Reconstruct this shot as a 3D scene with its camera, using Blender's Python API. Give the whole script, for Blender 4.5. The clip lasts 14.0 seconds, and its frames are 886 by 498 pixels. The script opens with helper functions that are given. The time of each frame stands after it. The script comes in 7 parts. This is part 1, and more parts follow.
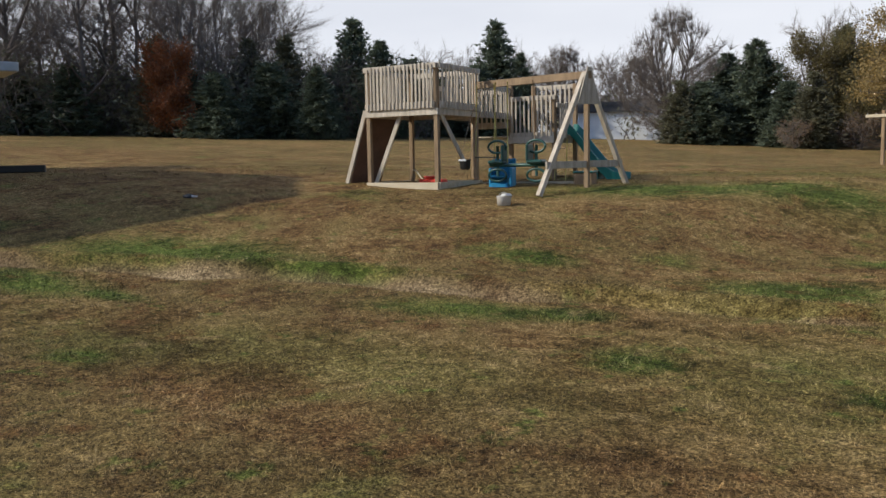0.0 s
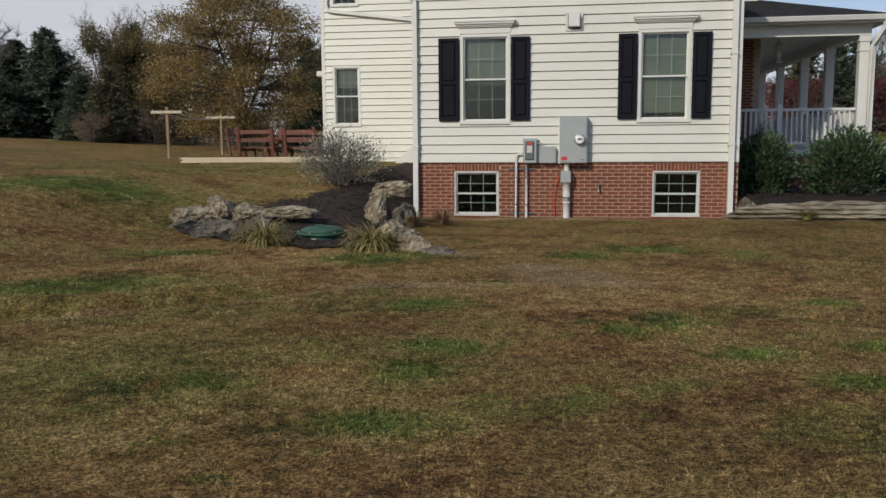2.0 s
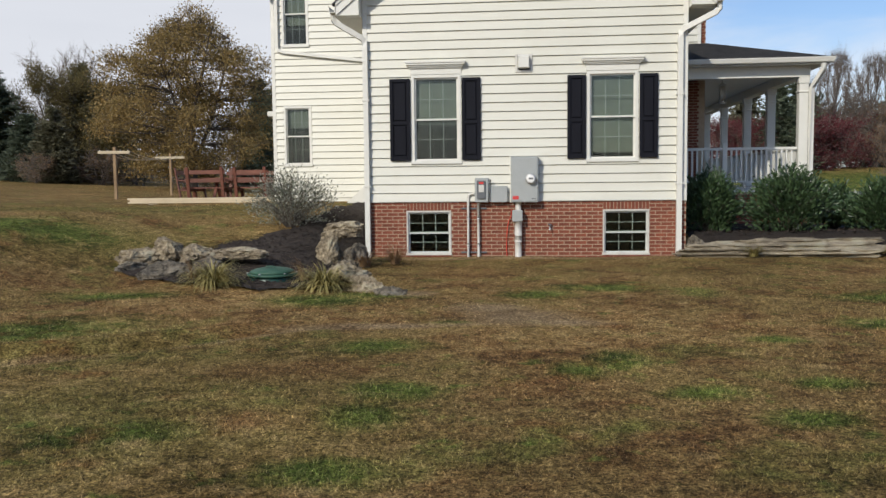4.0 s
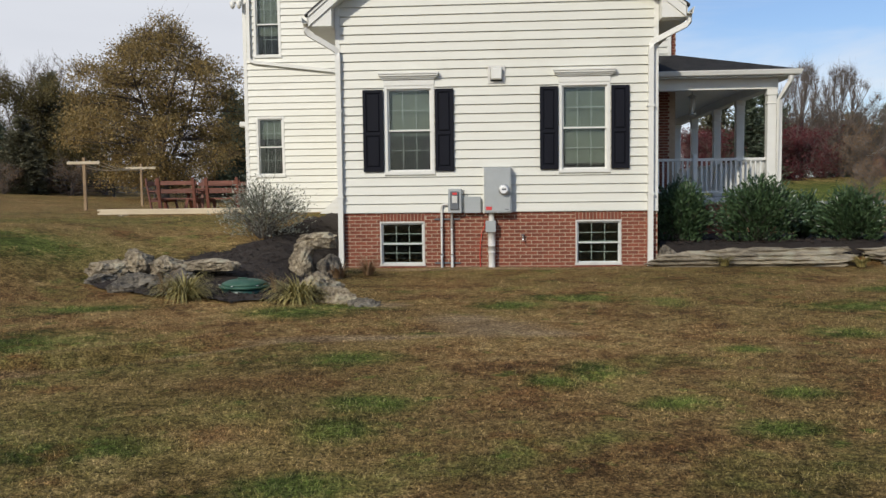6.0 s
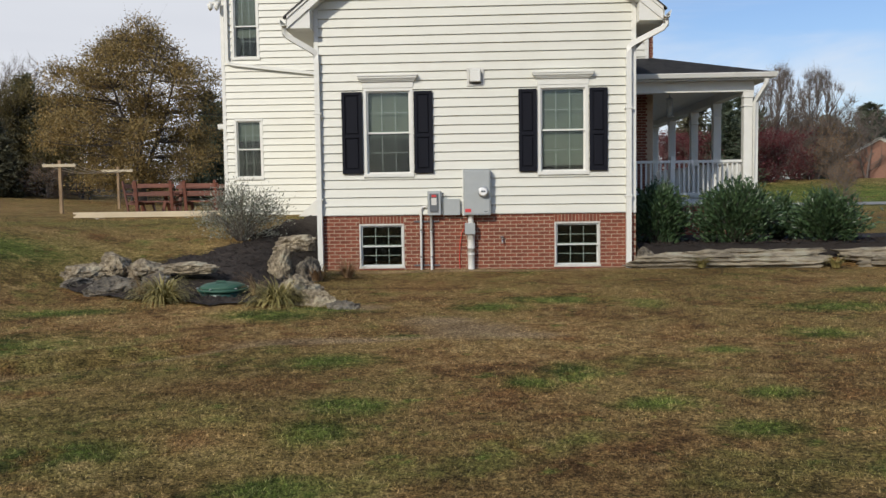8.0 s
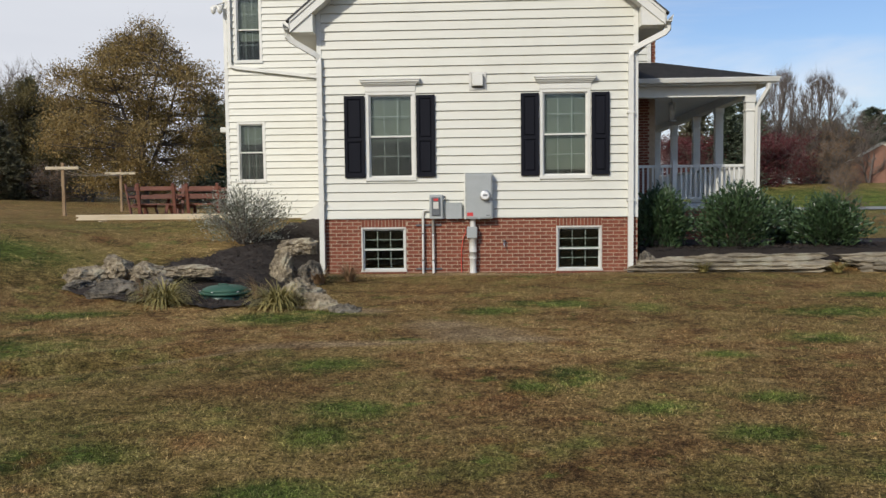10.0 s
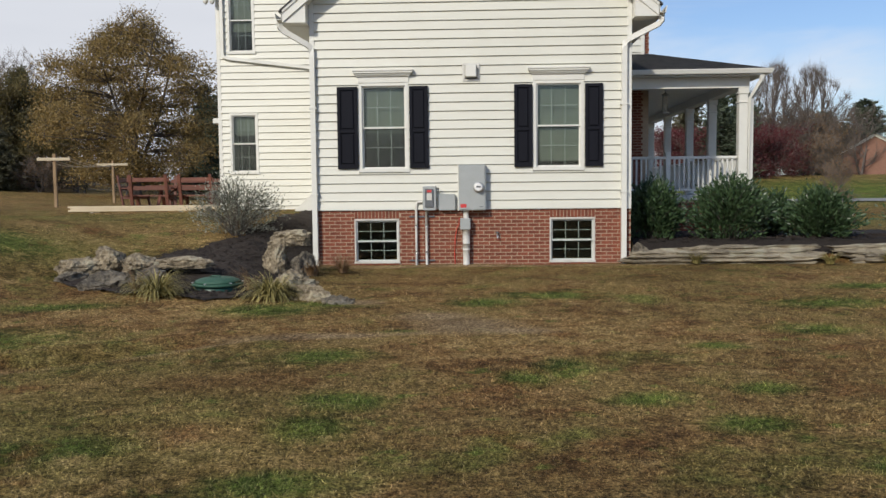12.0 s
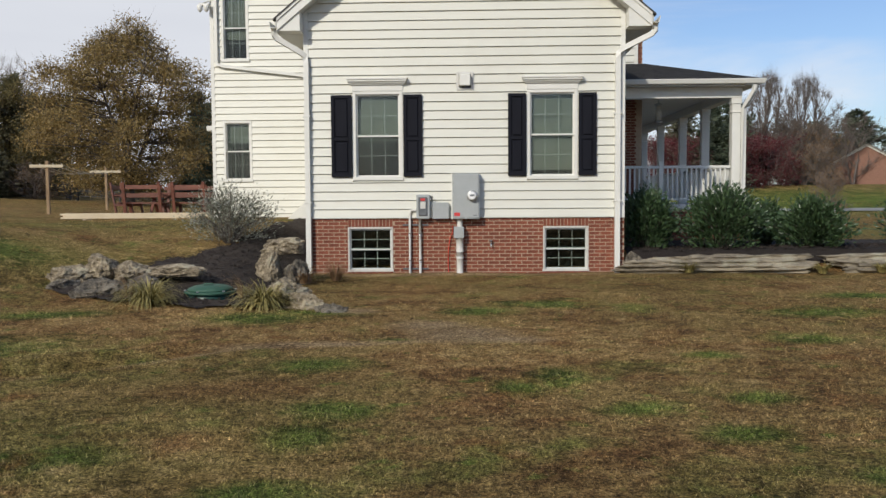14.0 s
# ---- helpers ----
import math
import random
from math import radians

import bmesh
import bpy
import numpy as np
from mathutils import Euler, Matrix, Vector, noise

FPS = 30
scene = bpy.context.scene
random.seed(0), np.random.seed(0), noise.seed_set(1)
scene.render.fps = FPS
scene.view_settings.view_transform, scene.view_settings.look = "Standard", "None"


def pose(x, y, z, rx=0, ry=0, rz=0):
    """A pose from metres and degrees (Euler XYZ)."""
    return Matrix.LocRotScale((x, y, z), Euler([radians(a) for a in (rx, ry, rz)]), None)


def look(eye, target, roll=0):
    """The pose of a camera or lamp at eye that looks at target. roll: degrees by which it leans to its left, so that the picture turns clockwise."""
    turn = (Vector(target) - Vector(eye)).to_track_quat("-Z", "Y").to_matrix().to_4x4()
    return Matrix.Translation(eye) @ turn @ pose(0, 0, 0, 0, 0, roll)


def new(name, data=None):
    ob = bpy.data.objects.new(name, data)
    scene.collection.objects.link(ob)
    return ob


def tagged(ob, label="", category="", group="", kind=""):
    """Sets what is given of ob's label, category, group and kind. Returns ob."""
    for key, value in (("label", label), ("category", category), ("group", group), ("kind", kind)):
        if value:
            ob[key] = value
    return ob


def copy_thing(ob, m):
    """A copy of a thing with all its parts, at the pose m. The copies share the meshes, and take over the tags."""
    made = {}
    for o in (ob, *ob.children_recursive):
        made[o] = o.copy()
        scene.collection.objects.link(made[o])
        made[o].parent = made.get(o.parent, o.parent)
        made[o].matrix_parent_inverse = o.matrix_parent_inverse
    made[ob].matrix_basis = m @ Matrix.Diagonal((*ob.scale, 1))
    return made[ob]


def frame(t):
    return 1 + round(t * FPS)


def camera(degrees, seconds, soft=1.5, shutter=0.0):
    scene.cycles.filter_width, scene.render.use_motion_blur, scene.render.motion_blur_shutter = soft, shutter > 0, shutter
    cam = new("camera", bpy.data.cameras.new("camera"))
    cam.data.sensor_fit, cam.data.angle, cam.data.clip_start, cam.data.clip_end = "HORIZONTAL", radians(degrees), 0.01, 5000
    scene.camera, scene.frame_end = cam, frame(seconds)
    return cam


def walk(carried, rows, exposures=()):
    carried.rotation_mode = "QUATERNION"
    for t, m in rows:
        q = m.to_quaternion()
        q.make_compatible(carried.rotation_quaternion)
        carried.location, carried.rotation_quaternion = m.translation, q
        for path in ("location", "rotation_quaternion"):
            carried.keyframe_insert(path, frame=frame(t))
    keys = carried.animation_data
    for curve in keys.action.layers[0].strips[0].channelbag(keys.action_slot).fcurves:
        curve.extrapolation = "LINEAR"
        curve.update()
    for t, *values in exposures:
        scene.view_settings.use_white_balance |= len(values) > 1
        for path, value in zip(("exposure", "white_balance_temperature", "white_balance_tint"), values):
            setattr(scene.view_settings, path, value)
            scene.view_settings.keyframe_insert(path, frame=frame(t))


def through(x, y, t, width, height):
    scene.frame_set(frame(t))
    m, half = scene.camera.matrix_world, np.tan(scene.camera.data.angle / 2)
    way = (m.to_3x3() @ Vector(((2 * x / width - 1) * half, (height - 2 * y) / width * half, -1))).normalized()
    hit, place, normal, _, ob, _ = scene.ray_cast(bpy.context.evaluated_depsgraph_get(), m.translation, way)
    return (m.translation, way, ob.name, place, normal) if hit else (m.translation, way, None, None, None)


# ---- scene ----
cam = camera(54.6, 14.0)

PATH = [
    (0, (2.638, -16.45, 1.376), (1.05, -15.251, 1.169), -1.1),
    (0.5, (2.76, -16.251, 1.348), (1.527, -14.696, 1.096), -0.7),
    (0.7, (2.807, -16.194, 1.33), (1.728, -14.53, 1.074), -0.4),
    (0.9, (2.853, -16.174, 1.328), (1.928, -14.419, 1.068), -0.3),
    (1, (2.873, -16.159, 1.332), (2.024, -14.367, 1.074), -0.3),
    (1.3, (2.934, -16.104, 1.338), (2.298, -14.226, 1.077), -0.2),
    (1.5, (2.947, -16.117, 1.339), (2.435, -14.201, 1.083), -0.3),
    (2, (2.979, -16.103, 1.345), (2.665, -14.142, 1.104), -0.4),
    (2.5, (2.998, -16.079, 1.35), (2.741, -14.109, 1.122), -0.5),
    (3, (2.99, -16.056, 1.345), (2.752, -14.08, 1.15), -0.5),
    (5.5, (2.988, -16.021, 1.376), (2.826, -14.033, 1.241), -0.8),
    (6, (2.99, -16.03, 1.373), (2.844, -14.04, 1.243), -0.7),
    (6.5, (2.999, -16.042, 1.372), (2.869, -14.05, 1.242), -0.6),
    (7, (2.994, -16.031, 1.368), (2.884, -14.038, 1.238), -0.7),
    (7.5, (2.999, -16.033, 1.37), (2.903, -14.04, 1.24), -0.7),
    (8, (2.996, -16.033, 1.37), (2.897, -14.04, 1.245), -0.8),
    (10.5, (3.002, -16.05, 1.377), (2.898, -14.056, 1.26), -0.6),
    (11, (3.002, -16.051, 1.378), (2.901, -14.057, 1.253), -0.6),
    (11.5, (2.999, -16.043, 1.369), (2.904, -14.05, 1.234), -0.6),
    (12, (3.006, -16.036, 1.376), (2.917, -14.043, 1.239), -0.6),
    (12.5, (3.0, -16.033, 1.371), (2.917, -14.039, 1.236), -0.6),
    (13, (3.002, -16.023, 1.373), (2.931, -14.029, 1.244), -0.5),
    (13.5, (3.008, -16.034, 1.384), (2.937, -14.039, 1.263), -0.5),
    (14, (3.007, -16.029, 1.379), (2.933, -14.034, 1.261), -0.4),
]
walk(cam, [(t, look(eye, target, roll)) for t, eye, target, roll in PATH],
     [(0, 0.18), (0.5, 0.12), (1.0, -0.05), (1.5, -0.15), (2.0, -0.35), (2.5, -0.1), (3.0, 0.14), (3.6, 0.04), (5.5, -0.04), (14.0, -0.05)])

# ---- world, sun, exposure ----
SUN_AZ, SUN_EL = radians(209), radians(31)      # the sun stands behind the camera, to its left


def sun_way():
    return Vector((math.sin(SUN_AZ) * math.cos(SUN_EL), math.cos(SUN_AZ) * math.cos(SUN_EL), math.sin(SUN_EL)))


world = bpy.data.worlds.new("world")
scene.world = world
world.use_nodes = True
wt = world.node_tree
wt.nodes.clear()
w_out = wt.nodes.new("ShaderNodeOutputWorld")
w_bg = wt.nodes.new("ShaderNodeBackground")
w_sky = wt.nodes.new("ShaderNodeTexSky")
w_sky.sky_type, w_sky.sun_disc = "NISHITA", False
w_sky.sun_elevation, w_sky.sun_rotation = SUN_EL, SUN_AZ
w_sky.air_density, w_sky.dust_density = 1.0, 1.2
w_co = wt.nodes.new("ShaderNodeTexCoord")
w_map = wt.nodes.new("ShaderNodeMapping")
w_map.inputs["Scale"].default_value = (1.0, 1.0, 5.0)
w_no = wt.nodes.new("ShaderNodeTexNoise")
w_no.inputs["Scale"].default_value, w_no.inputs["Detail"].default_value, w_no.inputs["Roughness"].default_value = 1.7, 7, 0.55
w_no.inputs["Distortion"].default_value = 0.4
w_dot = wt.nodes.new("ShaderNodeVectorMath")
w_dot.operation = "DOT_PRODUCT"
w_dot.inputs[1].default_value = (-0.72, 0.10, -0.5)
w_grad = wt.nodes.new("ShaderNodeMath")
w_grad.operation = "ADD"
w_grad.inputs[1].default_value = 0.07
w_add = wt.nodes.new("ShaderNodeMath")
w_add.operation = "ADD"
w_ramp = wt.nodes.new("ShaderNodeMapRange")
w_ramp.inputs["From Min"].default_value, w_ramp.inputs["From Max"].default_value = 0.34, 0.68
w_ramp.interpolation_type = "SMOOTHSTEP"
w_mix = wt.nodes.new("ShaderNodeMix")
w_mix.data_type = "RGBA"
w_no2 = wt.nodes.new("ShaderNodeTexNoise")
w_no2.inputs["Scale"].default_value, w_no2.inputs["Detail"].default_value = 1.1, 5
w_cl = wt.nodes.new("ShaderNodeValToRGB")
w_cl.color_ramp.elements[0].position, w_cl.color_ramp.elements[0].color = 0.3, (6.7, 7.0, 7.7, 1)
w_cl.color_ramp.elements[1].position, w_cl.color_ramp.elements[1].color = 0.7, (8.7, 8.9, 9.4, 1)
L_ = wt.links.new
L_(w_co.outputs["Generated"], w_map.inputs["Vector"])
L_(w_map.outputs["Vector"], w_no.inputs["Vector"])
L_(w_map.outputs["Vector"], w_no2.inputs["Vector"])
L_(w_co.outputs["Generated"], w_dot.inputs[0])
L_(w_dot.outputs["Value"], w_grad.inputs[0])
L_(w_no.outputs["Fac"], w_add.inputs[0])
L_(w_grad.outputs[0], w_add.inputs[1])
L_(w_add.outputs[0], w_ramp.inputs["Value"])
L_(w_ramp.outputs["Result"], w_mix.inputs["Factor"])
w_gain = wt.nodes.new("ShaderNodeVectorMath")
w_gain.operation = "MULTIPLY"
w_gain.inputs[1].default_value = (1.0, 1.12, 1.36)
L_(w_sky.outputs["Color"], w_gain.inputs[0])
L_(w_gain.outputs["Vector"], w_mix.inputs["A"])
L_(w_no2.outputs["Fac"], w_cl.inputs["Fac"])
L_(w_cl.outputs["Color"], w_mix.inputs["B"])
L_(w_mix.outputs["Result"], w_bg.inputs["Color"])
L_(w_bg.outputs["Background"], w_out.inputs["Surface"])
w_bg.inputs["Strength"].default_value = 0.10

sun = new("sun", bpy.data.lights.new("sun", "SUN"))
sun.data.energy, sun.data.angle, sun.data.color = 3.2, radians(1.2), (1.0, 0.935, 0.81)
sun.matrix_world = look(sun_way() * 60, (0, 0, 0))


# ---- materials ----
def nodes_of(name):
    m = bpy.data.materials.new(name)
    m.use_nodes = True
    t = m.node_tree
    return m, t, t.nodes["Principled BSDF"]


def ramp_node(t, stops):
    r = t.nodes.new("ShaderNodeValToRGB")
    while len(r.color_ramp.elements) < len(stops):
        r.color_ramp.elements.new(0.5)
    for e, (p, c) in zip(r.color_ramp.elements, stops):
        e.position, e.color = p, (*c, 1)
    return r


def noise_node(t, scale, detail=4, vector=None, rough=0.55, stretch=None):
    n = t.nodes.new("ShaderNodeTexNoise")
    n.inputs["Scale"].default_value, n.inputs["Detail"].default_value, n.inputs["Roughness"].default_value = scale, detail, rough
    if vector is None:
        c = t.nodes.new("ShaderNodeTexCoord")
        vector = c.outputs["Object"]
    if stretch:
        mp = t.nodes.new("ShaderNodeMapping")
        mp.inputs["Scale"].default_value = stretch
        t.links.new(vector, mp.inputs["Vector"])
        vector = mp.outputs["Vector"]
    t.links.new(vector, n.inputs["Vector"])
    return n


def mixc(t, fac, a, b, mode="MIX"):
    m = t.nodes.new("ShaderNodeMix")
    m.data_type, m.blend_type = "RGBA", mode
    for key, v in (("Factor", fac), ("A", a), ("B", b)):
        if isinstance(v, (int, float)):
            m.inputs[key].default_value = v
        elif isinstance(v, tuple):
            m.inputs[key].default_value = (*v, 1)
        else:
            t.links.new(v, m.inputs[key])
    return m.outputs["Result"]


def bump(t, b, height, strength, distance):
    n = t.nodes.new("ShaderNodeBump")
    n.inputs["Strength"].default_value, n.inputs["Distance"].default_value = strength, distance
    t.links.new(height, n.inputs["Height"])
    t.links.new(n.outputs["Normal"], b.inputs["Normal"])


def surface(name, c1, c2, scale=6, rough=0.6, metal=0.0, fine=60, relief=0.3, dist=0.004, stretch=None, each=0.0, dirt=None, dirt_scale=1.3):
    """Two colours mixed by a broad and a fine grain; each: how far single pieces differ; dirt: a third colour in broad stains."""
    m, t, b = nodes_of(name)
    n1, n2 = noise_node(t, scale, 5, stretch=stretch), noise_node(t, fine, 4, stretch=stretch)
    f = t.nodes.new("ShaderNodeMath")
    f.operation = "MULTIPLY_ADD"
    t.links.new(n1.outputs["Fac"], f.inputs[0])
    f.inputs[1].default_value = 0.6
    g = t.nodes.new("ShaderNodeMath")
    g.operation = "MULTIPLY"
    g.inputs[1].default_value = 0.4
    t.links.new(n2.outputs["Fac"], g.inputs[0])
    t.links.new(g.outputs[0], f.inputs[2])
    r = ramp_node(t, [(0.32, c1), (0.68, c2)])
    t.links.new(f.outputs[0], r.inputs["Fac"])
    col = r.outputs["Color"]
    if dirt:
        n3 = noise_node(t, dirt_scale, 6, rough=0.65)
        dr = t.nodes.new("ShaderNodeMapRange")
        dr.inputs["From Min"].default_value, dr.inputs["From Max"].default_value = 0.52, 0.75
        t.links.new(n3.outputs["Fac"], dr.inputs["Value"])
        col = mixc(t, dr.outputs["Result"], col, dirt)
    if each:
        o = t.nodes.new("ShaderNodeObjectInfo")
        gi = t.nodes.new("ShaderNodeNewGeometry")
        s = t.nodes.new("ShaderNodeMath")
        s.operation = "ADD"
        t.links.new(o.outputs["Random"], s.inputs[0])
        t.links.new(gi.outputs["Random Per Island"], s.inputs[1])
        h = t.nodes.new("ShaderNodeHueSaturation")
        mr = t.nodes.new("ShaderNodeMapRange")
        mr.inputs["From Max"].default_value = 2.0
        mr.inputs["To Min"].default_value, mr.inputs["To Max"].default_value = 1 - each, 1 + each
        t.links.new(s.outputs[0], mr.inputs["Value"])
        t.links.new(mr.outputs["Result"], h.inputs["Value"])
        t.links.new(col, h.inputs["Color"])
        col = h.outputs["Color"]
    t.links.new(col, b.inputs["Base Color"])
    b.inputs["Roughness"].default_value, b.inputs["Metallic"].default_value = rough, metal
    if relief:
        bump(t, b, f.outputs[0], relief, dist)
    return m


def foliage(name, dark, light, rough=0.5, scale=0.5, through=0.25):
    """Leaves: each one its own tone, with a broad change over the crown, letting some light through."""
    m, t, b = nodes_of(name)
    gi = t.nodes.new("ShaderNodeNewGeometry")
    n = noise_node(t, scale, 3)
    s = t.nodes.new("ShaderNodeMath")
    s.operation = "MULTIPLY_ADD"
    s.inputs[1].default_value = 0.55
    t.links.new(gi.outputs["Random Per Island"], s.inputs[0])
    k = t.nodes.new("ShaderNodeMath")
    k.operation = "MULTIPLY"
    k.inputs[1].default_value = 0.5
    t.links.new(n.outputs["Fac"], k.inputs[0])
    t.links.new(k.outputs[0], s.inputs[2])
    mid = tuple((a + c) / 2 for a, c in zip(dark, light))
    r = ramp_node(t, [(0.15, dark), (0.5, mid), (0.85, light)])
    t.links.new(s.outputs[0], r.inputs["Fac"])
    t.links.new(r.outputs["Color"], b.inputs["Base Color"])
    b.inputs["Roughness"].default_value = rough
    tr = t.nodes.new("ShaderNodeBsdfTranslucent")
    t.links.new(r.outputs["Color"], tr.inputs["Color"])
    mx = t.nodes.new("ShaderNodeMixShader")
    mx.inputs["Fac"].default_value = through
    t.links.new(b.outputs[0], mx.inputs[1])
    t.links.new(tr.outputs[0], mx.inputs[2])
    t.links.new(mx.outputs[0], t.nodes["Material Output"].inputs["Surface"])
    return m


def glass_material(name):
    m, t, b = nodes_of(name)
    t.nodes.remove(b)
    fr = t.nodes.new("ShaderNodeFresnel")
    fr.inputs["IOR"].default_value = 1.5
    gl = t.nodes.new("ShaderNodeBsdfGlossy")
    gl.inputs["Roughness"].default_value = 0.02
    tp = t.nodes.new("ShaderNodeBsdfTransparent")
    tp.inputs["Color"].default_value = (0.72, 0.78, 0.76, 1)
    mx = t.nodes.new("ShaderNodeMixShader")
    t.links.new(fr.outputs[0], mx.inputs["Fac"])
    t.links.new(tp.outputs[0], mx.inputs[1])
    t.links.new(gl.outputs[0], mx.inputs[2])
    t.links.new(mx.outputs[0], t.nodes["Material Output"].inputs["Surface"])
    return m


def math2(t, op, a, b_=None, c=None):
    n = t.nodes.new("ShaderNodeMath")
    n.operation = op
    for i, v in enumerate((a, b_, c)):
        if v is None:
            continue
        if isinstance(v, (int, float)):
            n.inputs[i].default_value = v
        else:
            t.links.new(v, n.inputs[i])
    return n.outputs[0]


# worn green, bare and red-brown places of the lawn: x, y, half length, half width, turn in degrees
GREEN = [(-8.8, -14.2, 1.5, 0.50, 15), (-7.5, -13.7, 0.7, 0.25, 20), (-9.6, -12.2, 1.9, 0.85, 35), (-8.4, -11.6, 1.2, 0.5, 35), (-6.9, -11.1, 1.2, 0.3, 25), (-3.9, -11.2, 1.1, 0.45, 25), (-5.5, -8.9, 0.6, 0.35, 20),
         (-3.1, -10.7, 0.5, 0.35, 20), (-1.5, -11.6, 0.4, 0.35, 0), (-2.2, -8.0, 1.3, 0.75, 25), (-7.0, -3.8, 2.6, 0.9, 35), (-5.6, -2.6, 2.2, 1.0, 30), (-4.7, -14.7, 0.4, 0.25, 20),
         (4.0, -4.4, 0.75, 0.4, 0), (3.1, -5.1, 0.5, 0.35, 10), (0.35, -5.75, 0.75, 0.5, -10), (1.0, -5.3, 0.6, 0.25, -15), (-0.07, -8.2, 0.25, 0.2, 0), (-2.5, -5.3, 0.8, 0.35, 10), (3.35, -9.35, 0.22, 0.28, 0), (3.75, -9.0, 0.25, 0.45, 0),
         (4.2, -10.0, 0.35, 0.2, 10), (4.7, -10.6, 0.3, 0.22, 0), (7.4, -5.2, 0.8, 0.35, 0), (1.85, -10.7, 0.35, 0.3, 0), (1.6, -8.5, 0.45, 0.3, 0), (2.15, -7.25, 0.28, 0.12, 0), (1.9, -11.7, 0.45, 0.3, 0), (5.2, -8.0, 0.3, 0.2, 0),
         (5.1, -9.7, 0.28, 0.2, 20), (2.0, -10.0, 0.4, 0.3, 0), (5.3, -11.5, 0.3, 0.25, 0), (0.5, -11.1, 0.6, 0.35, 20), (25, 30, 20, 11, 0), (6.5, -7.0, 0.5, 0.3, 0), (8.6, -3.6, 0.9, 0.3, 0)]
BARE = [(2.85, -6.9, 0.55, 0.5, 0), (2.5, -6.3, 0.45, 0.4, 0), (1.3, -7.5, 0.9, 0.16, 8), (2.8, -0.3, 3.2, 0.22, 0), (1.45, -5.1, 0.3, 0.3, 0), (3.3, -7.2, 0.5, 0.2, 0)]
RUST = [(-0.5, -8.65, 0.9, 0.22, 20), (-2.9, -4.4, 0.9, 0.4, 10), (-5.8, -13.8, 1.2, 0.5, 20), (-8.7, -8.8, 1.4, 0.5, 30), (-11.4, -9.4, 1.3, 0.7, 30), (-2.6, -14.1, 1.3, 0.6, 20), (-0.1, -7.5, 0.8, 0.35, 15), (1.2, -10.8, 0.6, 0.3, 0),
        (3.2, -9.8, 0.5, 0.25, 0), (1.0, -9.4, 0.7, 0.35, 0), (1.9, -2.6, 0.9, 0.9, 0), (-18, -9, 5, 3, 20), (-32, -8, 9, 4, 10)]
LUSH = [(22, 34, 16, 9, 0), (15, 9, 6, 5, 0), (-5.2, -2.4, 4.2, 1.7, 20), (-6.8, 2.6, 4.5, 2.0, 10), (0.0, -11.0, 2.0, 1.4, 0), (-4.0, -13.6, 3.6, 0.9, 20), (-1.5, -9.0, 2.6, 0.9, 10), (-8.0, -4.6, 2.5, 1.0, 30)]
# the washed-out trench that winds from the west to the bare soil by the house
DITCH = [(-15.0, -16.6), (-9.9, -13.7), (-7.3, -11.65), (-3.8, -9.98), (-1.0, -8.75), (0.8, -7.65), (2.6, -7.3)]


def ditch_off(x, y):
    """How far a spot lies to the left of the trench's line, and how far along it."""
    best, where, done = np.full(np.shape(x), 1e9), np.zeros(np.shape(x)), 0.0
    for (ax, ay), (bx, by) in zip(DITCH, DITCH[1:]):
        n = math.hypot(bx - ax, by - ay)
        ux, uy = (bx - ax) / n, (by - ay) / n
        a = np.clip((x - ax) * ux + (y - ay) * uy, 0, n)
        dx, dy = x - ax - a * ux, y - ay - a * uy
        d = np.hypot(dx, dy) * np.where(ux * dy - uy * dx >= 0, 1, -1)
        near = np.abs(d) < np.abs(best)
        best, where = np.where(near, d, best), np.where(near, done + a, where)
        done += n
    return best + 0.09 * np.sin(where * 1.7) + 0.05 * np.sin(where * 4.1), where


def cover(x, y):
    """For each spot, how far it is from the middle of the next green, bare, rust-brown and lush patch, in the patch's own radii."""
    out = np.full((len(x), 4), 4.0)
    strips = [((ax + bx) / 2, (ay + by) / 2, math.hypot(bx - ax, by - ay) / 2 * 1.15, 0.26 if bx < -3 else 0.09, math.degrees(math.atan2(by - ay, bx - ax))) for (ax, ay), (bx, by) in zip(DITCH, DITCH[1:])]
    for k, rows in enumerate((GREEN, BARE + strips, RUST, LUSH)):
        for px, py, a, b, deg in rows:
            c, s = math.cos(radians(deg)), math.sin(radians(deg))
            u, w = (c * (x - px) + s * (y - py)) / a, (-s * (x - px) + c * (y - py)) / b
            out[:, k] = np.minimum(out[:, k], np.hypot(u, w))
    return out


def give_cover(me, x, y):
    me.attributes.new("cover", "FLOAT_COLOR", "POINT").data.foreach_set("color", cover(x, y).ravel())


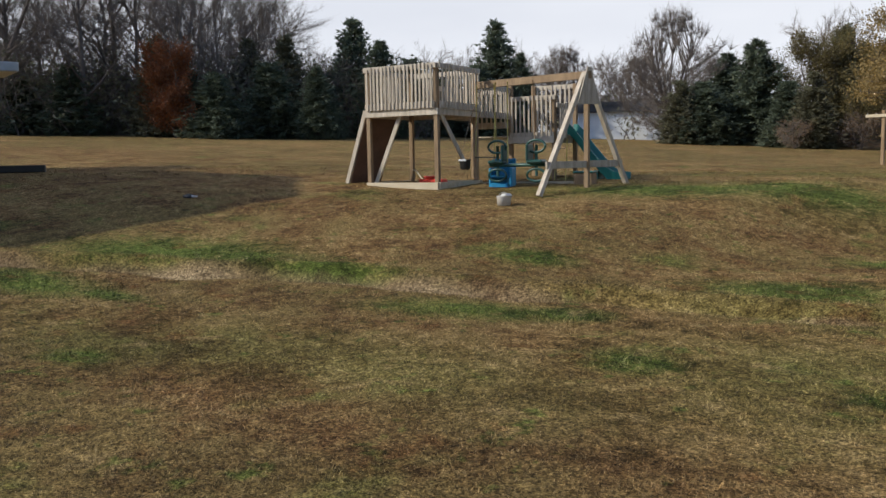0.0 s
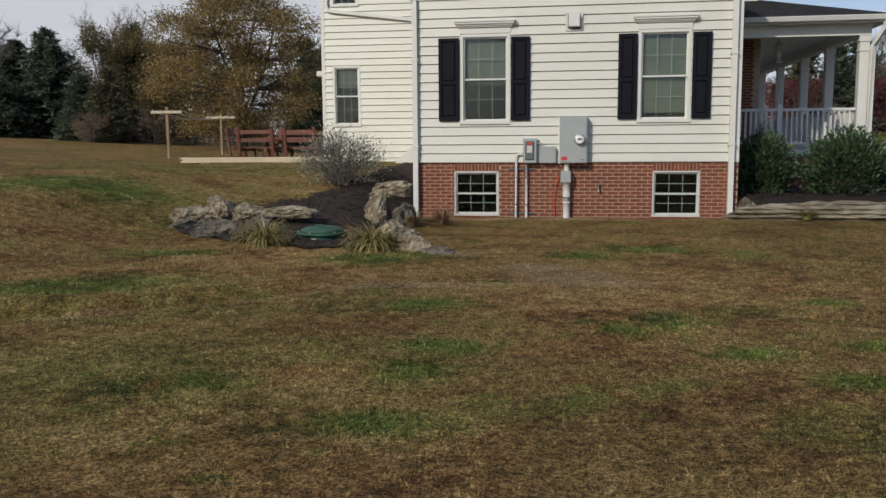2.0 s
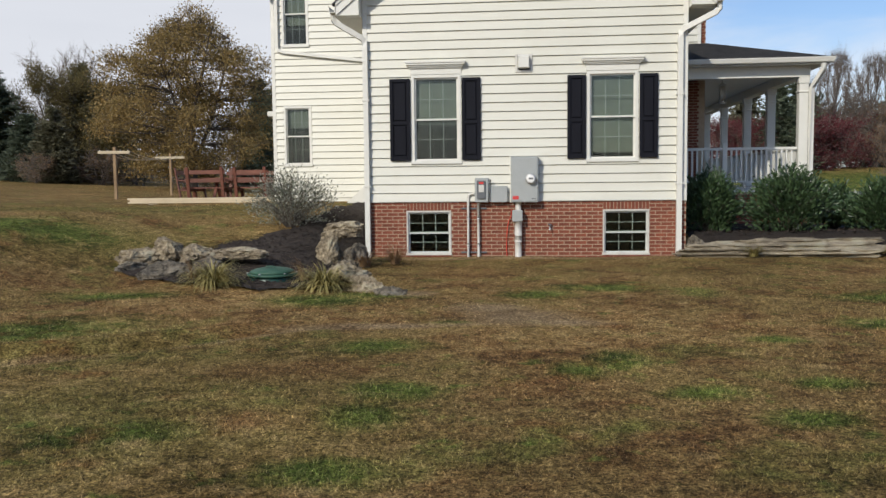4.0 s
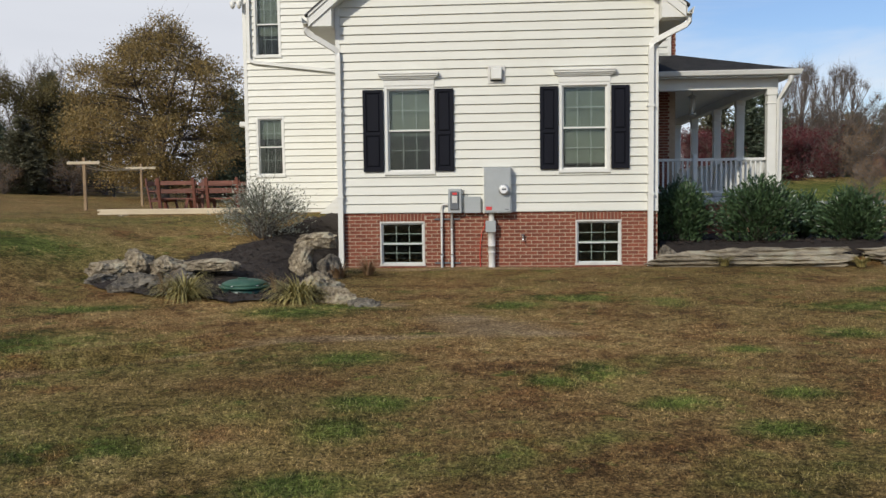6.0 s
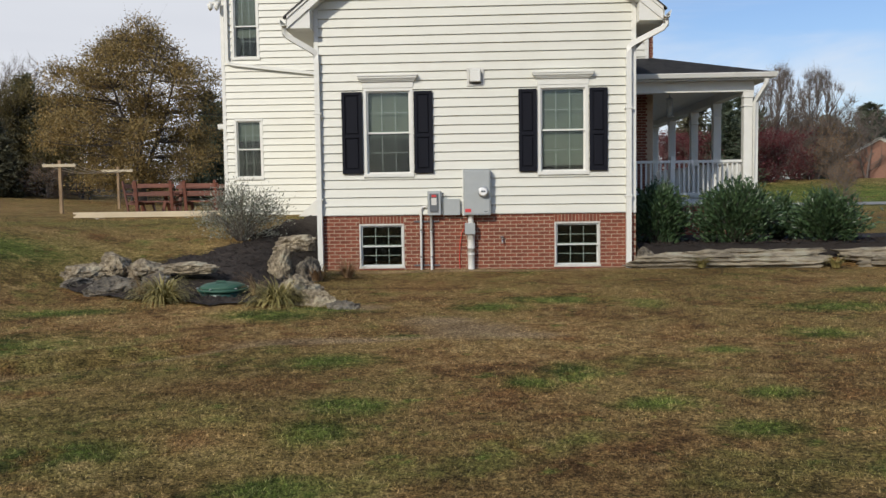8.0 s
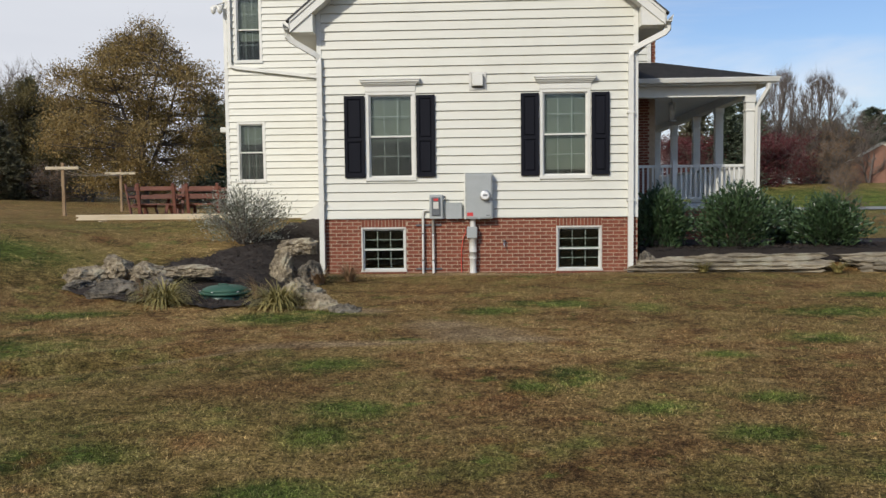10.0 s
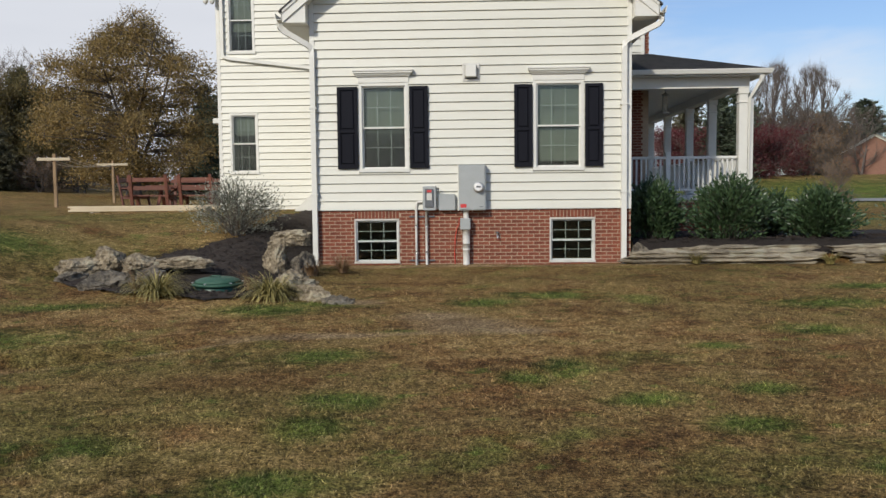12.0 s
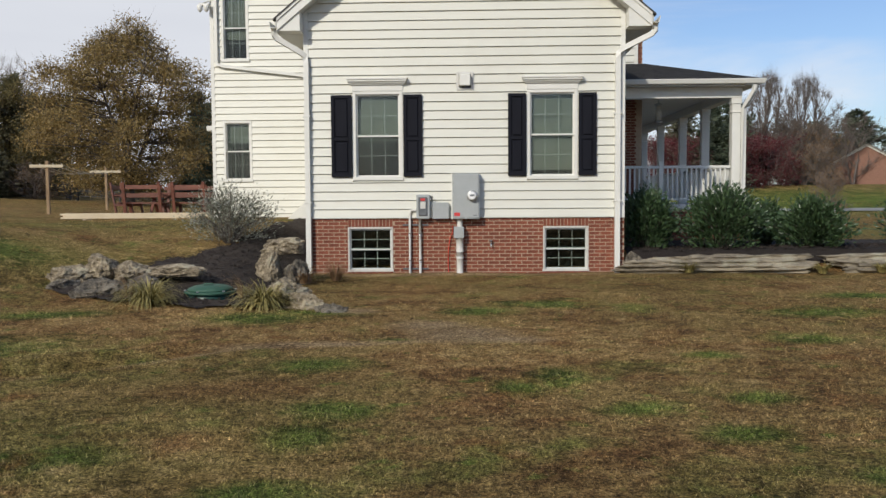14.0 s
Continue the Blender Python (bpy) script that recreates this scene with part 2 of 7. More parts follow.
def lawn_colour(t):
    """The lawn's colours from broad patches to single tufts, by place, with the tufts' shade painted in."""
    co = t.nodes.new("ShaderNodeTexCoord").outputs["Object"]
    big, mid_, small = noise_node(t, 0.22, 4, co), noise_node(t, 1.1, 5, co, 0.65), noise_node(t, 7.0, 4, co, 0.7)
    fine = noise_node(t, 75, 4, co, 0.8)

    # what grows where, with edges frayed by the grain
    at = t.nodes.new("ShaderNodeAttribute")
    at.attribute_name = "cover"
    sp = t.nodes.new("ShaderNodeSeparateColor")
    t.links.new(at.outputs["Color"], sp.inputs["Color"])
    edge = math2(t, "MULTIPLY_ADD", mid_.outputs["Fac"], 1.6, -0.8)
    edge = math2(t, "ADD", edge, math2(t, "MULTIPLY_ADD", small.outputs["Fac"], 1.4, -0.7))

    def share(reach, fray=1.0):
        mr = t.nodes.new("ShaderNodeMapRange")
        mr.inputs["From Min"].default_value, mr.inputs["From Max"].default_value = 1.35, 0.45
        t.links.new(math2(t, "MULTIPLY_ADD", edge, fray, reach), mr.inputs["Value"])
        return mr.outputs["Result"]

    green_at, bare_at, rust_at, lush_at = share(sp.outputs["Red"]), share(sp.outputs["Green"], 0.5), share(sp.outputs["Blue"]), share(at.outputs["Alpha"])

    f = math2(t, "MULTIPLY_ADD", small.outputs["Fac"], 0.45, math2(t, "MULTIPLY", mid_.outputs["Fac"], 0.55))
    dry = ramp_node(t, [(0.37, (0.085, 0.045, 0.018)), (0.46, (0.205, 0.121, 0.047)), (0.54, (0.33, 0.212, 0.087)), (0.64, (0.53, 0.38, 0.18))])
    t.links.new(f, dry.inputs["Fac"])
    grn = ramp_node(t, [(0.40, (0.040, 0.066, 0.011)), (0.60, (0.140, 0.20, 0.038))])
    t.links.new(f, grn.inputs["Fac"])
    olive = ramp_node(t, [(0.39, (0.080, 0.054, 0.019)), (0.61, (0.27, 0.19, 0.072))])
    t.links.new(f, olive.inputs["Fac"])
    mr = t.nodes.new("ShaderNodeMapRange")
    mr.inputs["From Min"].default_value, mr.inputs["From Max"].default_value = 0.43, 0.56
    t.links.new(math2(t, "MULTIPLY_ADD", mid_.outputs["Fac"], 0.5, math2(t, "MULTIPLY", big.outputs["Fac"], 0.5)), mr.inputs["Value"])
    col = mixc(t, mr.outputs["Result"], dry.outputs["Color"], olive.outputs["Color"])
    n4 = noise_node(t, 0.75, 4, co, 0.6)
    mr2 = t.nodes.new("ShaderNodeMapRange")
    mr2.inputs["From Min"].default_value, mr2.inputs["From Max"].default_value = 0.56, 0.68
    t.links.new(n4.outputs["Fac"], mr2.inputs["Value"])
    green = math2(t, "MAXIMUM", math2(t, "MULTIPLY", mr2.outputs["Result"], 0.55), math2(t, "MAXIMUM", math2(t, "MULTIPLY", green_at, 0.9), math2(t, "MULTIPLY", lush_at, 0.38)))
    col = mixc(t, green, col, grn.outputs["Color"])
    # small green tufts and rust-brown mats
    for scale_, lo_, hi_, amount, tone in ((3.6, 0.60, 0.70, 0.75, grn.outputs["Color"]), (1.7, 0.58, 0.70, 0.7, (0.19, 0.092, 0.034)), (2.6, 0.60, 0.72, 0.6, (0.42, 0.30, 0.135))):
        nn = noise_node(t, scale_, 4, co, 0.62)
        mq = t.nodes.new("ShaderNodeMapRange")
        mq.inputs["From Min"].default_value, mq.inputs["From Max"].default_value, mq.inputs["To Max"].default_value = lo_, hi_, amount
        t.links.new(nn.outputs["Fac"], mq.inputs["Value"])
        col = mixc(t, mq.outputs["Result"], col, tone)
    rust = ramp_node(t, [(0.38, (0.085, 0.040, 0.017)), (0.50, (0.20, 0.098, 0.040)), (0.62, (0.40, 0.235, 0.105))])
    t.links.new(f, rust.inputs["Fac"])
    col = mixc(t, math2(t, "MULTIPLY", rust_at, 0.4), col, rust.outputs["Color"])
    soil = ramp_node(t, [(0.38, (0.17, 0.112, 0.058)), (0.62, (0.42, 0.315, 0.185))])
    t.links.new(f, soil.inputs["Fac"])
    bare = math2(t, "MULTIPLY", bare_at, 0.95)
    col = mixc(t, bare, col, soil.outputs["Color"])
    # two grains darken and brighten the colour, like sun and shade among tufts
    clod = noise_node(t, 26, 4, co, 0.75)
    clump_shade = t.nodes.new("ShaderNodeMapRange")
    clump_shade.inputs["From Min"].default_value, clump_shade.inputs["From Max"].default_value = 0.36, 0.62
    clump_shade.inputs["To Min"].default_value, clump_shade.inputs["To Max"].default_value = 0.36, 1.5
    t.links.new(clod.outputs["Fac"], clump_shade.inputs["Value"])
    tuft = noise_node(t, 62, 3, co, 0.65)
    tuft_shade = t.nodes.new("ShaderNodeMapRange")
    tuft_shade.inputs["From Min"].default_value, tuft_shade.inputs["From Max"].default_value = 0.38, 0.62
    tuft_shade.inputs["To Min"].default_value, tuft_shade.inputs["To Max"].default_value = 0.42, 1.75
    t.links.new(tuft.outputs["Fac"], tuft_shade.inputs["Value"])
    hv = t.nodes.new("ShaderNodeHueSaturation")
    t.links.new(math2(t, "MULTIPLY", clump_shade.outputs["Result"], tuft_shade.outputs["Result"]), hv.inputs["Value"])
    t.links.new(col, hv.inputs["Color"])
    return hv.outputs["Color"], f, fine, bare


def lawn_ground():
    m, t, b = nodes_of("lawn")
    col, f, fine, bare = lawn_colour(t)
    # the fine grain also paints the shaded gaps between blades darker
    col = mixc(t, 0.5, col, mixc(t, fine.outputs["Fac"], (0.15, 0.13, 0.11), (1.75, 1.72, 1.65)), "MULTIPLY")
    t.links.new(col, b.inputs["Base Color"])
    b.inputs["Roughness"].default_value = 0.95
    b.inputs["Specular IOR Level"].default_value = 0.1
    bump(t, b, math2(t, "ADD", f, math2(t, "MULTIPLY", fine.outputs["Fac"], 0.7)), 0.9, 0.05)
    return m


def lawn_blades():
    m, t, b = nodes_of("grass_blades")
    col, f, fine, bare = lawn_colour(t)
    gi = t.nodes.new("ShaderNodeNewGeometry")
    h = t.nodes.new("ShaderNodeHueSaturation")
    mr = t.nodes.new("ShaderNodeMath")
    mr.operation = "POWER"
    mr.inputs[1].default_value = 1.9
    t.links.new(gi.outputs["Random Per Island"], mr.inputs[0])
    t.links.new(math2(t, "MULTIPLY_ADD", mr.outputs[0], 1.75, 0.42), h.inputs["Value"])
    t.links.new(col, h.inputs["Color"])
    # one blade in five is bleached straw
    pale = t.nodes.new("ShaderNodeMapRange")
    pale.inputs["From Min"].default_value, pale.inputs["From Max"].default_value, pale.inputs["To Max"].default_value = 0.80, 0.95, 0.38
    t.links.new(gi.outputs["Random Per Island"], pale.inputs["Value"])
    t.links.new(mixc(t, pale.outputs["Result"], h.outputs["Color"], (0.56, 0.42, 0.24)), b.inputs["Base Color"])
    b.inputs["Roughness"].default_value = 0.7
    b.inputs["Specular IOR Level"].default_value = 0.2
    return m


M_LAWN, M_BLADE = lawn_ground(), lawn_blades()
M_SIDING = surface("white_vinyl_siding", (0.60, 0.595, 0.525), (0.655, 0.65, 0.58), 1.2, 0.45, fine=25, relief=0.15, dist=0.002, stretch=(0.4, 1, 6), each=0.025, dirt=(0.58, 0.57, 0.50), dirt_scale=0.7)
M_TRIM = surface("white_trim", (0.64, 0.635, 0.59), (0.71, 0.705, 0.66), 4, 0.45, fine=40, relief=0.08, dist=0.002)
M_SHUTTER = surface("black_shutter_paint", (0.006, 0.0065, 0.011), (0.010, 0.011, 0.017), 6, 0.7, fine=80, relief=0.15, dist=0.002, stretch=(1, 1, 0.1))
M_SHUTTER.node_tree.nodes["Principled BSDF"].inputs["Specular IOR Level"].default_value = 0.15
M_BRICK = surface("red_brick", (0.115, 0.030, 0.017), (0.235, 0.068, 0.036), 9, 0.85, fine=120, relief=0.6, dist=0.005, each=0.35, dirt=(0.16, 0.06, 0.04), dirt_scale=2.5)
M_MORTAR = surface("mortar", (0.33, 0.25, 0.18), (0.43, 0.335, 0.245), 12, 0.95, fine=150, relief=0.6, dist=0.004, dirt=(0.3, 0.2, 0.15))
M_GRILLE = surface("grey_grille", (0.48, 0.50, 0.48), (0.56, 0.58, 0.56), 5, 0.5, relief=0)
M_GLASS = glass_material("window_glass")
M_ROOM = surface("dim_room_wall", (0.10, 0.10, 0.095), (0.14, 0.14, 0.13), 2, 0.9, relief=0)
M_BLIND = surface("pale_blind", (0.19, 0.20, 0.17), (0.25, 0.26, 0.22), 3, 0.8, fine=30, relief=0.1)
M_SHINGLE = surface("dark_shingle", (0.035, 0.035, 0.038), (0.085, 0.082, 0.08), 5, 0.9, fine=90, relief=0.8, dist=0.01, each=0.2)
M_GREYBOX = surface("grey_enamel", (0.33, 0.35, 0.35), (0.39, 0.41, 0.41), 5, 0.4, metal=0.1, fine=60, relief=0.08)
M_GREYDARK = surface("dark_grey_enamel", (0.10, 0.11, 0.12), (0.15, 0.16, 0.17), 5, 0.4, metal=0.2, fine=60, relief=0.08)
M_PVC = surface("grey_pvc", (0.50, 0.49, 0.46), (0.62, 0.61, 0.57), 7, 0.45, fine=50, relief=0.1, dirt=(0.4, 0.37, 0.33), dirt_scale=4)
M_METAL = surface("galvanised_steel", (0.42, 0.43, 0.43), (0.58, 0.59, 0.59), 15, 0.4, metal=0.9, fine=90, relief=0.1)
M_RED = surface("red_label", (0.50, 0.03, 0.03), (0.60, 0.05, 0.05), 5, 0.5, relief=0)
M_WHITE = surface("white_label", (0.72, 0.72, 0.72), (0.8, 0.8, 0.8), 5, 0.5, relief=0)
M_BLACK = surface("black_rubber", (0.012, 0.012, 0.012), (0.025, 0.025, 0.025), 9, 0.6, relief=0.2)


def stone(name, dark, mid, light, scale, stretch=None, lichen=(0.42, 0.40, 0.30)):
    """Weathered stone: pale worn faces, dark pits and seams, lichen."""
    m, t, b = nodes_of(name)
    n1, n2, n3 = noise_node(t, scale, 8, rough=0.72, stretch=stretch), noise_node(t, scale * 7, 6, rough=0.7, stretch=stretch), noise_node(t, scale * 1.7, 4)
    f = math2(t, "MULTIPLY_ADD", n1.outputs["Fac"], 0.6, math2(t, "MULTIPLY", n2.outputs["Fac"], 0.4))
    r = ramp_node(t, [(0.38, dark), (0.47, mid), (0.60, light)])
    t.links.new(f, r.inputs["Fac"])
    mr = t.nodes.new("ShaderNodeMapRange")
    mr.inputs["From Min"].default_value, mr.inputs["From Max"].default_value, mr.inputs["To Max"].default_value = 0.56, 0.66, 0.6
    t.links.new(n3.outputs["Fac"], mr.inputs["Value"])
    t.links.new(mixc(t, mr.outputs["Result"], r.outputs["Color"], lichen), b.inputs["Base Color"])
    b.inputs["Roughness"].default_value = 0.95
    bump(t, b, f, 1.0, 0.09)
    return m


M_ROCK = stone("weathered_limestone", (0.042, 0.033, 0.023), (0.19, 0.153, 0.102), (0.46, 0.385, 0.27), 3.0)
M_ROCKDARK = stone("grey_slate_boulder", (0.028, 0.025, 0.021), (0.105, 0.091, 0.071), (0.29, 0.25, 0.19), 3.4, lichen=(0.24, 0.23, 0.19))
M_LEDGE = stone("layered_ledge_stone", (0.06, 0.05, 0.036), (0.22, 0.185, 0.13), (0.44, 0.38, 0.275), 1.5, (0.6, 1, 4.5))
M_MULCH = surface("dark_mulch", (0.013, 0.009, 0.007), (0.040, 0.028, 0.021), 14, 0.95, fine=70, relief=1.0, dist=0.03, each=0.4)
M_WOODGREY = surface("weathered_grey_timber", (0.31, 0.26, 0.195), (0.64, 0.56, 0.45), 3, 0.85, fine=40, relief=0.5, dist=0.004, stretch=(4, 4, 0.6), each=0.25)
M_WOODTAN = surface("tan_treated_timber", (0.17, 0.11, 0.06), (0.36, 0.25, 0.145), 3, 0.8, fine=40, relief=0.4, dist=0.003, stretch=(3, 3, 0.6), each=0.18)
M_WOODPALE = surface("pale_new_timber", (0.46, 0.38, 0.26), (0.62, 0.53, 0.38), 3, 0.75, fine=40, relief=0.3, dist=0.003, stretch=(0.6, 3, 3), each=0.12)
M_PLY = surface("brown_stained_plywood", (0.085, 0.045, 0.03), (0.15, 0.08, 0.055), 3, 0.8, fine=30, relief=0.4, stretch=(3, 0.7, 1))
M_REDWOOD = surface("red_stained_wood", (0.085, 0.028, 0.018), (0.18, 0.062, 0.038), 3, 0.6, fine=40, relief=0.4, stretch=(0.7, 3, 3), each=0.25)
M_TEAL = surface("teal_plastic", (0.010, 0.13, 0.115), (0.016, 0.18, 0.155), 3, 0.4, relief=0.05)
M_BLUE = surface("bright_blue_plastic", (0.015, 0.22, 0.42), (0.03, 0.29, 0.52), 3, 0.4, relief=0.05)
M_DKGREEN = surface("dark_green_plastic", (0.012, 0.055, 0.045), (0.02, 0.08, 0.065), 3, 0.4, relief=0.05)
M_LID = surface("green_moulded_lid", (0.018, 0.072, 0.046), (0.030, 0.098, 0.064), 4, 0.6, fine=60, relief=0.1, dirt=(0.06, 0.12, 0.08), dirt_scale=5)
M_YELLOW = surface("yellow_rope", (0.40, 0.33, 0.09), (0.5, 0.42, 0.14), 8, 0.8, relief=0.2)
M_TOYRED = surface("red_plastic", (0.55, 0.035, 0.02), (0.65, 0.06, 0.035), 5, 0.45, relief=0.05)
M_BARK = surface("grey_brown_bark", (0.055, 0.045, 0.038), (0.14, 0.118, 0.10), 5, 0.95, fine=40, relief=0.8, dist=0.02, stretch=(3, 3, 0.5))
M_TWIG = surface("brown_twigs", (0.105, 0.085, 0.072), (0.18, 0.15, 0.13), 3, 0.9, relief=0)
M_NEEDLE = foliage("pine_needles", (0.052, 0.072, 0.050), (0.145, 0.175, 0.110), 0.7, 0.35, 0.3)
M_SPRUCE = foliage("olive_needles", (0.085, 0.082, 0.052), (0.19, 0.185, 0.11), 0.7, 0.35, 0.3)
M_TANLEAF = foliage("tan_autumn_leaves", (0.10, 0.078, 0.030), (0.42, 0.29, 0.10), 0.6, 0.3, 0.3)
M_OLIVELEAF = foliage("olive_autumn_leaves", (0.07, 0.055, 0.02), (0.21, 0.17, 0.06), 0.6, 0.3, 0.3)
M_ORANGE = foliage("orange_autumn_leaves", (0.10, 0.030, 0.010), (0.26, 0.085, 0.022), 0.6, 0.3, 0.3)
M_REDLEAF = foliage("crimson_leaves", (0.07, 0.014, 0.018), (0.17, 0.034, 0.040), 0.6, 0.5, 0.3)
M_LAUREL = foliage("glossy_laurel_leaves", (0.020, 0.042, 0.019), (0.075, 0.125, 0.052), 0.36, 2.0, 0.12)
M_SILVER = foliage("silvery_leaves", (0.040, 0.056, 0.028), (0.42, 0.42, 0.35), 0.6, 2.0, 0.2)
M_STRAW = foliage("yellow_green_blades", (0.10, 0.095, 0.028), (0.46, 0.38, 0.14), 0.6, 3.0, 0.2)
M_DRYBLADE = foliage("dry_brown_blades", (0.13, 0.075, 0.035), (0.30, 0.19, 0.10), 0.7, 3.0, 0.2)
M_ASPHALT = surface("pale_asphalt", (0.20, 0.20, 0.19), (0.30, 0.30, 0.28), 2, 0.9, fine=80, relief=0.4)
M_BARNWHITE = surface("white_metal_cladding", (0.62, 0.66, 0.70), (0.72, 0.75, 0.78), 2, 0.5, relief=0.1)
M_HOUSEBRICK = surface("far_brick", (0.19, 0.098, 0.07), (0.27, 0.148, 0.105), 6, 0.9, fine=30, relief=0.3)
M_PLAINDARK = surface("dark_frame", (0.02, 0.018, 0.016), (0.04, 0.036, 0.03), 4, 0.7, relief=0.2)


# ---- mesh helpers ----
def part(name, bm, material, parent=None, label=""):
    """Links a bmesh as one mesh object under a thing or a part."""
    me = bpy.data.meshes.new(name)
    bm.to_mesh(me)
    bm.free()
    me.materials.append(material)
    ob = new(name, me)
    ob.parent = parent
    return tagged(ob, label)


def mesh_part(name, verts, faces, material, parent=None, label="", smooth=False):
    me = bpy.data.meshes.new(name)
    me.from_pydata(verts, [], faces)
    me.materials.append(material)
    if smooth:
        me.polygons.foreach_set("use_smooth", [True] * len(me.polygons))
    me.update()
    ob = new(name, me)
    ob.parent = parent
    return tagged(ob, label)


def thing(name, x, y, z, label, category, group="", turn=0.0, kind=""):
    ob = new(name)
    ob.matrix_world = pose(x, y, z, 0, 0, turn)
    return tagged(ob, label, category, group, kind)


def box(bm, x0, y0, z0, x1, y1, z1, bevel=0.0, m=None):
    vs = [bm.verts.new((x, y, z)) for x in (x0, x1) for y in (y0, y1) for z in (z0, z1)]
    fs = [bm.faces.new([vs[i] for i in q]) for q in ((0, 1, 3, 2), (4, 6, 7, 5), (0, 4, 5, 1), (2, 3, 7, 6), (0, 2, 6, 4), (1, 5, 7, 3))]
    if bevel:
        es = list({e for f in fs for e in f.edges})
        r = bmesh.ops.bevel(bm, geom=es, offset=bevel, segments=1, affect="EDGES", profile=0.5)
        vs = list({v for f in r["faces"] for v in f.verts} | {v for v in vs if v.is_valid})
    if m is not None:
        bmesh.ops.transform(bm, matrix=m, verts=[v for v in vs if v.is_valid])
    return bm


def boxed(*a, **k):
    return box(bmesh.new(), *a, **k)


def beam(bm, p, q, w, h, up=(0, 0, 1), bevel=0.004):
    """A squared timber from p to q, w wide and h deep."""
    p, q = Vector(p), Vector(q)
    d = q - p
    z = d.normalized()
    x = Vector(up).cross(z)
    if x.length < 1e-4:
        x = Vector((1, 0, 0))
    x.normalize()
    y = z.cross(x)
    m = Matrix((x, y, z)).transposed().to_4x4()
    m.translation = p
    return box(bm, -w / 2, -h / 2, 0, w / 2, h / 2, d.length, bevel, m)


def beamed(*a, **k):
    return beam(bmesh.new(), *a, **k)


def rod(bm, pts, r, sides=10, cap=True, r1=None, phase=0.0):
    """A round bar along points."""
    pts = [Vector(p) for p in pts]
    rings = []
    for i, p in enumerate(pts):
        d = (pts[min(i + 1, len(pts) - 1)] - pts[max(i - 1, 0)]).normalized()
        a = d.cross(Vector((0, 0, 1)))
        if a.length < 1e-3:
            a = d.cross(Vector((0, 1, 0)))
        a.normalize()
        b = d.cross(a)
        rr = r if r1 is None else r + (r1 - r) * i / (len(pts) - 1)
        rings.append([bm.verts.new(p + (a * math.cos(k * 2 * math.pi / sides + phase) + b * math.sin(k * 2 * math.pi / sides + phase)) * rr) for k in range(sides)])
    for s, e in zip(rings, rings[1:]):
        for k in range(sides):
            f = bm.faces.new((s[k], s[(k + 1) % sides], e[(k + 1) % sides], e[k]))
            f.smooth = sides > 4
    if cap:
        bm.faces.new(rings[0])
        bm.faces.new(rings[-1][::-1])
    return bm


def rodded(*a, **k):
    return rod(bmesh.new(), *a, **k)


def lathe(bm, profile, sides=24, at=(0, 0, 0)):
    """A turned shape: (radius, height) pairs round the upright axis."""
    rings = [[bm.verts.new((at[0] + r * math.cos(2 * math.pi * k / sides), at[1] + r * math.sin(2 * math.pi * k / sides), at[2] + z)) for k in range(sides)] for r, z in profile]
    for s, e in zip(rings, rings[1:]):
        for k in range(sides):
            bm.faces.new((s[k], s[(k + 1) % sides], e[(k + 1) % sides], e[k])).smooth = True
    bm.faces.new(rings[0][::-1])
    bm.faces.new(rings[-1])
    return bm


def prism(bm, outline, y0, y1):
    """An outline in x and z, pushed from y0 to y1."""
    a = [bm.verts.new((x, y0, z)) for x, z in outline]
    b = [bm.verts.new((x, y1, z)) for x, z in outline]
    bm.faces.new(a)
    bm.faces.new(b[::-1])
    n = len(a)
    for i in range(n):
        bm.faces.new((a[i], b[i], b[(i + 1) % n], a[(i + 1) % n]))
    return bm


def gaps(x0, x1, holes):
    """What is left of x0 to x1 without the holes."""
    out, x = [], x0
    for a, b in sorted(holes):
        if a > x:
            out.append((x, min(a, x1)))
        x = max(x, b)
    if x < x1:
        out.append((x, x1))
    return [(a, b) for a, b in out if b - a > 0.01]


# ---- the ground ----
def smooth(a, b, v):
    t = np.clip((v - a) / (b - a), 0, 1)
    return t * t * (3 - 2 * t)


def height(x, y):
    """The lie of the land."""
    x, y = np.asarray(x, float), np.asarray(y, float)
    s = -0.6 * x + 0.8 * (y + 6)
    left = 0.86 * smooth(-2, 7.5, s)
    bed = 0.95 * smooth(-5.0, 4.5, y)
    q = smooth(-6.0, -2.8, x)
    h = left * (1 - q) + bed * q
    pad = smooth(-1.3, -0.25, x) * (1 - smooth(0.5, 5.0, y))
    east = smooth(5.5, 5.9, x)
    h = h * (1 - pad) * (1 - east) + east * 0.36 * smooth(0.0, 0.5, y)
    h = h + east * (0.35 * smooth(10, 24, y) + 1.5 * smooth(26, 46, y))
    h = h + 0.056 * np.logaddexp(0, (-x - 13) / 3.0) * 3.0 * smooth(110, 60, -x)
    h = h + 2.6 * smooth(60, 110, -x)
    h = h - 0.010 * np.maximum(0, -y) * smooth(-14, -4, x) - 0.02
    off, along = ditch_off(x, y)
    h = h + (0.07 * np.exp(-((off - 0.42) / 0.14) ** 2) - 0.16 * np.exp(-(off / 0.22) ** 2)) * smooth(0, 2, along) * smooth(19.5, 14.5, along)
    h = h - 0.07 * np.exp(-((x + 10.6) ** 2 + (y + 5.9) ** 2) / 5.0)
    h = h + 0.012 * np.sin(x * 1.9 + 0.7 * y) * np.sin(y * 2.3 - 0.4 * x) + 0.02 * np.sin(x * 0.6 + 1) * np.sin(y * 0.7)
    return h


def hz(x, y):
    return float(height(x, y))


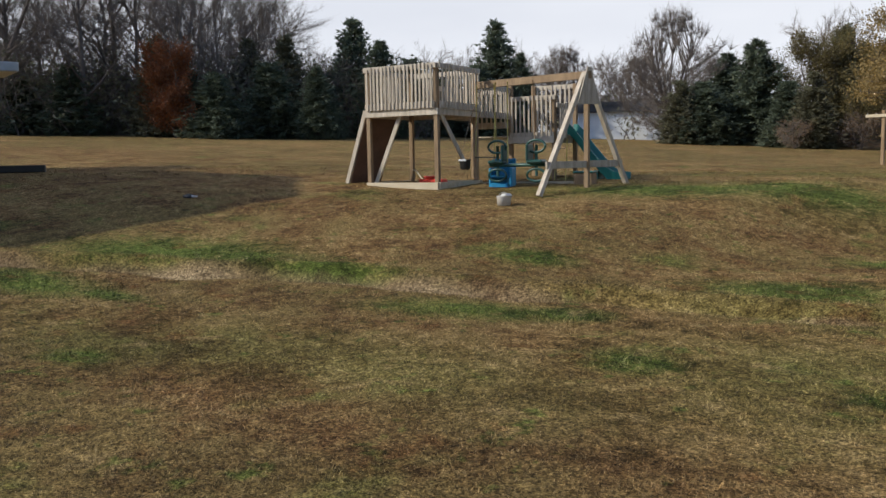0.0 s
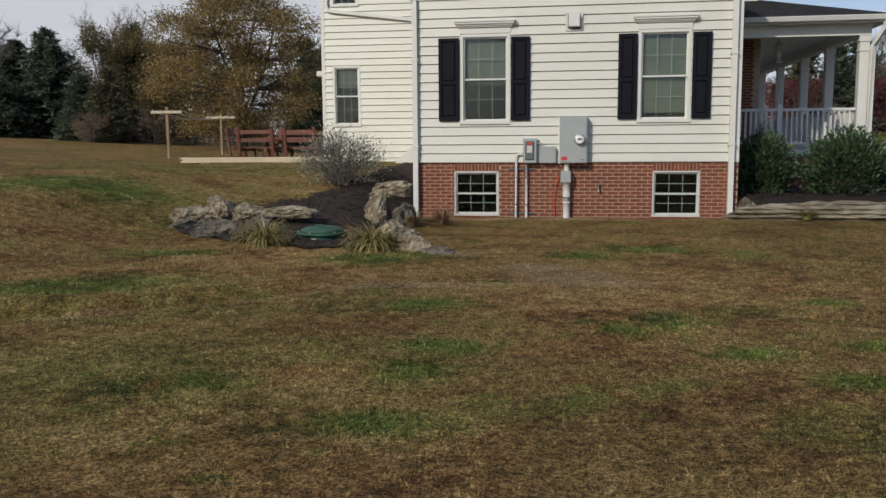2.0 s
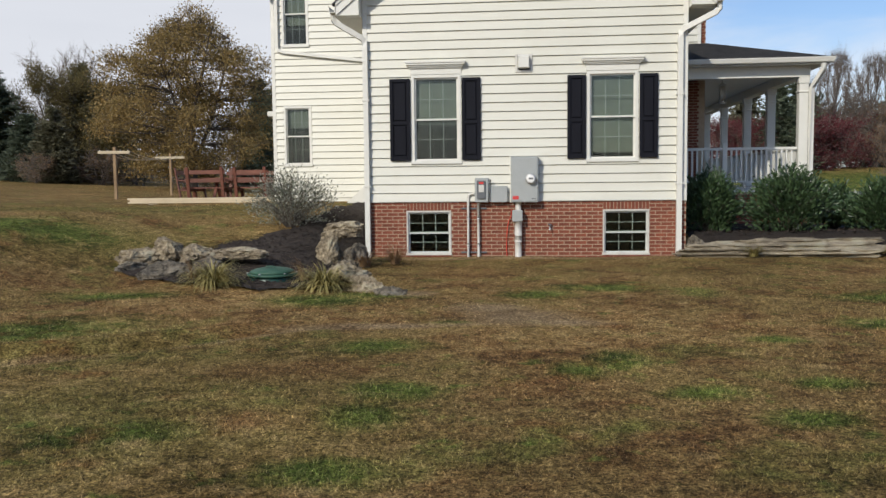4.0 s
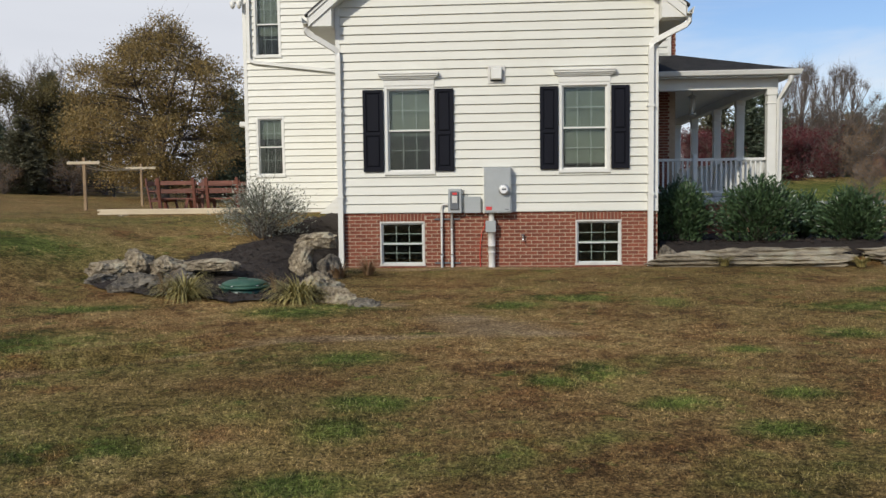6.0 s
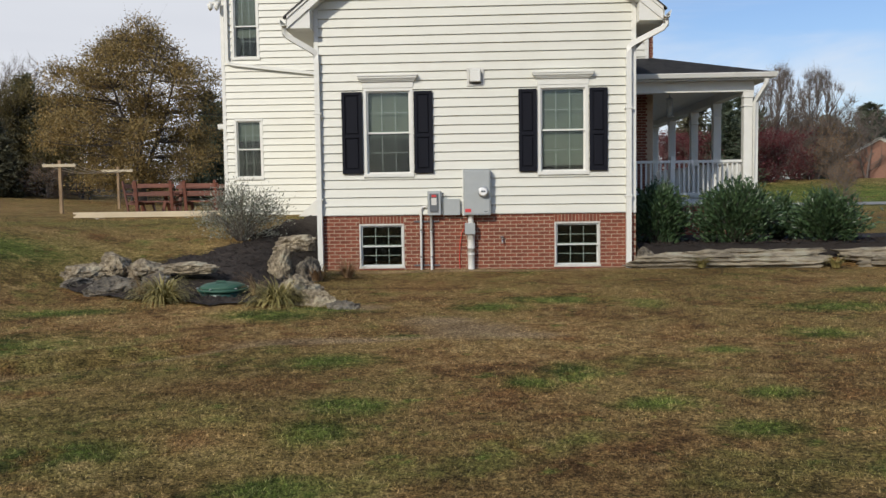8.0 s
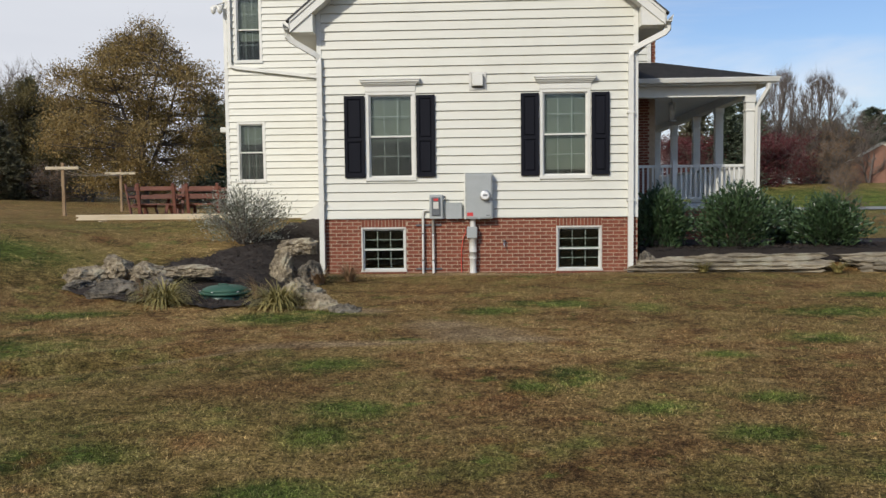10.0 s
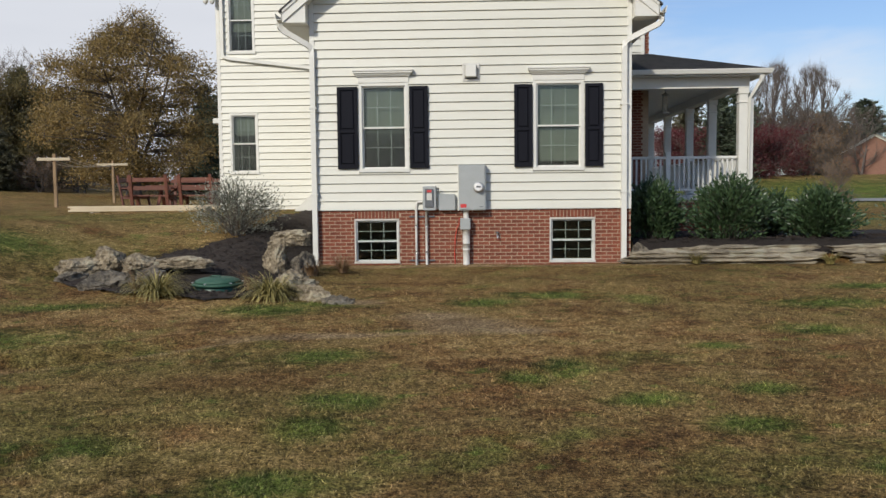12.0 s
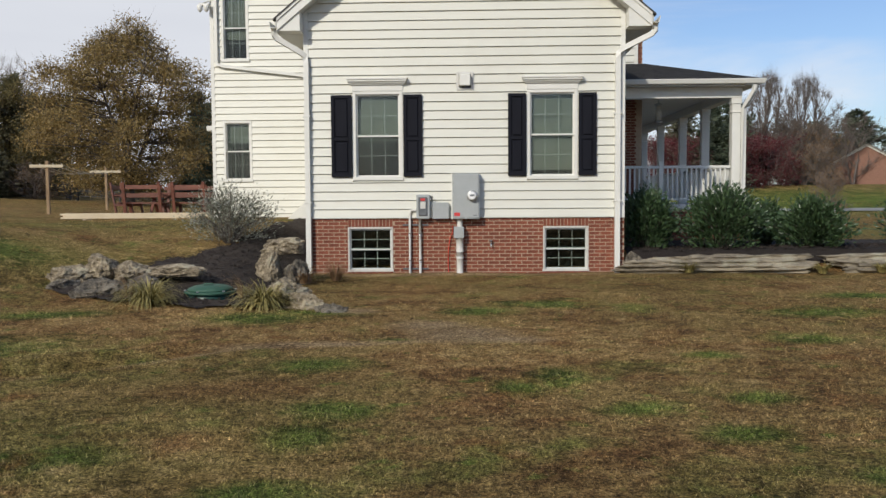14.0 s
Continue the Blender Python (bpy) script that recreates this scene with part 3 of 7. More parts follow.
def spaced(lo, hi, c0, c1, step, grow=1.16):
    """Grid lines: even between c0 and c1, wider and wider outside."""
    mid = list(np.arange(c0, c1 + 1e-6, step))
    up, d, v = [], step, c1
    while v < hi:
        d *= grow
        v += d
        up.append(v)
    dn, d, v = [], step, c0
    while v > lo:
        d *= grow
        v -= d
        dn.append(v)
    return np.array(dn[::-1] + mid + up)


def build_ground():
    gx, gy = spaced(-900, 900, -14, 14, 0.14), spaced(-700, 900, -17, 8, 0.14)
    X, Y = np.meshgrid(gx, gy)
    Z = height(X, Y)
    nx, ny = len(gx), len(gy)
    v = np.stack([X.ravel(), Y.ravel(), Z.ravel()], 1)
    i = np.arange(nx * ny).reshape(ny, nx)
    q = np.stack([i[:-1, :-1].ravel(), i[:-1, 1:].ravel(), i[1:, 1:].ravel(), i[1:, :-1].ravel()], 1)
    ob = mesh_part("ground", v.tolist(), q.tolist(), M_LAWN, smooth=True)
    give_cover(ob.data, X.ravel(), Y.ravel())
    tagged(ob, "dry brown and green November lawn with worn bare patches", "lawn", kind="structure")


build_ground()


def in_bed(x, y):
    """The mulch bed among the boulders."""
    w = 0.13 * np.sin(x * 3.3) + 0.08 * np.sin(x * 7 + y * 3)
    front = -4.75 + 0.30 * np.abs(x + 0.6) ** 1.25 + w - 0.1 * (x > -1.5) * (x < 0.6)
    return (y > front) & (x < 0.45 - 0.16 * np.clip(y + 4.6, 0, 4) + 0.5 * w) & (x > -3.35 + 0.50 * np.clip(y + 3.4, 0, 3) + 0.15 * np.clip(y + 0.4, 0, 6) + w) & (y < 5.2)


def build_grass():
    """Grass blades in front of the place where one stands, thinner and larger further off."""
    rng = np.random.default_rng(7)
    eye = np.array([2.9, -16.1])
    P, S, T = [], [], []
    for r0, r1, n, size in ((3.0, 5.5, 340000, 0.85), (5.5, 8.5, 360000, 1.05), (8.5, 13, 260000, 1.5), (13, 26, 190000, 2.2)):
        m = n // 14
        r = np.sqrt(rng.uniform(r0 * r0, r1 * r1, m))
        a = np.radians(rng.uniform(-34, 87, m))
        k = rng.integers(0, m, n)
        P.append(np.stack([eye[0] - r * np.sin(a), eye[1] + r * np.cos(a)], 1)[k] + rng.normal(0, 0.020 * size, (n, 2)))
        S.append(np.full(n, size))
        T.append(rng.uniform(0, 2 * np.pi, m)[k])
    P, S, T = np.concatenate(P), np.concatenate(S), np.concatenate(T)
    x, y = P[:, 0], P[:, 1]
    keep = ~((y > -0.1) & (x > -3.6)) & ~in_bed(x, y)
    keep &= ~((x > 5.7) & (y > -0.35))
    # thin where the soil is bare
    for bx, by, a, b, deg in BARE:
        keep &= ~((((x - bx) / a) ** 2 + ((y - by) / b) ** 2 < 1) & (rng.random(len(x)) < 0.8))
    off, along = ditch_off(x, y)
    keep &= ~((np.abs(off) < np.where(x < -2.5, 0.27, 0.15)) & (along > 0.2) & (along < 18) & (rng.random(len(x)) < 0.93))
    x, y, S, T = x[keep], y[keep], S[keep], T[keep]
    # tufts: longer where the sward is green
    tall = np.ones(len(x))
    for gx_, gy_, a, b, deg in GREEN:
        c, s = math.cos(radians(deg)), math.sin(radians(deg))
        u, w = (c * (x - gx_) + s * (y - gy_)) / a, (-s * (x - gx_) + c * (y - gy_)) / b
        tall += 0.55 * np.exp(-(u * u + w * w))
    tall *= 0.75 + 0.5 * (np.sin(x * 3.1 + np.sin(y * 2.7)) * np.sin(y * 3.7 + np.sin(x * 2.2)) * 0.5 + 0.5)
    z = height(x, y) - 0.004
    n = len(x)
    yaw = rng.uniform(0, 2 * np.pi, n)
    L = 0.029 * S ** 0.6 * rng.uniform(0.5, 1.25, n) * tall
    W = 0.0024 * S * rng.uniform(0.7, 1.3, n)
    lean = 1.52 - 1.15 * rng.random(n) ** 2.2
    ly = T + rng.normal(0, 0.75, n)
    dx, dy = np.cos(yaw) * W, np.sin(yaw) * W
    tx, ty, tz = np.sin(lean) * np.cos(ly) * L, np.sin(lean) * np.sin(ly) * L, np.cos(lean) * L
    V = np.empty((n, 3, 3))
    V[:, 0] = np.stack([x - dx, y - dy, z], 1)
    V[:, 1] = np.stack([x + dx, y + dy, z], 1)
    V[:, 2] = np.stack([x + tx, y + ty, z + tz], 1)
    me = bpy.data.meshes.new("grass")
    me.vertices.add(n * 3)
    me.vertices.foreach_set("co", V.ravel())
    me.loops.add(n * 3)
    me.loops.foreach_set("vertex_index", np.arange(n * 3, dtype=np.int32))
    me.polygons.add(n)
    me.polygons.foreach_set("loop_start", np.arange(0, n * 3, 3, dtype=np.int32))
    me.polygons.foreach_set("loop_total", np.full(n, 3, dtype=np.int32))
    me.materials.append(M_BLADE)
    me.update()
    me.validate()
    give_cover(me, np.repeat(x, 3), np.repeat(y, 3))
    tagged(new("grass", me), "short matted dry grass blades with green tufts", "grass", kind="stuff")


build_grass()

# ---- the house ----
HX0, HX1, BRICK_TOP, EAVE = -0.15, 5.78, 1.02, 4.42
PITCH = 0.83
MIDX = (HX0 + HX1) / 2
LAP = 0.1655
WX0, WX1, WY, WTOP = -3.52, 7.0, 5.3, 7.2
WIN = [(0.75, 1.68), (3.98, 4.91)]           # main windows, outer trim
WZ = (1.73, 3.37)
BWIN = [(0.63, 1.475), (4.28, 5.12)]         # basement windows
BWZ = (0.02, 0.845)
house = thing("house", 0, 0, 0, "white vinyl-sided two-storey house on a red brick basement", "house")


def lap_wall(name, y, x0, x1, z0, z1, holes, slope=None, thick=0.14):
    """Lapped boards facing the lawn, each one a part, on a sheathed wall with real openings. slope(z) gives the ends under a gable."""
    wall_bm = bmesh.new()
    boards = []
    z = z0
    while z < z1 - 0.02:
        zt = min(z + LAP, z1)
        a, b = (x0, x1) if slope is None else slope(z)
        a2, b2 = (x0, x1) if slope is None else slope(zt)
        hs = [(h0, h1) for h0, h1, g0, g1 in holes if g0 < zt - 0.02 and g1 > z + 0.02]
        for u, v in gaps(a, b, hs):
            ut, vt = (a2 if u == a else u), (b2 if v == b else v)
            if vt - ut < 0.02:
                ut = vt = (u + v) / 2
            boards.append((u, v, ut, vt, z, zt))
            box(wall_bm, u, y + 0.004, z, v, y + thick, zt)
        for h0, h1, g0, g1 in holes:
            for lo_, hi_ in ((z, min(g0, zt)), (max(g1, z), zt)):
                if g0 < zt - 0.02 and g1 > z + 0.02 and hi_ - lo_ > 0.012:
                    boards.append((h0, h1, h0, h1, lo_, hi_))
                    box(wall_bm, h0, y + 0.004, lo_, h1, y + thick, hi_)
        z = zt
    wall = part(name, wall_bm, M_TRIM, house, "sheathed wall under lapped white siding")
    for u, v, ut, vt, z, zt in boards:
        bm = bmesh.new()
        lo, hi = -0.040, -0.004
        mid = max(zt - 0.012, z + 0.006)
        pts = [(u, lo, z), (v, lo, z), (vt, hi - 0.008, mid), (ut, hi - 0.008, mid), (ut, hi + 0.004, zt), (vt, hi + 0.004, zt), (u, 0.003, z), (v, 0.003, z), (ut, 0.003, zt), (vt, 0.003, zt)]
        vs = [bm.verts.new((p[0], y + p[1], p[2])) for p in pts]
        for f in ((0, 1, 2, 3), (3, 2, 5, 4), (0, 6, 7, 1), (4, 5, 9, 8), (0, 3, 4, 8, 6), (1, 7, 9, 5, 2)):
            bm.faces.new([vs[i] for i in f])
        part("siding_board", bm, M_SIDING, wall)
    return wall


def gable_ends(z):
    d = max(0.0, (z - EAVE - 0.47)) / PITCH
    return HX0 + 0.06 + d, HX1 - 0.06 - d


APEX = EAVE + 0.47 + PITCH * (HX1 - HX0) / 2
lap_wall("gable_wall", 0.0, HX0, HX1, BRICK_TOP, APEX - 0.12, [(a, b, *WZ) for a, b in WIN], gable_ends)
WWIN = [(-3.24, -2.52, 1.83, 3.34), (-3.24, -2.55, 4.80, 6.45)]
lap_wall("wing_wall", WY, WX0 + 0.08, HX0 + 0.3, 0.7, WTOP, WWIN)
lap_wall("upper_wall", WY, HX1 - 0.5, WX1, 4.0, WTOP, [])


def brick_wall():
    x0, x1 = HX0 + 0.004, HX1 - 0.004
    wall_bm = bmesh.new()
    pieces, course, z, row = [], 0.0677, -0.33, 0
    holes = [(a, b, BWZ[0] - 0.105, BWZ[1] + 0.165) for a, b in BWIN]
    while z < BRICK_TOP - 0.03:
        zt = min(z + course, BRICK_TOP - 0.01)
        hs = [(h0, h1) for h0, h1, g0, g1 in holes if g0 < zt - 0.03 and g1 > z + 0.03]
        for u, v in gaps(x0, x1, hs):
            box(wall_bm, u, 0.005, z, v, 0.14, zt)
            x = x0 - (0.1035 if row % 2 else 0.0)
            while x < v:
                a, b = max(x, u), min(x + 0.194, v)
                if b - a > 0.03:
                    pieces.append((a, b, z, min(z + 0.0545, BRICK_TOP - 0.012)))
                x += 0.207
        z, row = zt, row + 1
    for a, b in BWIN:
        box(wall_bm, a, 0.005, BWZ[1], b, 0.14, BWZ[1] + 0.165)
        box(wall_bm, a, 0.02, BWZ[0] - 0.105, b, 0.14, BWZ[0])
    wall = part("basement_wall", wall_bm, M_MORTAR, house, "mortared red brick basement wall")
    full = {}
    rest_v, rest_f = [], []
    rng = random.Random(3)
    count = 0
    for a, b, z0, z1 in sorted(pieces, key=lambda p: (p[2] < 0.0, abs((p[0] + p[1]) / 2 - 2.6))):
        push = rng.uniform(-0.002, 0.002)
        if count < 290 and z0 > -0.08:
            key = (round(b - a, 3), round(z1 - z0, 3))
            if key not in full:
                bm = boxed(0, 0, 0, b - a, 0.03, z1 - z0, 0.003)
                me = bpy.data.meshes.new("brick")
                bm.to_mesh(me)
                bm.free()
                me.materials.append(M_BRICK)
                full[key] = me
            o = new("brick", full[key])
            o.parent, o.location = wall, (a, push, z0)
            count += 1
        else:
            k = len(rest_v)
            rest_v += [(x, y, zz) for x in (a, b) for y in (push, 0.03) for zz in (z0, z1)]
            rest_f += [tuple(k + i for i in q) for q in ((0, 1, 3, 2), (4, 6, 7, 5), (0, 4, 5, 1), (2, 3, 7, 6), (0, 2, 6, 4), (1, 5, 7, 3))]
    tagged(mesh_part("bricks", rest_v, rest_f, M_BRICK, wall), kind="stuff")
    for a, b in BWIN:
        # upright bricks over the window, and a row on edge for its sill
        n = 13
        w = (b - a) / n
        for k in range(n):
            part("soldier_brick", boxed(a + k * w + 0.006, -0.002, BWZ[1] + 0.008, a + (k + 1) * w - 0.006, 0.05, BWZ[1] + 0.155, 0.003), M_BRICK, wall)
            part("sill_brick", boxed(a + k * w + 0.006, -0.028, BWZ[0] - 0.095, a + (k + 1) * w - 0.006, 0.05, BWZ[0] - 0.008, 0.003), M_BRICK, wall)


def sash_window(name, x0, x1, z0, z1, y, rows, trim=0.06, blind=None, head=False, thick=0.14, frame_mat=None):
    """A double-hung window with grilles, in its opening."""
    win = new(name)
    win.parent = house
    tagged(win, "white double-hung window with grilles")
    for nm, q in (("jamb", (x0, z0, x0 + trim, z1)), ("jamb", (x1 - trim, z0, x1, z1)), ("head_trim", (x0 + trim, z1 - trim, x1 - trim, z1)), ("sill", (x0 - 0.012, z0 - 0.01, x1 + 0.012, z0 + trim))):
        extra = 0.02 if nm == "sill" else 0.0
        part(nm, boxed(q[0], y - 0.035 - extra, q[1], q[2], y + 0.09, q[3], 0.004), frame_mat or M_TRIM, win)
    a, b, c, d = x0 + trim, x1 - trim, z0 + trim, z1 - trim
    mid = (c + d) / 2
    for k, (lo, hi, dy) in enumerate(((c, mid + 0.02, 0.035), (mid - 0.02, d, 0.0))):
        f = 0.026
        bm = bmesh.new()
        for q in ((a, lo, a + f, hi), (b - f, lo, b, hi), (a + f, hi - f, b - f, hi), (a + f, lo, b - f, lo + f)):
            box(bm, q[0], y + 0.005 + dy, q[1], q[2], y + 0.035 + dy, q[3])
        part("sash", bm, M_GRILLE if frame_mat else M_TRIM, win)
        nx, nz = rows
        for i in range(1, nx):
            x = a + f + (b - a - 2 * f) * i / nx
            part("muntin", boxed(x - 0.006, y + 0.024 + dy, lo + f, x + 0.006, y + 0.03 + dy, hi - f), M_GRILLE, win)
        for i in range(1, nz):
            z = lo + f + (hi - lo - 2 * f) * i / nz
            part("muntin", boxed(a + f, y + 0.0245 + dy, z - 0.006, b - f, y + 0.0295 + dy, z + 0.006), M_GRILLE, win)
        g = part("pane", boxed(a + f - 0.004, y + 0.018 + dy, lo + f - 0.004, b - f + 0.004, y + 0.022 + dy, hi - f + 0.004), M_GLASS, win)
        g.visible_shadow = False
    # a shallow room behind, so that the opening ends in a wall; its dimness is put into the dark grey lining
    bm = bmesh.new()
    box(bm, x0 - 0.3, y + 1.2, z0 - 0.3, x1 + 0.3, y + 1.25, z1 + 0.3)
    for q in ((x0 - 0.3, z0 - 0.3, x0 - 0.25, z1 + 0.3), (x1 + 0.25, z0 - 0.3, x1 + 0.3, z1 + 0.3), (x0 - 0.25, z1 + 0.25, x1 + 0.25, z1 + 0.3), (x0 - 0.25, z0 - 0.3, x1 + 0.25, z0 - 0.25)):
        box(bm, q[0], y + thick, q[1], q[2], y + 1.2, q[3])
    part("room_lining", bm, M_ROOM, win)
    if blind:
        z, bz, k = d, c + (d - c) * blind, 0
        bm = bmesh.new()
        while z > bz:
            box(bm, a, y + 0.10, z - 0.040, b, y + 0.104, z, 0, Matrix.Translation((0, 0, 0)))
            z -= 0.046
        box(bm, a, y + 0.092, z - 0.03, b, y + 0.112, z)
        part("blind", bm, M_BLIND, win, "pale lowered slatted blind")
    if head:
        bm = bmesh.new()
        box(bm, x0 - 0.01, y - 0.045, z1, x1 + 0.01, y + 0.01, z1 + 0.11, 0.004)
        part("frieze", bm, M_TRIM, win)
        bm = bmesh.new()
        for dz, out in ((0.11, 0.03), (0.135, 0.055), (0.165, 0.085), (0.2, 0.1)):
            box(bm, x0 - out, y - 0.045 - out, z1 + dz + 0.001, x1 + out, y + 0.0, z1 + dz + 0.034, 0.005)
        part("cornice", bm, M_TRIM, win)
    return win


sash_window("window", *WIN[0], *WZ, 0.0, (3, 2), blind=0.47, head=True)
sash_window("window", *WIN[1], *WZ, 0.0, (3, 2), blind=0.1, head=True)
for a, b in BWIN:
    sash_window("basement_window", a, b, *BWZ, 0.02, (3, 2), trim=0.03, frame_mat=M_PVC)
sash_window("wing_window", -3.24, -2.52, 1.83, 3.34, WY, (3, 2), blind=0.7)
sash_window("wing_window", -3.24, -2.55, 4.80, 6.45, WY, (3, 2), blind=0.35)


def shutter(x0, x1, z0=1.785, z1=3.30):
    sh = new("shutter")
    sh.parent = house
    tagged(sh, "black raised-panel shutter")
    y = -0.062
    part("backing", boxed(x0 + 0.01, y + 0.012, z0 + 0.01, x1 - 0.01, y + 0.032, z1 - 0.01), M_SHUTTER, sh)
    s = 0.06
    mid = z0 + (z1 - z0) * 0.46
    for q in ((x0, z0, x0 + s, z1), (x1 - s, z0, x1, z1), (x0 + s, z0, x1 - s, z0 + s + 0.02), (x0 + s, z1 - s, x1 - s, z1), (x0 + s, mid - s / 2, x1 - s, mid + s / 2)):
        part("stile", boxed(q[0], y - 0.012, q[1], q[2], y + 0.014, q[3], 0.004), M_SHUTTER, sh)
    for lo, hi in ((z0 + s + 0.02, mid - s / 2), (mid + s / 2, z1 - s)):
        part("panel", boxed(x0 + s + 0.02, y - 0.008, lo + 0.02, x1 - s - 0.02, y + 0.014, hi - 0.02, 0.012), M_SHUTTER, sh)


for a, b in ((0.35, 0.735), (1.695, 2.045), (3.63, 3.965), (4.925, 5.255)):
    shutter(a, b)


def house_trim():
    # corner boards
    for x0, x1 in ((HX0, HX0 + 0.09), (HX1 - 0.09, HX1)):
        part("corner_board", boxed(x0, -0.034, BRICK_TOP - 0.02, x1, 0.02, EAVE + 0.46, 0.004), M_TRIM, house)
    part("starter_strip", boxed(HX0 + 0.09, -0.03, BRICK_TOP - 0.012, HX1 - 0.09, 0.01, BRICK_TOP + 0.006, 0.002), M_TRIM, house)
    part("corner_board", boxed(WX0, WY - 0.034, 0.7, WX0 + 0.09, WY + 0.05, WTOP, 0.004), M_TRIM, house)
    part("corner_board", boxed(WX1 - 0.09, WY - 0.034, 3.9, WX1, WY + 0.05, WTOP, 0.004), M_TRIM, house)
    # raking boards, soffits and the boxed returns of the gable
    half = (HX1 - HX0) / 2 + 0.42
    for side in (-1, 1):
        ex, ez = MIDX + side * half, EAVE + 0.02
        ax, az = MIDX, EAVE + 0.02 + PITCH * half
        # fascia along the slope
        bm = bmesh.new()
        p = [(ex, ez), (ax, az), (ax, az + 0.22), (ex, ez + 0.22)]
        prism(bm, p, -0.36, -0.33)
        part("rake_board", bm, M_TRIM, house)
        bm = bmesh.new()
        prism(bm, [(ex, ez + 0.17), (ax, az + 0.17), (ax, az + 0.225), (ex, ez + 0.225)], -0.385, -0.361)
        part("rake_moulding", bm, M_TRIM, house)
        bm = bmesh.new()
        prism(bm, [(ex, ez + 0.02), (ax, az + 0.02), (ax, az + 0.05), (ex, ez + 0.05)], -0.329, -0.01)
        part("rake_soffit", bm, M_TRIM, house)
        # boxed return
        xi = HX0 - 0.004 if side < 0 else HX1 + 0.004
        bm = bmesh.new()
        prism(bm, [(ex, ez + 0.0), (xi, ez + 0.0), (xi, ez + PITCH * abs(xi - ex)), (ex, ez + 0.03)], -0.328, 0.0)
        part("cornice_return", bm, M_TRIM, house)
        part("soffit", boxed(min(ex, xi), 0.004, ez - 0.004, max(ex, xi), WY - 0.004, ez + 0.02), M_TRIM, house)
        part("eave_fascia", boxed(ex - 0.012, -0.33, ez, ex + 0.012, WY - 0.004, ez + 0.2), M_TRIM, house)
        # roof slope
        bm = bmesh.new()
        exo, ezo = ex + side * 0.06, ez + 0.225 - PITCH * 0.06
        prism(bm, [(exo, ezo), (ax, az + 0.229), (ax, az + 0.26), (exo, ezo + 0.031)], -0.40, WY - 0.004)
        part("roof_slope", bm, M_SHINGLE, house, "dark asphalt shingles")
        # gutter with rounded front along the eave
        gx = ex + side * 0.075
        bm = bmesh.new()
        prof = [(-0.06, 0.05), (-0.06, 0.17), (-0.05, 0.17), (-0.05, 0.06), (0.04, 0.06), (0.055, 0.165), (0.07, 0.17), (0.055, 0.10), (0.045, 0.05)]
        prism(bm, [(gx + side * u, ez + v) for u, v in prof], -0.36, WY - 0.01)
        part("gutter", bm, M_TRIM, house, "white aluminium gutter")
        # downspout: out of the gutter, back to the corner, down to the ground
        cx = HX0 + 0.055 if side < 0 else HX1 - 0.145
        yd = -0.075
        foot = -0.2 if side > 0 else -0.25
        bm = bmesh.new()
        rod(bm, [(gx, -0.22, ez + 0.06), (gx, -0.22, ez - 0.06), (gx - side * 0.05, -0.2, ez - 0.12), (cx + side * 0.09, yd - 0.03, ez - 0.36), (cx + side * 0.02, yd, ez - 0.42), (cx, yd, ez - 0.55), (cx, yd, foot)], 0.066, 4, phase=math.pi / 4)
        part("downspout", bm, M_TRIM, house, "white downspout")
        for z in (1.3, 2.9):
            part("pipe_strap", boxed(cx - 0.07, yd - 0.056, z, cx + 0.07, -0.03, z + 0.03), M_TRIM, house)
    # shell of the lower block
    part("side_wall", boxed(HX0, 0.141, -0.4, HX0 + 0.12, WY - 0.002, EAVE + 0.3), M_SIDING, house)
    part("side_wall", boxed(HX1 - 0.12, 0.141, -0.4, HX1, WY - 0.002, EAVE + 0.3), M_SIDING, house)
    # main block
    part("wing_side_wall", boxed(WX0, WY + 0.051, 0.2, WX0 + 0.14, 15.0, WTOP), M_SIDING, house)
    part("front_wall", boxed(WX1 - 0.02, WY + 0.051, 0.2, WX1 + 0.12, 17.0, WTOP + 0.4), M_MORTAR, house, "red brick front wall")
    part("porch_side_wall", boxed(HX1 + 0.002, WY, 0.2, WX1 - 0.022, WY + 0.14, 3.99), M_MORTAR, house, "shaded red brick wall under the porch")
    part("rear_wall", boxed(WX0, 15.0, 0.2, WX1, 15.14, WTOP), M_SIDING, house)
    bm = bmesh.new()
    for x0, x1 in ((WX0 - 0.45, WX1 + 0.45),):
        vs = [bm.verts.new(p) for p in ((x0, WY - 0.45, WTOP), (x1, WY - 0.45, WTOP), (x1, 15.4, WTOP), (x0, 15.4, WTOP), (x0, 10, WTOP + 3.4), (x1, 10, WTOP + 3.4))]
        for f in ((0, 1, 5, 4), (2, 3, 4, 5), (0, 4, 3), (1, 2, 5), (0, 3, 2, 1)):
            bm.faces.new([vs[i] for i in f])
    part("main_roof", bm, M_SHINGLE, house, "dark asphalt shingle roof")
    part("wing_base", boxed(WX0, WY, 0.1, HX0 - 0.002, WY + 0.14, 0.699), M_MORTAR, house)
    # sloping leader on the wing wall
    bm = bmesh.new()
    rod(bm, [(-3.36, WY - 0.07, WTOP - 0.1), (-3.36, WY - 0.07, 4.82), (-3.33, WY - 0.07, 4.72), (-3.2, WY - 0.07, 4.68), (-1.0, WY - 0.07, 4.40)], 0.055, 4, phase=math.pi / 4)
    part("leader_pipe", bm, M_TRIM, house, "white sloping leader pipe")
    # a low eave behind the wing corner
    part("rear_eave", boxed(WX0 - 0.28, WY + 0.4, 3.12, WX0 - 0.002, WY + 3.5, 3.26, 0.02), M_TRIM, house)
    # slanted hatch cheek against the wing
    bm = bmesh.new()
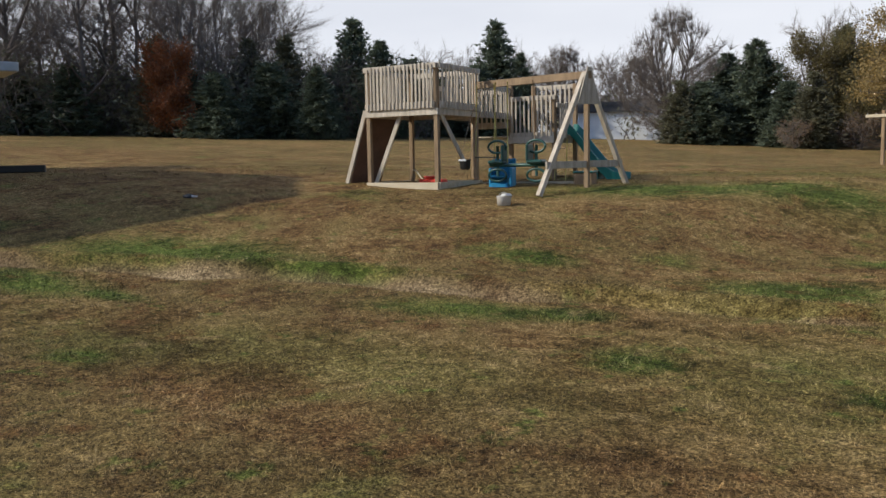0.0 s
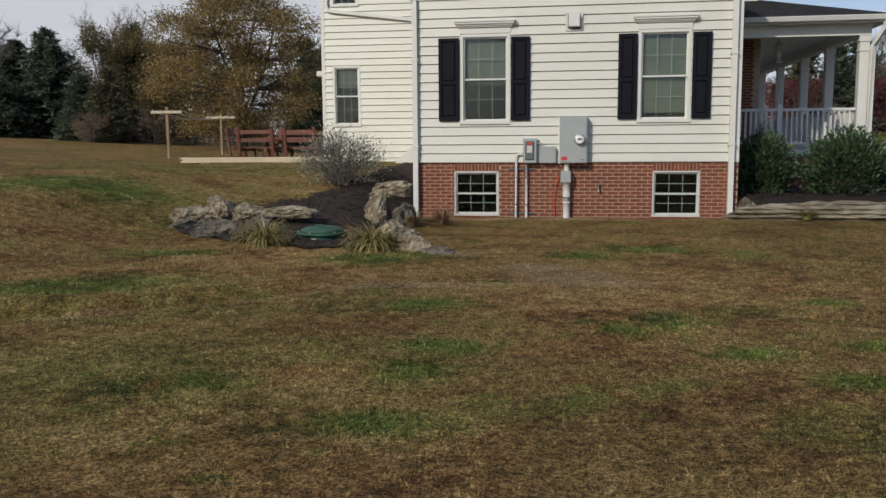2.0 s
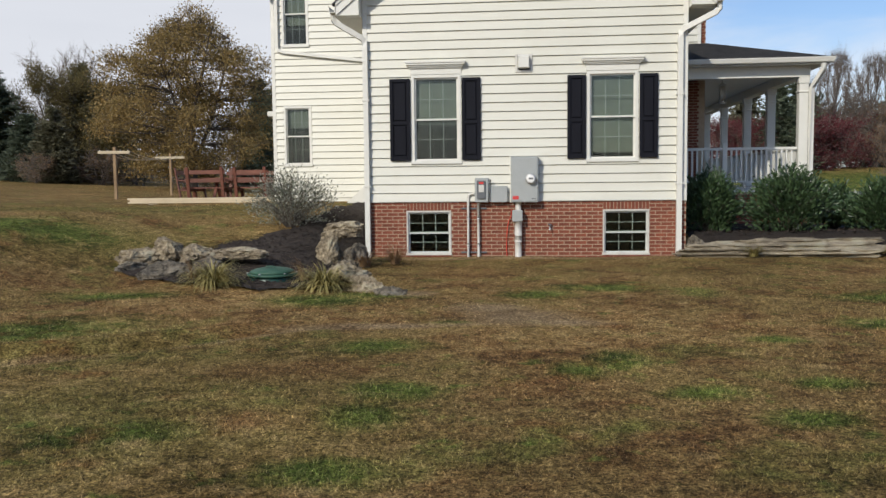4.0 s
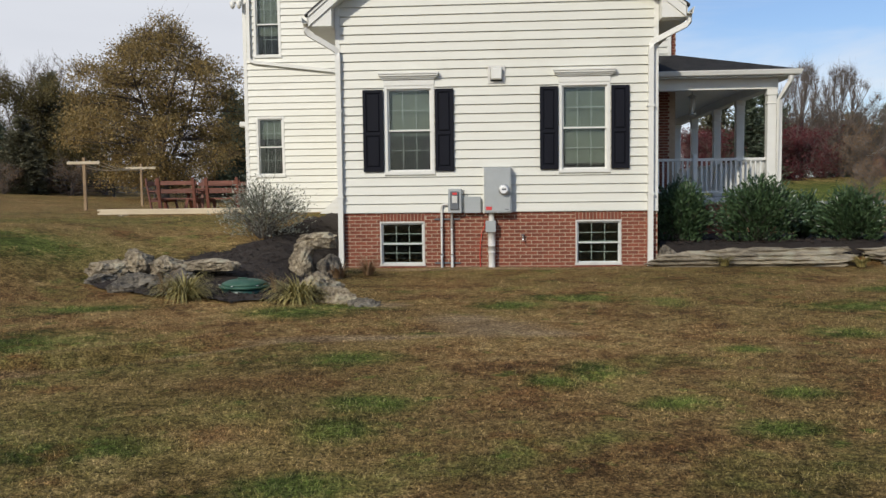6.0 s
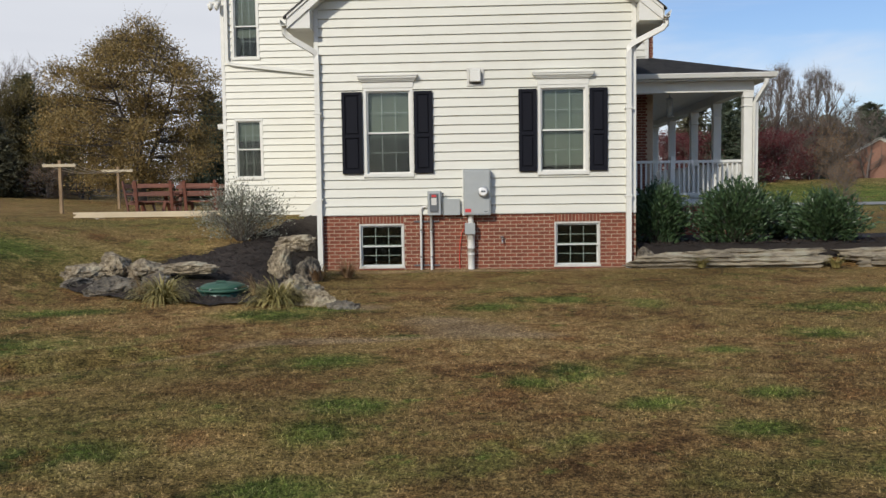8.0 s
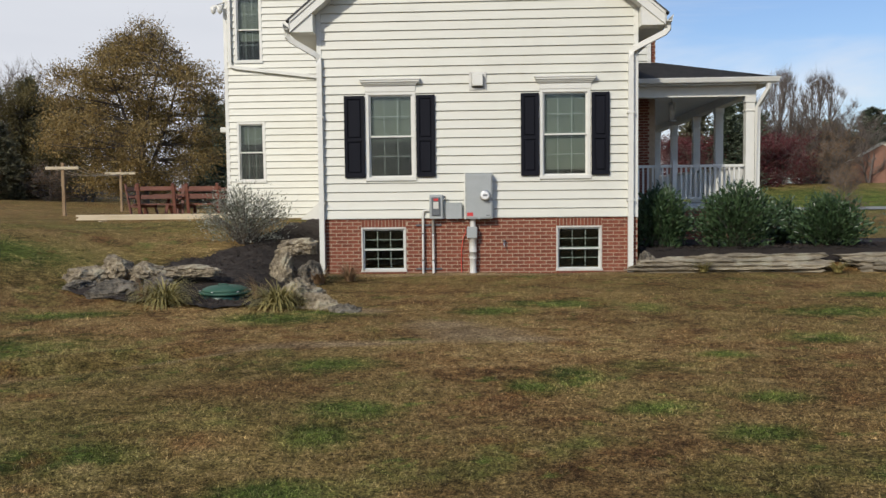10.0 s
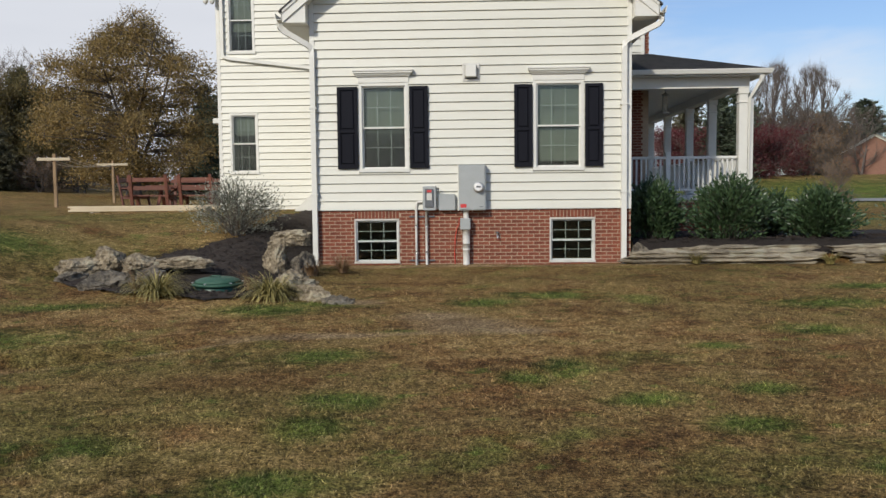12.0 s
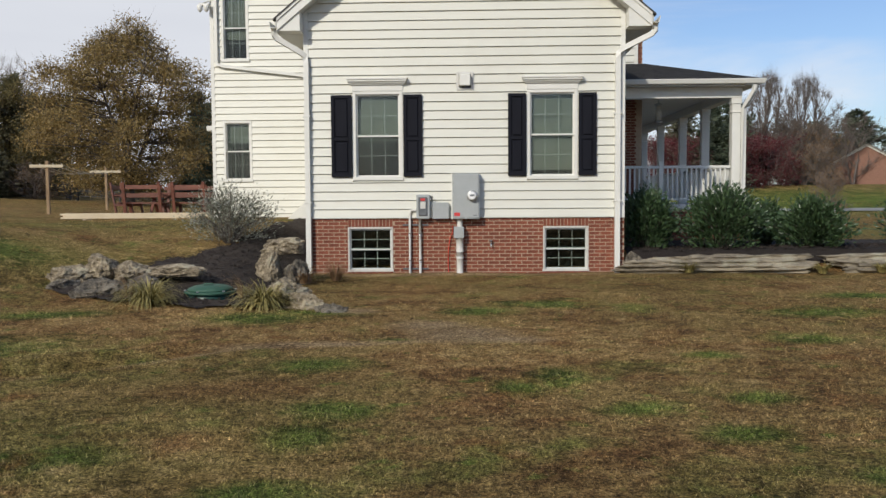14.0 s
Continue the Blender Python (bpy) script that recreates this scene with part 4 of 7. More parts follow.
    prism(bm, [(-1.55, 0.75), (-0.35, 0.75), (-0.35, 1.62), (-0.62, 1.62)], WY - 1.4, WY - 0.03)
    part("cellar_hatch", bm, M_TRIM, house, "white slanted cellar hatch")
    # flood lights at the wing's upper corner
    bm = bmesh.new()
    for dx in (-0.06, 0.1):
        lathe(bm, [(0.02, 0), (0.06, 0.05), (0.075, 0.16), (0.06, 0.17)], 12, (WX0 - 0.12 + dx, WY - 0.2, 5.98))
    box(bm, WX0 - 0.2, WY - 0.25, 6.13, WX0 + 0.05, WY - 0.1, 6.19, 0.01)
    part("flood_light", bm, M_TRIM, house, "twin white flood lamp")
    part("flood_light_arm", rodded([(WX0 - 0.1, WY - 0.2, 6.19), (WX0 + 0.04, WY - 0.03, 6.3)], 0.02, 8), M_TRIM, house)
    # box vent on the gable wall
    v = new("wall_vent")
    v.parent = house
    tagged(v, "beige hooded wall vent")
    bm = bmesh.new()
    for q in ((2.68, 3.37, 2.73, 3.70), (2.95, 3.37, 3.0, 3.70), (2.73, 3.37, 2.95, 3.41), (2.73, 3.66, 2.95, 3.70)):
        box(bm, q[0], -0.05, q[1], q[2], 0.0, q[3], 0.004)
    part("flange", bm, M_PVC, v)
    part("hood", boxed(2.738, -0.15, 3.44, 2.942, -0.02, 3.655, 0.012), M_TRIM, v)
    # a black plate stands for the shade inside the hood
    part("opening", boxed(2.735, -0.03, 3.412, 2.945, -0.012, 3.658), M_BLACK, v)


house_trim()


# ---- the porch ----
PY, PX1 = 4.0, 8.98


def build_porch():
    z0, zt = 1.2, 3.62
    porch = thing("porch", 0, 0, 0, "white railed porch with square columns and dark shingle roof", "porch")
    bm = bmesh.new()
    box(bm, HX1 + 0.004, PY - 0.05, z0 - 0.12, PX1 + 0.2, WY - 0.004, z0, 0.01)
    box(bm, WX1 + 0.124, WY - 0.004, z0 - 0.12, PX1 + 0.2, 17, z0)
    part("floor_slab", bm, M_PVC, porch)
    bm = bmesh.new()
    box(bm, HX1 + 0.01, PY, -0.2, PX1 + 0.15, PY + 0.2, z0 - 0.122)
    box(bm, PX1 - 0.05, PY + 0.2, -0.2, PX1 + 0.15, 17, z0 - 0.122)
    part("brick_base", bm, M_MORTAR, porch, "red brick base")
    ys = (PY, 6.6, 9.0, 11.9, 14.6)
    for y in ys:
        col = new("column")
        col.parent = porch
        x = PX1
        part("shaft", boxed(x - 0.10, y - 0.10, z0 + 0.2, x + 0.10, y + 0.10, zt - 0.14, 0.008), M_TRIM, col)
        part("plinth", boxed(x - 0.13, y - 0.13, z0, x + 0.13, y + 0.13, z0 + 0.2, 0.008), M_TRIM, col)
        part("capital", boxed(x - 0.118, y - 0.118, zt - 0.14, x + 0.118, y + 0.118, zt, 0.01), M_TRIM, col)
        part("collar", boxed(x - 0.12, y - 0.12, zt - 0.34, x + 0.12, y + 0.12, zt - 0.3, 0.01), M_TRIM, col)
    # beam, ceiling, fascia, roof
    bm = bmesh.new()
    box(bm, HX1 + 0.004, PY - 0.12, zt, PX1 + 0.12, PY + 0.12, zt + 0.24)
    box(bm, PX1 - 0.12, PY + 0.12, zt, PX1 + 0.12, 17, zt + 0.24)
    part("beam", bm, M_TRIM, porch)
    part("ceiling", boxed(HX1 + 0.004, PY + 0.121, zt + 0.2, PX1 - 0.121, WY - 0.004, zt + 0.23), M_TRIM, porch)
    part("ceiling", boxed(WX1 + 0.124, WY, zt + 0.2, PX1 - 0.121, 17, zt + 0.23), M_TRIM, porch)
    part("soffit", boxed(HX1 + 0.004, PY - 0.4, zt + 0.24, PX1 + 0.42, PY + 0.12, zt + 0.262), M_TRIM, porch)
    part("soffit", boxed(PX1 - 0.12, PY + 0.121, zt + 0.24, PX1 + 0.42, 17, zt + 0.262), M_TRIM, porch)
    bm = bmesh.new()
    prof = [(0, 0.03), (0, 0.14), (-0.11, 0.14), (-0.115, 0.128), (-0.10, 0.09), (-0.085, 0.045), (-0.07, 0.03)]
    a = [bm.verts.new((HX1 + 0.004, PY - 0.4 + u, zt + 0.24 + v)) for u, v in prof]
    b = [bm.verts.new((PX1 + 0.42 - u, PY - 0.4 + u, zt + 0.24 + v)) for u, v in prof]
    c = [bm.verts.new((PX1 + 0.42 - u, 17, zt + 0.24 + v)) for u, v in prof]
    n = len(prof)
    for s, e in ((a, b), (b, c)):
        for i in range(n):
            bm.faces.new((s[i], s[(i + 1) % n], e[(i + 1) % n], e[i]))
    part("gutter", bm, M_TRIM, porch, "white aluminium gutter")
    bm = bmesh.new()
    rz = zt + 0.385
    e = [bm.verts.new(p) for p in ((HX1 + 0.004, PY - 0.46, rz), (PX1 + 0.48, PY - 0.46, rz), (PX1 + 0.48, 17, rz), (HX1 + 0.004, WY, rz + 0.62), (WX1 + 0.13, WY, rz + 0.62), (WX1 + 0.13, 17, rz + 0.62))]
    for f in ((0, 1, 4, 3), (1, 2, 5, 4)):
        bm.faces.new([e[i] for i in f])
    bmesh.ops.solidify(bm, geom=bm.faces[:], thickness=0.03)
    part("roof", bm, M_SHINGLE, porch, "dark shingle roof")
    bm = bmesh.new()
    rod(bm, [(PX1 + 0.3, PY - 0.42, zt + 0.25), (PX1 + 0.3, PY - 0.4, zt + 0.12), (PX1 + 0.2, PY - 0.28, zt - 0.1), (PX1 + 0.14, PY - 0.17, zt - 0.25), (PX1 + 0.14, PY - 0.17, z0 - 0.4)], 0.06, 4, phase=math.pi / 4)
    part("downspout", bm, M_TRIM, porch, "white downspout")

    # railings
    def railing(p, q, gap=0.104):
        d = Vector(q) - Vector(p)
        n = int(d.length / gap)
        r = new("railing")
        r.parent = porch
        part("top_rail", beamed((p[0], p[1], z0 + 0.86), (q[0], q[1], z0 + 0.86), 0.075, 0.06), M_TRIM, r)
        part("bottom_rail", beamed((p[0], p[1], z0 + 0.12), (q[0], q[1], z0 + 0.12), 0.05, 0.05), M_TRIM, r)
        me = bpy.data.meshes.new("baluster")
        bm = boxed(-0.019, -0.019, 0, 0.019, 0.019, 0.69)
        bm.to_mesh(me)
        bm.free()
        me.materials.append(M_TRIM)
        for i in range(1, n):
            o = new("baluster", me)
            o.parent = r
            o.location = (p[0] + d.x * i / n, p[1] + d.y * i / n, z0 + 0.14)

    railing((HX1 + 0.05, PY), (7.25, PY))
    railing((7.35, PY), (PX1 - 0.11, PY))
    part("newel_post", boxed(7.25, PY - 0.06, z0, 7.35, PY + 0.06, z0 + 0.98, 0.008), M_TRIM, porch)
    for a_, b_ in zip(ys, ys[1:]):
        railing((PX1, a_ + 0.11), (PX1, b_ - 0.11))
    # hanging lantern and windows on the front wall
    part("door_frame", boxed(WX1 + 0.121, 8.6, z0, WX1 + 0.16, 9.8, 3.4), M_TRIM, porch)
    lan = thing("porch_lantern", 7.45, 5.0, zt + 0.2, "pale grey caged porch lantern hanging from the ceiling", "lantern")
    part("stem", rodded([(0, 0, 0), (0, 0, -0.2)], 0.012, 8), M_METAL, lan)
    part("cap", lathe(bmesh.new(), [(0.1, -0.24), (0.1, -0.22), (0.02, -0.18)], 8), M_METAL, lan)
    part("base", lathe(bmesh.new(), [(0.08, -0.66), (0.1, -0.64), (0.1, -0.62)], 8), M_METAL, lan)
    for k in range(4):
        x, y = 0.085 * math.cos(k * math.pi / 2 + 0.6), 0.085 * math.sin(k * math.pi / 2 + 0.6)
        part("bar", rodded([(x, y, -0.63), (x, y, -0.23)], 0.01, 6), M_METAL, lan)
    part("glass", lathe(bmesh.new(), [(0.06, -0.6), (0.06, -0.25)], 8), M_PVC, lan)


build_porch()


# ---- the electrical boxes on the gable wall ----
def build_boxes():
    m = thing("meter_cabinet", 2.6, -0.005, 0.995, "grey steel electric meter cabinet with round meter", "electric meter")
    part("cabinet", boxed(0, -0.2, 0, 0.5, -0.001, 0.84, 0.008), M_GREYBOX, m)
    part("cover", boxed(0.02, -0.212, 0.02, 0.48, -0.2005, 0.82, 0.006), M_GREYBOX, m)
    part("rim", boxed(-0.03, -0.03, -0.01, -0.002, -0.002, 0.87, 0.004), M_TRIM, m)
    turn = pose(0.365, -0.212, 0.425, 90)
    bm = lathe(bmesh.new(), [(0.10, 0.0), (0.10, 0.02), (0.085, 0.03)], 24)
    bmesh.ops.transform(bm, matrix=turn, verts=bm.verts)
    part("meter_ring", bm, M_METAL, m)
    bm = lathe(bmesh.new(), [(0.08, 0.03), (0.078, 0.09), (0.06, 0.11)], 24)
    bmesh.ops.transform(bm, matrix=turn, verts=bm.verts)
    part("meter_dial", bm, M_WHITE, m, "pale round meter face")
    part("dial_plate", boxed(0.325, -0.328, 0.42, 0.405, -0.322, 0.45), M_GREYDARK, m)
    part("warning_label", boxed(0.03, -0.2155, 0.055, 0.14, -0.2125, 0.12), M_RED, m, "red warning label")
    part("name_plate", boxed(0.38, -0.2155, 0.06, 0.45, -0.2125, 0.075), M_GREYDARK, m)
    part("latch", boxed(0.235, -0.222, 0.0, 0.265, -0.2125, 0.03, 0.003), M_METAL, m)

    c = thing("service_conduit", 2.73, -0.1, -0.12, "grey plastic service conduit rising from the ground", "conduit")
    part("lower_pipe", rodded([(0, 0, 0), (0, 0, 0.5)], 0.062, 16), M_PVC, c)
    part("joint", rodded([(0, 0, 0.38), (0, 0, 0.44)], 0.07, 16), M_PVC, c)
    part("upper_pipe", rodded([(0, 0, 0.5), (0, 0, 0.76)], 0.068, 16), M_PVC, c)
    part("splice_box", boxed(-0.11, -0.08, 0.76, 0.08, 0.09, 0.97, 0.008), M_GREYBOX, c, "small grey splice box")
    part("neck", rodded([(0, 0, 0.97), (0, 0, 1.113)], 0.052, 16), M_PVC, c)

    s = thing("transfer_switch", 1.93, -0.004, 1.0, "dark grey switch box with red and white label", "switch box")
    part("case", boxed(0, -0.14, 0, 0.25, -0.001, 0.45, 0.01), M_GREYBOX, s)
    part("door", boxed(0.04, -0.165, 0.06, 0.2, -0.1405, 0.4, 0.01), M_GREYDARK, s)
    part("red_sticker", boxed(0.08, -0.169, 0.335, 0.165, -0.1655, 0.38), M_RED, s)
    part("white_sticker", boxed(0.075, -0.169, 0.19, 0.17, -0.1655, 0.32), M_PVC, s)
    part("handle", rodded([(0.25, -0.1, 0.36), (0.29, -0.12, 0.36), (0.29, -0.12, 0.42)], 0.014, 8), M_METAL, s)
    part("lead", rodded([(0.29, -0.05, 0.1), (0.31, -0.05, 0.1)], 0.02, 8), M_METAL, s)

    j = thing("junction_box", 2.235, -0.004, 1.005, "plain light grey junction box on the siding", "junction box")
    part("case", boxed(0, -0.1, 0, 0.29, -0.001, 0.29, 0.008), M_GREYBOX, j)
    part("lid", boxed(-0.006, -0.112, -0.006, 0.296, -0.1005, 0.296, 0.006), M_GREYBOX, j)

    for name, x, pts in (("thin_conduit", 1.80, [(0, 0, 0), (0, 0, 1.2), (0.02, 0, 1.27), (0.06, 0, 1.28), (0.12, 0, 1.28)]), ("thin_conduit", 1.99, [(0, 0, 0), (0, 0, 1.115)])):
        t = thing(name, x, -0.06, -0.12, "thin grey metal conduit on brick wall", "conduit", "thin conduits")
        part("pipe", rodded(pts, 0.024, 10), M_PVC, t)
        for z in (0.3, 0.8):
            part("coupling", rodded([(0, 0, z), (0, 0, z + 0.06)], 0.03, 10), M_METAL, t)
    for z in (0.05, 0.87):
        b = thing("strut_channel", 1.66, -0.03, z, "short rusty strut channel behind the conduits", "strut", "struts")
        part("channel", boxed(0, 0, 0, 0.48, 0.029, 0.03, 0.003), M_GREYDARK, b)
    w = thing("red_cable", 2.5, -0.02, 0.0, "thin red-brown cable hanging on the brick wall", "cable")
    part("wire", rodded([(0.1, 0, 0.86), (0.1, -0.01, 0.75), (0.05, -0.012, 0.65), (0.02, -0.012, 0.45), (0.01, -0.01, 0.2), (0.02, -0.01, -0.1)], 0.008, 6), M_TOYRED, w)
    f = thing("wall_faucet", 3.31, 0.0, 0.48, "small brass garden faucet on the brick wall", "faucet")
    part("spout", rodded([(0, 0.01, 0.05), (0, -0.07, 0.05), (0, -0.09, 0.02), (0, -0.09, -0.02)], 0.016, 8), M_METAL, f)
    part("wheel", lathe(bmesh.new(), [(0.03, 0.09), (0.035, 0.1), (0.03, 0.11)], 10, (0, -0.05, 0)), M_GREYDARK, f)
    part("valve_stem", rodded([(0, -0.05, 0.05), (0, -0.05, 0.1)], 0.008, 6), M_METAL, f)


build_boxes()


# ---- the garden by the house corner ----
def boulder(name, x, y, z, size, seed, material, label, turn=0.0, flat=0.0, layers=0.0, detail=5, group=""):
    """A rough block: a ball of facets pushed in and out by noise, with cut planes and ledges."""
    bm = bmesh.new()
    bmesh.ops.create_icosphere(bm, subdivisions=detail, radius=1.0)
    rng = random.Random(seed)
    planes = [(Vector((rng.uniform(-1, 1), rng.uniform(-1, 1), rng.uniform(-0.3, 1))).normalized(), rng.uniform(0.55, 0.85)) for _ in range(9)]
    off = Vector((seed * 3.1, seed * 1.7, seed * 0.9))
    for v in bm.verts:
        p = v.co.copy()
        k = max(abs(p.x), abs(p.y), abs(p.z))
        p = p.lerp(p / k * 0.82, 0.55)
        for n, d in planes:
            e = p.dot(n) - d
            if e > 0:
                p -= n * e * 0.85
        rid = 1 - abs(noise.noise(p * 2.4 + off)) * 2
        p += v.normal * (0.20 * noise.noise(p * 1.3 + off) + 0.13 * noise.noise(p * 3.1 + off) + 0.09 * noise.noise(p * 7 + off) + 0.05 * noise.noise(p * 15 + off) - 0.13 * max(0, rid - 0.55))
        if layers:
            st = (p.z * layers + 0.6 * noise.noise(Vector((p.x * 1.2, p.y, p.z)) + off))
            p.x += 0.02 * math.sin(st * 6.28)
            p.y += 0.07 * math.sin(st * 6.28)
        v.co = Vector((p.x * size[0], p.y * size[1], p.z * size[2]))
    ob = part(name, bm, material)
    ob.matrix_world = pose(x, y, z, flat, 0, turn)
    return tagged(ob, label, "rock", group)


def build_rocks():
    R = [(-3.30, -2.95, 0.22, (0.46, 0.34, 0.20), 1, M_ROCK, 8), (-2.75, -2.9, 0.36, (0.30, 0.30, 0.21), 2, M_ROCK, -10), (-2.40, -3.75, 0.07, (0.50, 0.28, 0.20), 3, M_ROCKDARK, 14),
         (-2.28, -2.95, 0.28, (0.34, 0.3, 0.19), 5, M_ROCK, 4), (-1.65, -2.85, 0.30, (0.62, 0.32, 0.11), 6, M_ROCK, -4), (-2.0, -3.25, 0.12, (0.3, 0.24, 0.14), 8, M_ROCKDARK, 30), (-3.2, -3.3, 0.10, (0.3, 0.25, 0.13), 9, M_ROCKDARK, 60)]
    for x, y, z, s, k, m, t in R:
        lab = "weathered tan and grey limestone boulder in the garden bed" if m is M_ROCK else "dark grey slate boulder in the garden bed"
        boulder("boulder", x, y, z, s, k, m, lab, t, group="garden boulders")
    # tall stones by the house corner, and the low ledge that runs out of them
    boulder("boulder", -0.50, -1.6, 0.20, (0.24, 0.26, 0.38), 11, M_ROCK, "upright tan boulder with a pale lumpy top", 5, group="garden boulders")
    boulder("boulder", -0.28, -1.45, 0.60, (0.42, 0.3, 0.18), 12, M_ROCK, "tan boulder lying across an upright stone", -6, group="garden boulders")
    # the slate-dark colour stands for the shaded hollow under the tan stones
    boulder("boulder", -0.04, -1.6, 0.03, (0.28, 0.3, 0.36), 13, M_ROCKDARK, "boulder against the house corner, coloured dark for a shaded hollow", 15, group="garden boulders")
    boulder("boulder", 0.38, -4.3, 0.06, (0.42, 0.3, 0.28), 14, M_ROCK, "low tan boulder at the bed's edge", -30, group="garden boulders")
    boulder("boulder", 0.78, -4.75, -0.05, (0.42, 0.22, 0.2), 15, M_ROCK, "low tan boulder at the bed's edge", -28, group="garden boulders")
    boulder("boulder", 1.12, -5.1, -0.12, (0.3, 0.22, 0.16), 16, M_ROCKDARK, "low grey boulder at the bed's edge", -20, group="garden boulders")
    # ledge stones that hold the front bed
    boulder("ledge_stone", 7.5, 0.0, 0.06, (1.98, 0.45, 0.30), 21, M_LEDGE, "long layered tan ledge stone holding the mulch bed", 0, layers=3.6, detail=5, group="ledge stones")
    boulder("ledge_stone", 11.45, 0.05, 0.08, (2.1, 0.45, 0.32), 22, M_LEDGE, "long layered tan ledge stone holding the mulch bed", 1, layers=2.6, detail=5, group="ledge stones")
    boulder("boulder", 5.98, 0.0, 0.18, (0.17, 0.2, 0.2), 23, M_ROCKDARK, "small dark stone wedged by the downspout", 20, group="garden boulders")


build_rocks()


def build_mulch():
    """Two beds of dark mulch that lie on the ground with ragged edges, and loose chips on them."""
    rng = np.random.default_rng(11)

    def bed(label, inside, x0, x1, y0, y1, step):
        gx, gy = np.arange(x0, x1, step), np.arange(y0, y1, step)
        X, Y = np.meshgrid(gx, gy)
        Z = height(X, Y) + 0.035 + 0.015 * np.sin(X * 9) * np.sin(Y * 8) + rng.normal(0, 0.008, X.shape)
        ok = inside(X, Y)
        nx, ny = len(gx), len(gy)
        i = np.arange(nx * ny).reshape(ny, nx)
        keep = ok[:-1, :-1] & ok[1:, :-1] & ok[:-1, 1:] & ok[1:, 1:]
        q = np.stack([i[:-1, :-1][keep], i[:-1, 1:][keep], i[1:, 1:][keep], i[1:, :-1][keep]], 1)
        ob = mesh_part("mulch_bed", np.stack([X.ravel(), Y.ravel(), Z.ravel()], 1).tolist(), q.tolist(), M_MULCH, smooth=True)
        tagged(ob, label, "mulch bed", kind="structure")

    near = in_bed

    def far(x, y):
        return (y > 0.15) & (x > 5.8) & (y < 3.9 + 0.3 * np.sin(x)) & (x < 14.5)

    bed("dark brown mulch bed between the boulders", near, -4.4, 0.6, -5.3, 5.25, 0.06)
    bed("dark mulch bed behind the ledge stones", far, 5.8, 14.5, 0.1, 4.2, 0.09)
    v, f = [], []
    for k in range(5200):
        if k < 3600:
            x, y = rng.uniform(-3.8, 0.4), rng.uniform(-5.0, 2.5)
            if not near(np.array(x), np.array(y)):
                continue
        else:
            x, y = rng.uniform(5.9, 13), rng.uniform(0.4, 1.6)
        z = hz(x, y) + 0.045 + rng.uniform(0, 0.02)
        a, l, w = rng.uniform(0, 6.3), rng.uniform(0.02, 0.05), rng.uniform(0.006, 0.014)
        c, s, t = math.cos(a), math.sin(a), rng.uniform(-0.015, 0.015)
        n = len(v)
        v += [(x - c * l - s * w, y - s * l + c * w, z - t), (x - c * l + s * w, y - s * l - c * w, z - t), (x + c * l + s * w, y + s * l - c * w, z + t), (x + c * l - s * w, y + s * l + c * w, z + t),
              (x, y, z + 0.012)]
        f += [(n, n + 1, n + 4), (n + 1, n + 2, n + 4), (n + 2, n + 3, n + 4), (n + 3, n, n + 4)]
    tagged(mesh_part("mulch_chips", v, f, M_MULCH), "loose dark bark chips on the beds", "mulch", kind="stuff")


build_mulch()


def build_lid():
    x, y = -0.80, -3.85
    t = thing("septic_lid", x, y, hz(x, y), "green domed plastic septic tank lid in mulch", "septic lid")
    t.scale = (1.17, 1.17, 0.95)
    part("riser", lathe(bmesh.new(), [(0.28, -0.05), (0.28, 0.1)], 36), M_DKGREEN, t)
    part("rim", lathe(bmesh.new(), [(0.30, 0.085), (0.315, 0.10), (0.315, 0.125), (0.295, 0.135)], 36), M_LID, t)
    part("dome", lathe(bmesh.new(), [(0.295, 0.136), (0.26, 0.175), (0.20, 0.205), (0.11, 0.222), (0.03, 0.226)], 36), M_LID, t)
    for k in range(6):
        a = k * math.pi / 3 + 0.3
        bm = lathe(bmesh.new(), [(0.016, 0.136), (0.016, 0.15)], 8, (0.302 * math.cos(a), 0.302 * math.sin(a), 0))
        part("bolt", bm, M_METAL, t)
    part("handle", rodded([(-0.06, -0.08, 0.212), (-0.05, -0.08, 0.245), (0.05, -0.08, 0.245), (0.06, -0.08, 0.212)], 0.01, 8), M_LID, t)


build_lid()


def blades(n, radius, length, seed, width=0.012, droop=1.0, up=0.5, segs=4):
    """A clump of arching blades as verts and faces."""
    rng = random.Random(seed)
    v, f = [], []
    for _ in range(n):
        a, r0 = rng.uniform(0, 2 * math.pi), radius * 0.25 * rng.random() ** 0.5
        l, lean = length * rng.uniform(0.55, 1.15), rng.uniform(0.1, up)
        w = width * rng.uniform(0.7, 1.2)
        d = Vector((math.cos(a), math.sin(a), 0))
        side = Vector((-d.y, d.x, 0))
        p, ang = d * r0, lean
        k = len(v)
        for i in range(segs + 1):
            ww = w * (1 - (i / segs) ** 2) * 0.5
            v.append(tuple(p - side * ww))
            v.append(tuple(p + side * ww))
            p = p + (d * math.sin(ang) + Vector((0, 0, 1)) * math.cos(ang)) * l / segs
            ang += droop * rng.uniform(0.5, 1.1) * 0.55
        for i in range(segs):
            f.append((k + 2 * i, k + 2 * i + 1, k + 2 * i + 3, k + 2 * i + 2))
    return v, f


def clump(name, x, y, n, radius, length, seed, material, label, **k):
    v, f = blades(n, radius, length, seed, **k)
    ob = mesh_part(name, v, f, material)
    ob.matrix_world = pose(x, y, hz(x, y) + 0.02, 0, 0, seed * 40)
    tagged(ob, label, "ornamental grass", "grass clumps")


